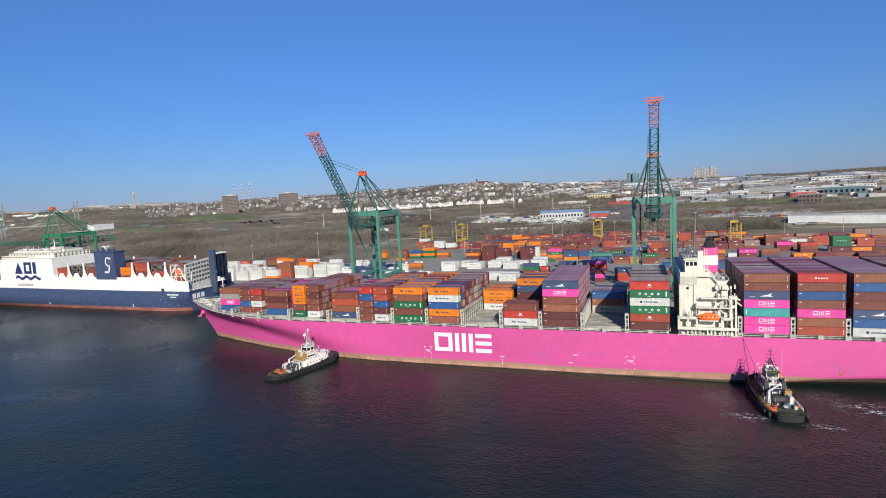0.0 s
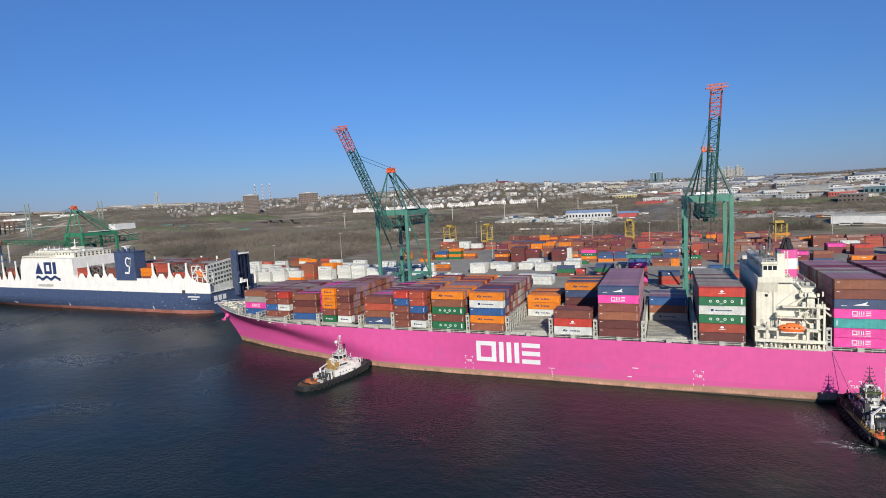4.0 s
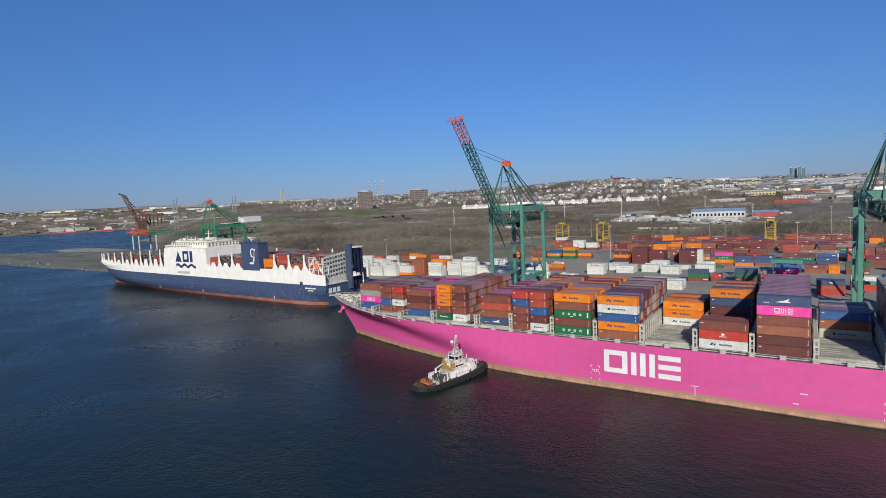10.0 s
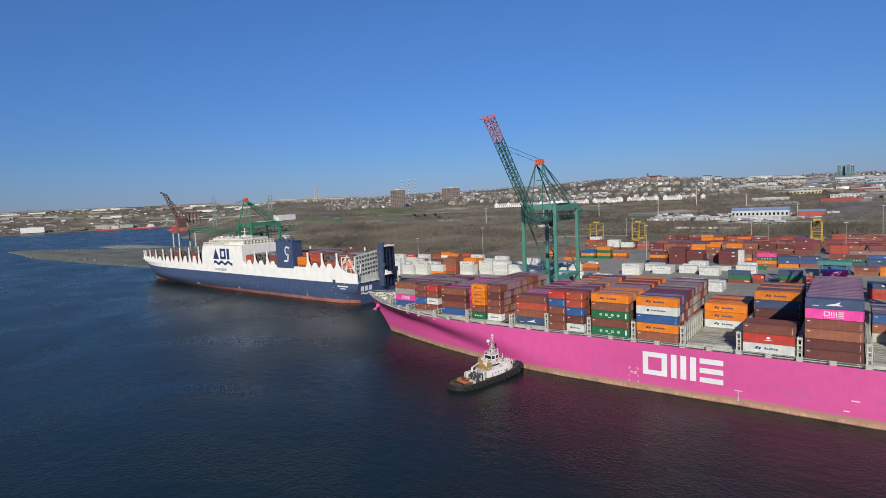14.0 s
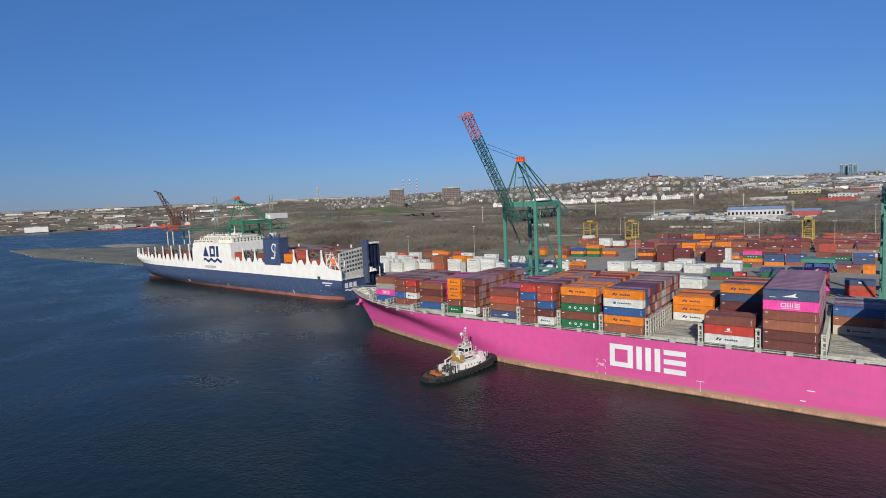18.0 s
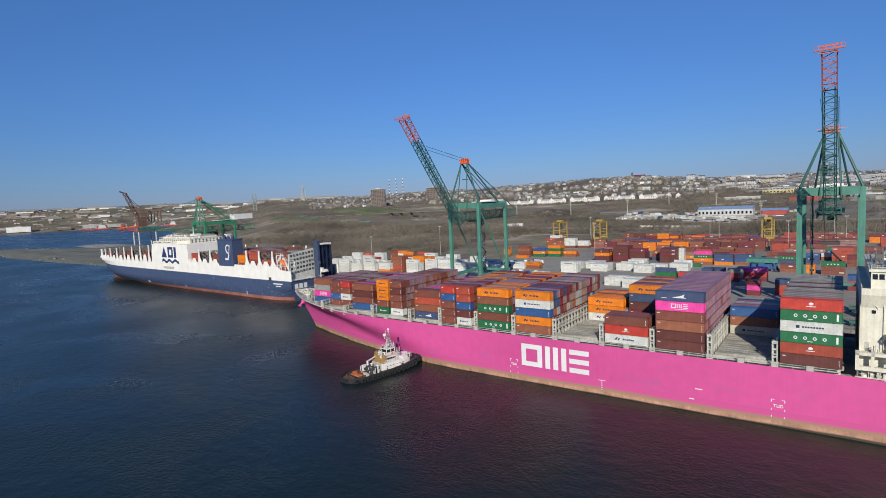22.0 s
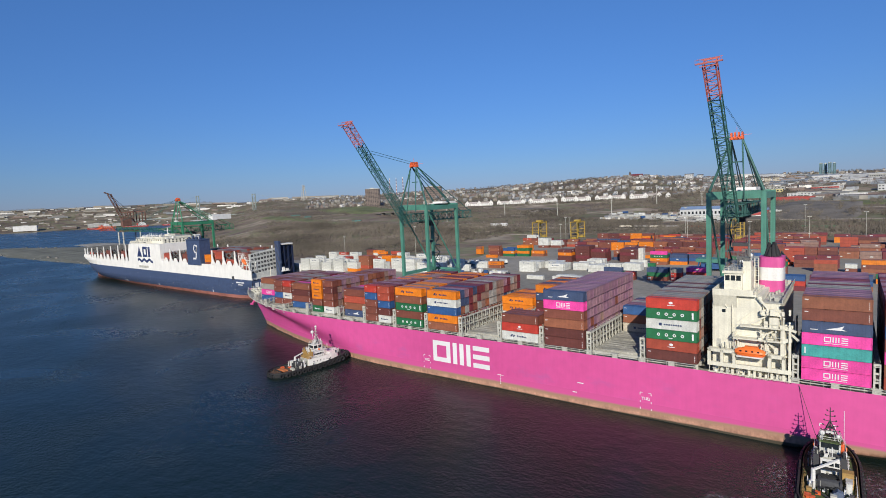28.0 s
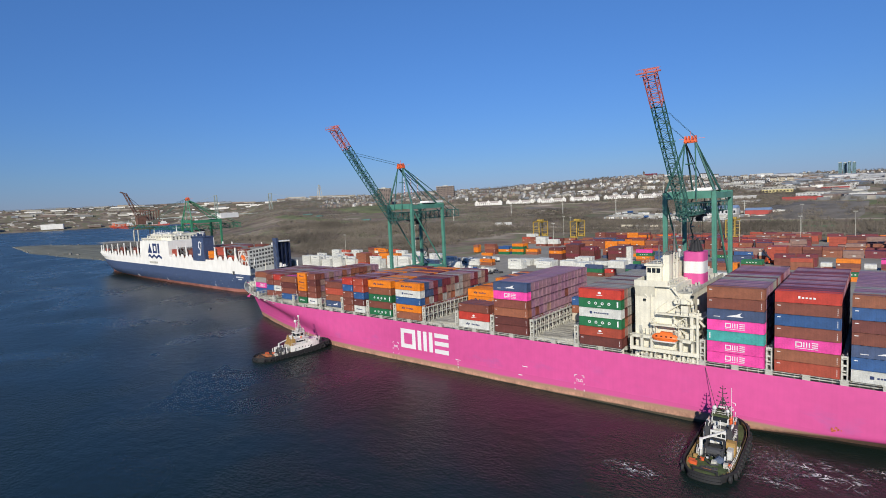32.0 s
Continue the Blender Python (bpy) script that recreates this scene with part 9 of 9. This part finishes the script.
# far quay sheds and red hulled ships
for az, w, h, k in ((74.6, 95, 24, "white"), (79, 36, 36, "concrete"), (69.5, 80, 18, "concrete"), (67.8, 60, 14, "concrete"), (71.5, 60, 10, "brickdark")):
    x, y = at_az(az, 3370)
    building(x, y, w, 60, h, k, "large shed on the far shore of the basin", turn=70, lift=2)
for az, L in ((69.2, 115), (66.4, 120), (63.4, 90)):
    x, y = at_az(az, 3180)
    sv = thing("supply_ship", "red hulled supply ship moored at the far shore", "ship", "red supply ships", at=pose(x, y, 0, 0, 0, az + 12))
    part("hull", Mesh().prism([(-L / 2, 7), (L / 2, 9), (L / 2 - 6, -1), (-L / 2 + 3, -1)], "y", -8, 8), M["redwall"], sv)
    part("house", Mesh().box(L * 0.1, L * 0.38, -7, 7, 8, 17).box(L * 0.16, L * 0.34, -6, 6, 17, 23), M["white"], sv)
    part("mast", Mesh().beam((L * 0.22, 0, 23), (L * 0.22, 0, 36), 1.0).beam((L * 0.22, -3, 31), (L * 0.22, 3, 31), 0.6), M["white"], sv)
    part("funnel", Mesh().box(L * 0.04, L * 0.09, -3, 3, 8, 20), M["redwall"], sv)
    part("deck_crane", Mesh().beam((-L * 0.2, 0, 8), (-L * 0.2, 0, 20), 1.6).beam((-L * 0.2, 0, 20), (-L * 0.38, 0, 26), 1.0), M["white"], sv)
    part("bulwark_stripe", Mesh().box(-L * 0.42, L * 0.44, -8.1, -8.0, 6.2, 7.4), M["white"], sv)


# ---- wakes of the pushing tug ----
def foam_material(name, scale, width, strength):
    """Thin broken white strands, for froth and for painted glints, that thin out towards the patch's edge; clear water
    shows between.
    """
    m = bpy.data.materials.new(name)
    m.use_nodes = True
    n, k = m.node_tree.nodes, m.node_tree.links
    b = n["Principled BSDF"]
    b.inputs["Base Color"].default_value, b.inputs["Roughness"].default_value = (0.7, 0.72, 0.72, 1), 0.8
    tc, t, g = n.new("ShaderNodeTexCoord"), n.new("ShaderNodeTexNoise"), n.new("ShaderNodeTexGradient")
    t.inputs["Scale"].default_value, t.inputs["Detail"].default_value, t.inputs["Distortion"].default_value = scale, 5, 1.8
    g.gradient_type = "SPHERICAL"
    k.new(tc.outputs["Object"], t.inputs["Vector"])
    k.new(tc.outputs["Object"], g.inputs["Vector"])

    def op(kind, a, c):
        o = n.new("ShaderNodeMath")
        o.operation, o.use_clamp = kind, kind == "MULTIPLY"
        for i, v in enumerate((a, c)):
            if isinstance(v, float):
                o.inputs[i].default_value = v
            else:
                k.new(v, o.inputs[i])
        return o.outputs[0]
    ridge_d = op("ABSOLUTE", op("SUBTRACT", t.outputs["Fac"], 0.5), 0.0)
    strand = op("MULTIPLY", op("SUBTRACT", width, ridge_d), 1.0 / width)
    # the strands lie in clots, with clear water between them
    cl, mr = n.new("ShaderNodeTexNoise"), n.new("ShaderNodeMapRange")
    cl.inputs["Scale"].default_value, cl.inputs["Detail"].default_value = scale * 0.8, 4
    mr.inputs[1].default_value, mr.inputs[2].default_value = 0.47, 0.62
    k.new(tc.outputs["Object"], cl.inputs["Vector"])
    k.new(cl.outputs["Fac"], mr.inputs[0])
    body = op("MULTIPLY", op("MULTIPLY", strand, mr.outputs[0]), g.outputs["Fac"])
    k.new(op("MULTIPLY", body, strength), b.inputs["Alpha"])
    return m


M["foam"] = foam_material("white_water_foam", 3.2, 0.05, 1.9)
# white strands painted where the ripples glint: the glint is put into colour
M["wash"] = foam_material("painted_ripple_glints", 11.0, 0.06, 0.6)
disc = Mesh()
disc.face([(math.cos(2 * math.pi * i / 40), math.sin(2 * math.pi * i / 40), 0) for i in range(40)])
WAKES = []
for start, end, rx, ry, key in (((43, -49.6), (39.5, -53.6), 7, 4.2, "foam"), ((60.5, -52.5), (64, -43.5), 6, 3, "foam"), ((75, -38), (71, -35), 10, 8, "foam"), ((86, -31), (82, -29), 5, 4, "foam"),
                                ((65.5, -32), (62, -34), 8, 9, "wash"), ((37.5, -37), (47, -38), 6.5, 11, "wash")):
    wk = tagged(new("wake_foam", disc.data("wake_foam", [M[key]])), "thin white foam churned up by the pushing tug" if key == "foam" else "white painted glints on the rippled wash beside the pushing tug", "foam", kind="stuff")
    wk.scale = (rx, ry, 1)
    WAKES.append((wk, start, end, 0.05 + 0.01 * len(WAKES)))


# ---- what moves ----
def tug_rows(near, stern_x, bow_x, sunk=0.65):
    """The tugs keep their bows against the ship's side as it drifts."""
    rows = []
    for i, (t, dx, dy, a) in enumerate(SHIP_ROWS):
        sx, bx2 = np.interp(t, [0, 32], stern_x), np.interp(t, [0, 32], bow_x)
        yaw = math.degrees(math.atan2(-(bx2 - sx), 33.0))
        local = pose((sx + bx2) / 2, near + 0.08 * math.sin(t * 1.7), -sunk + 0.05 * math.sin(t * 2.1), 0.4 * math.sin(t), 0.5 * math.sin(t * 0.8 + 1), yaw)
        rows.append((t, ship_pose(dx, dy, a) @ local))
    return rows


def motions():
    walk(ship, [(t, ship_pose(dx, dy, a)) for t, dx, dy, a in SHIP_ROWS])
    for ob, spot in CARGO:
        walk(ob, [(t, ship_pose(dx, dy, a) @ spot) for t, dx, dy, a in SHIP_ROWS])
    for ob, start, end, z in WAKES:
        walk(ob, [(t, ship_pose(dx, dy, a) @ pose(start[0] + (end[0] - start[0]) * t / 32, start[1] + (end[1] - start[1]) * t / 32, z)) for t, dx, dy, a in SHIP_ROWS])
    walk(tug_l, tug_rows(-36.4, (-112.5, -106.8), (-102.3, -102.2), 0.95))
    walk(tug_r, tug_rows(-36.4, (53.2, 52.7), (50.2, 52.2)))


motions()
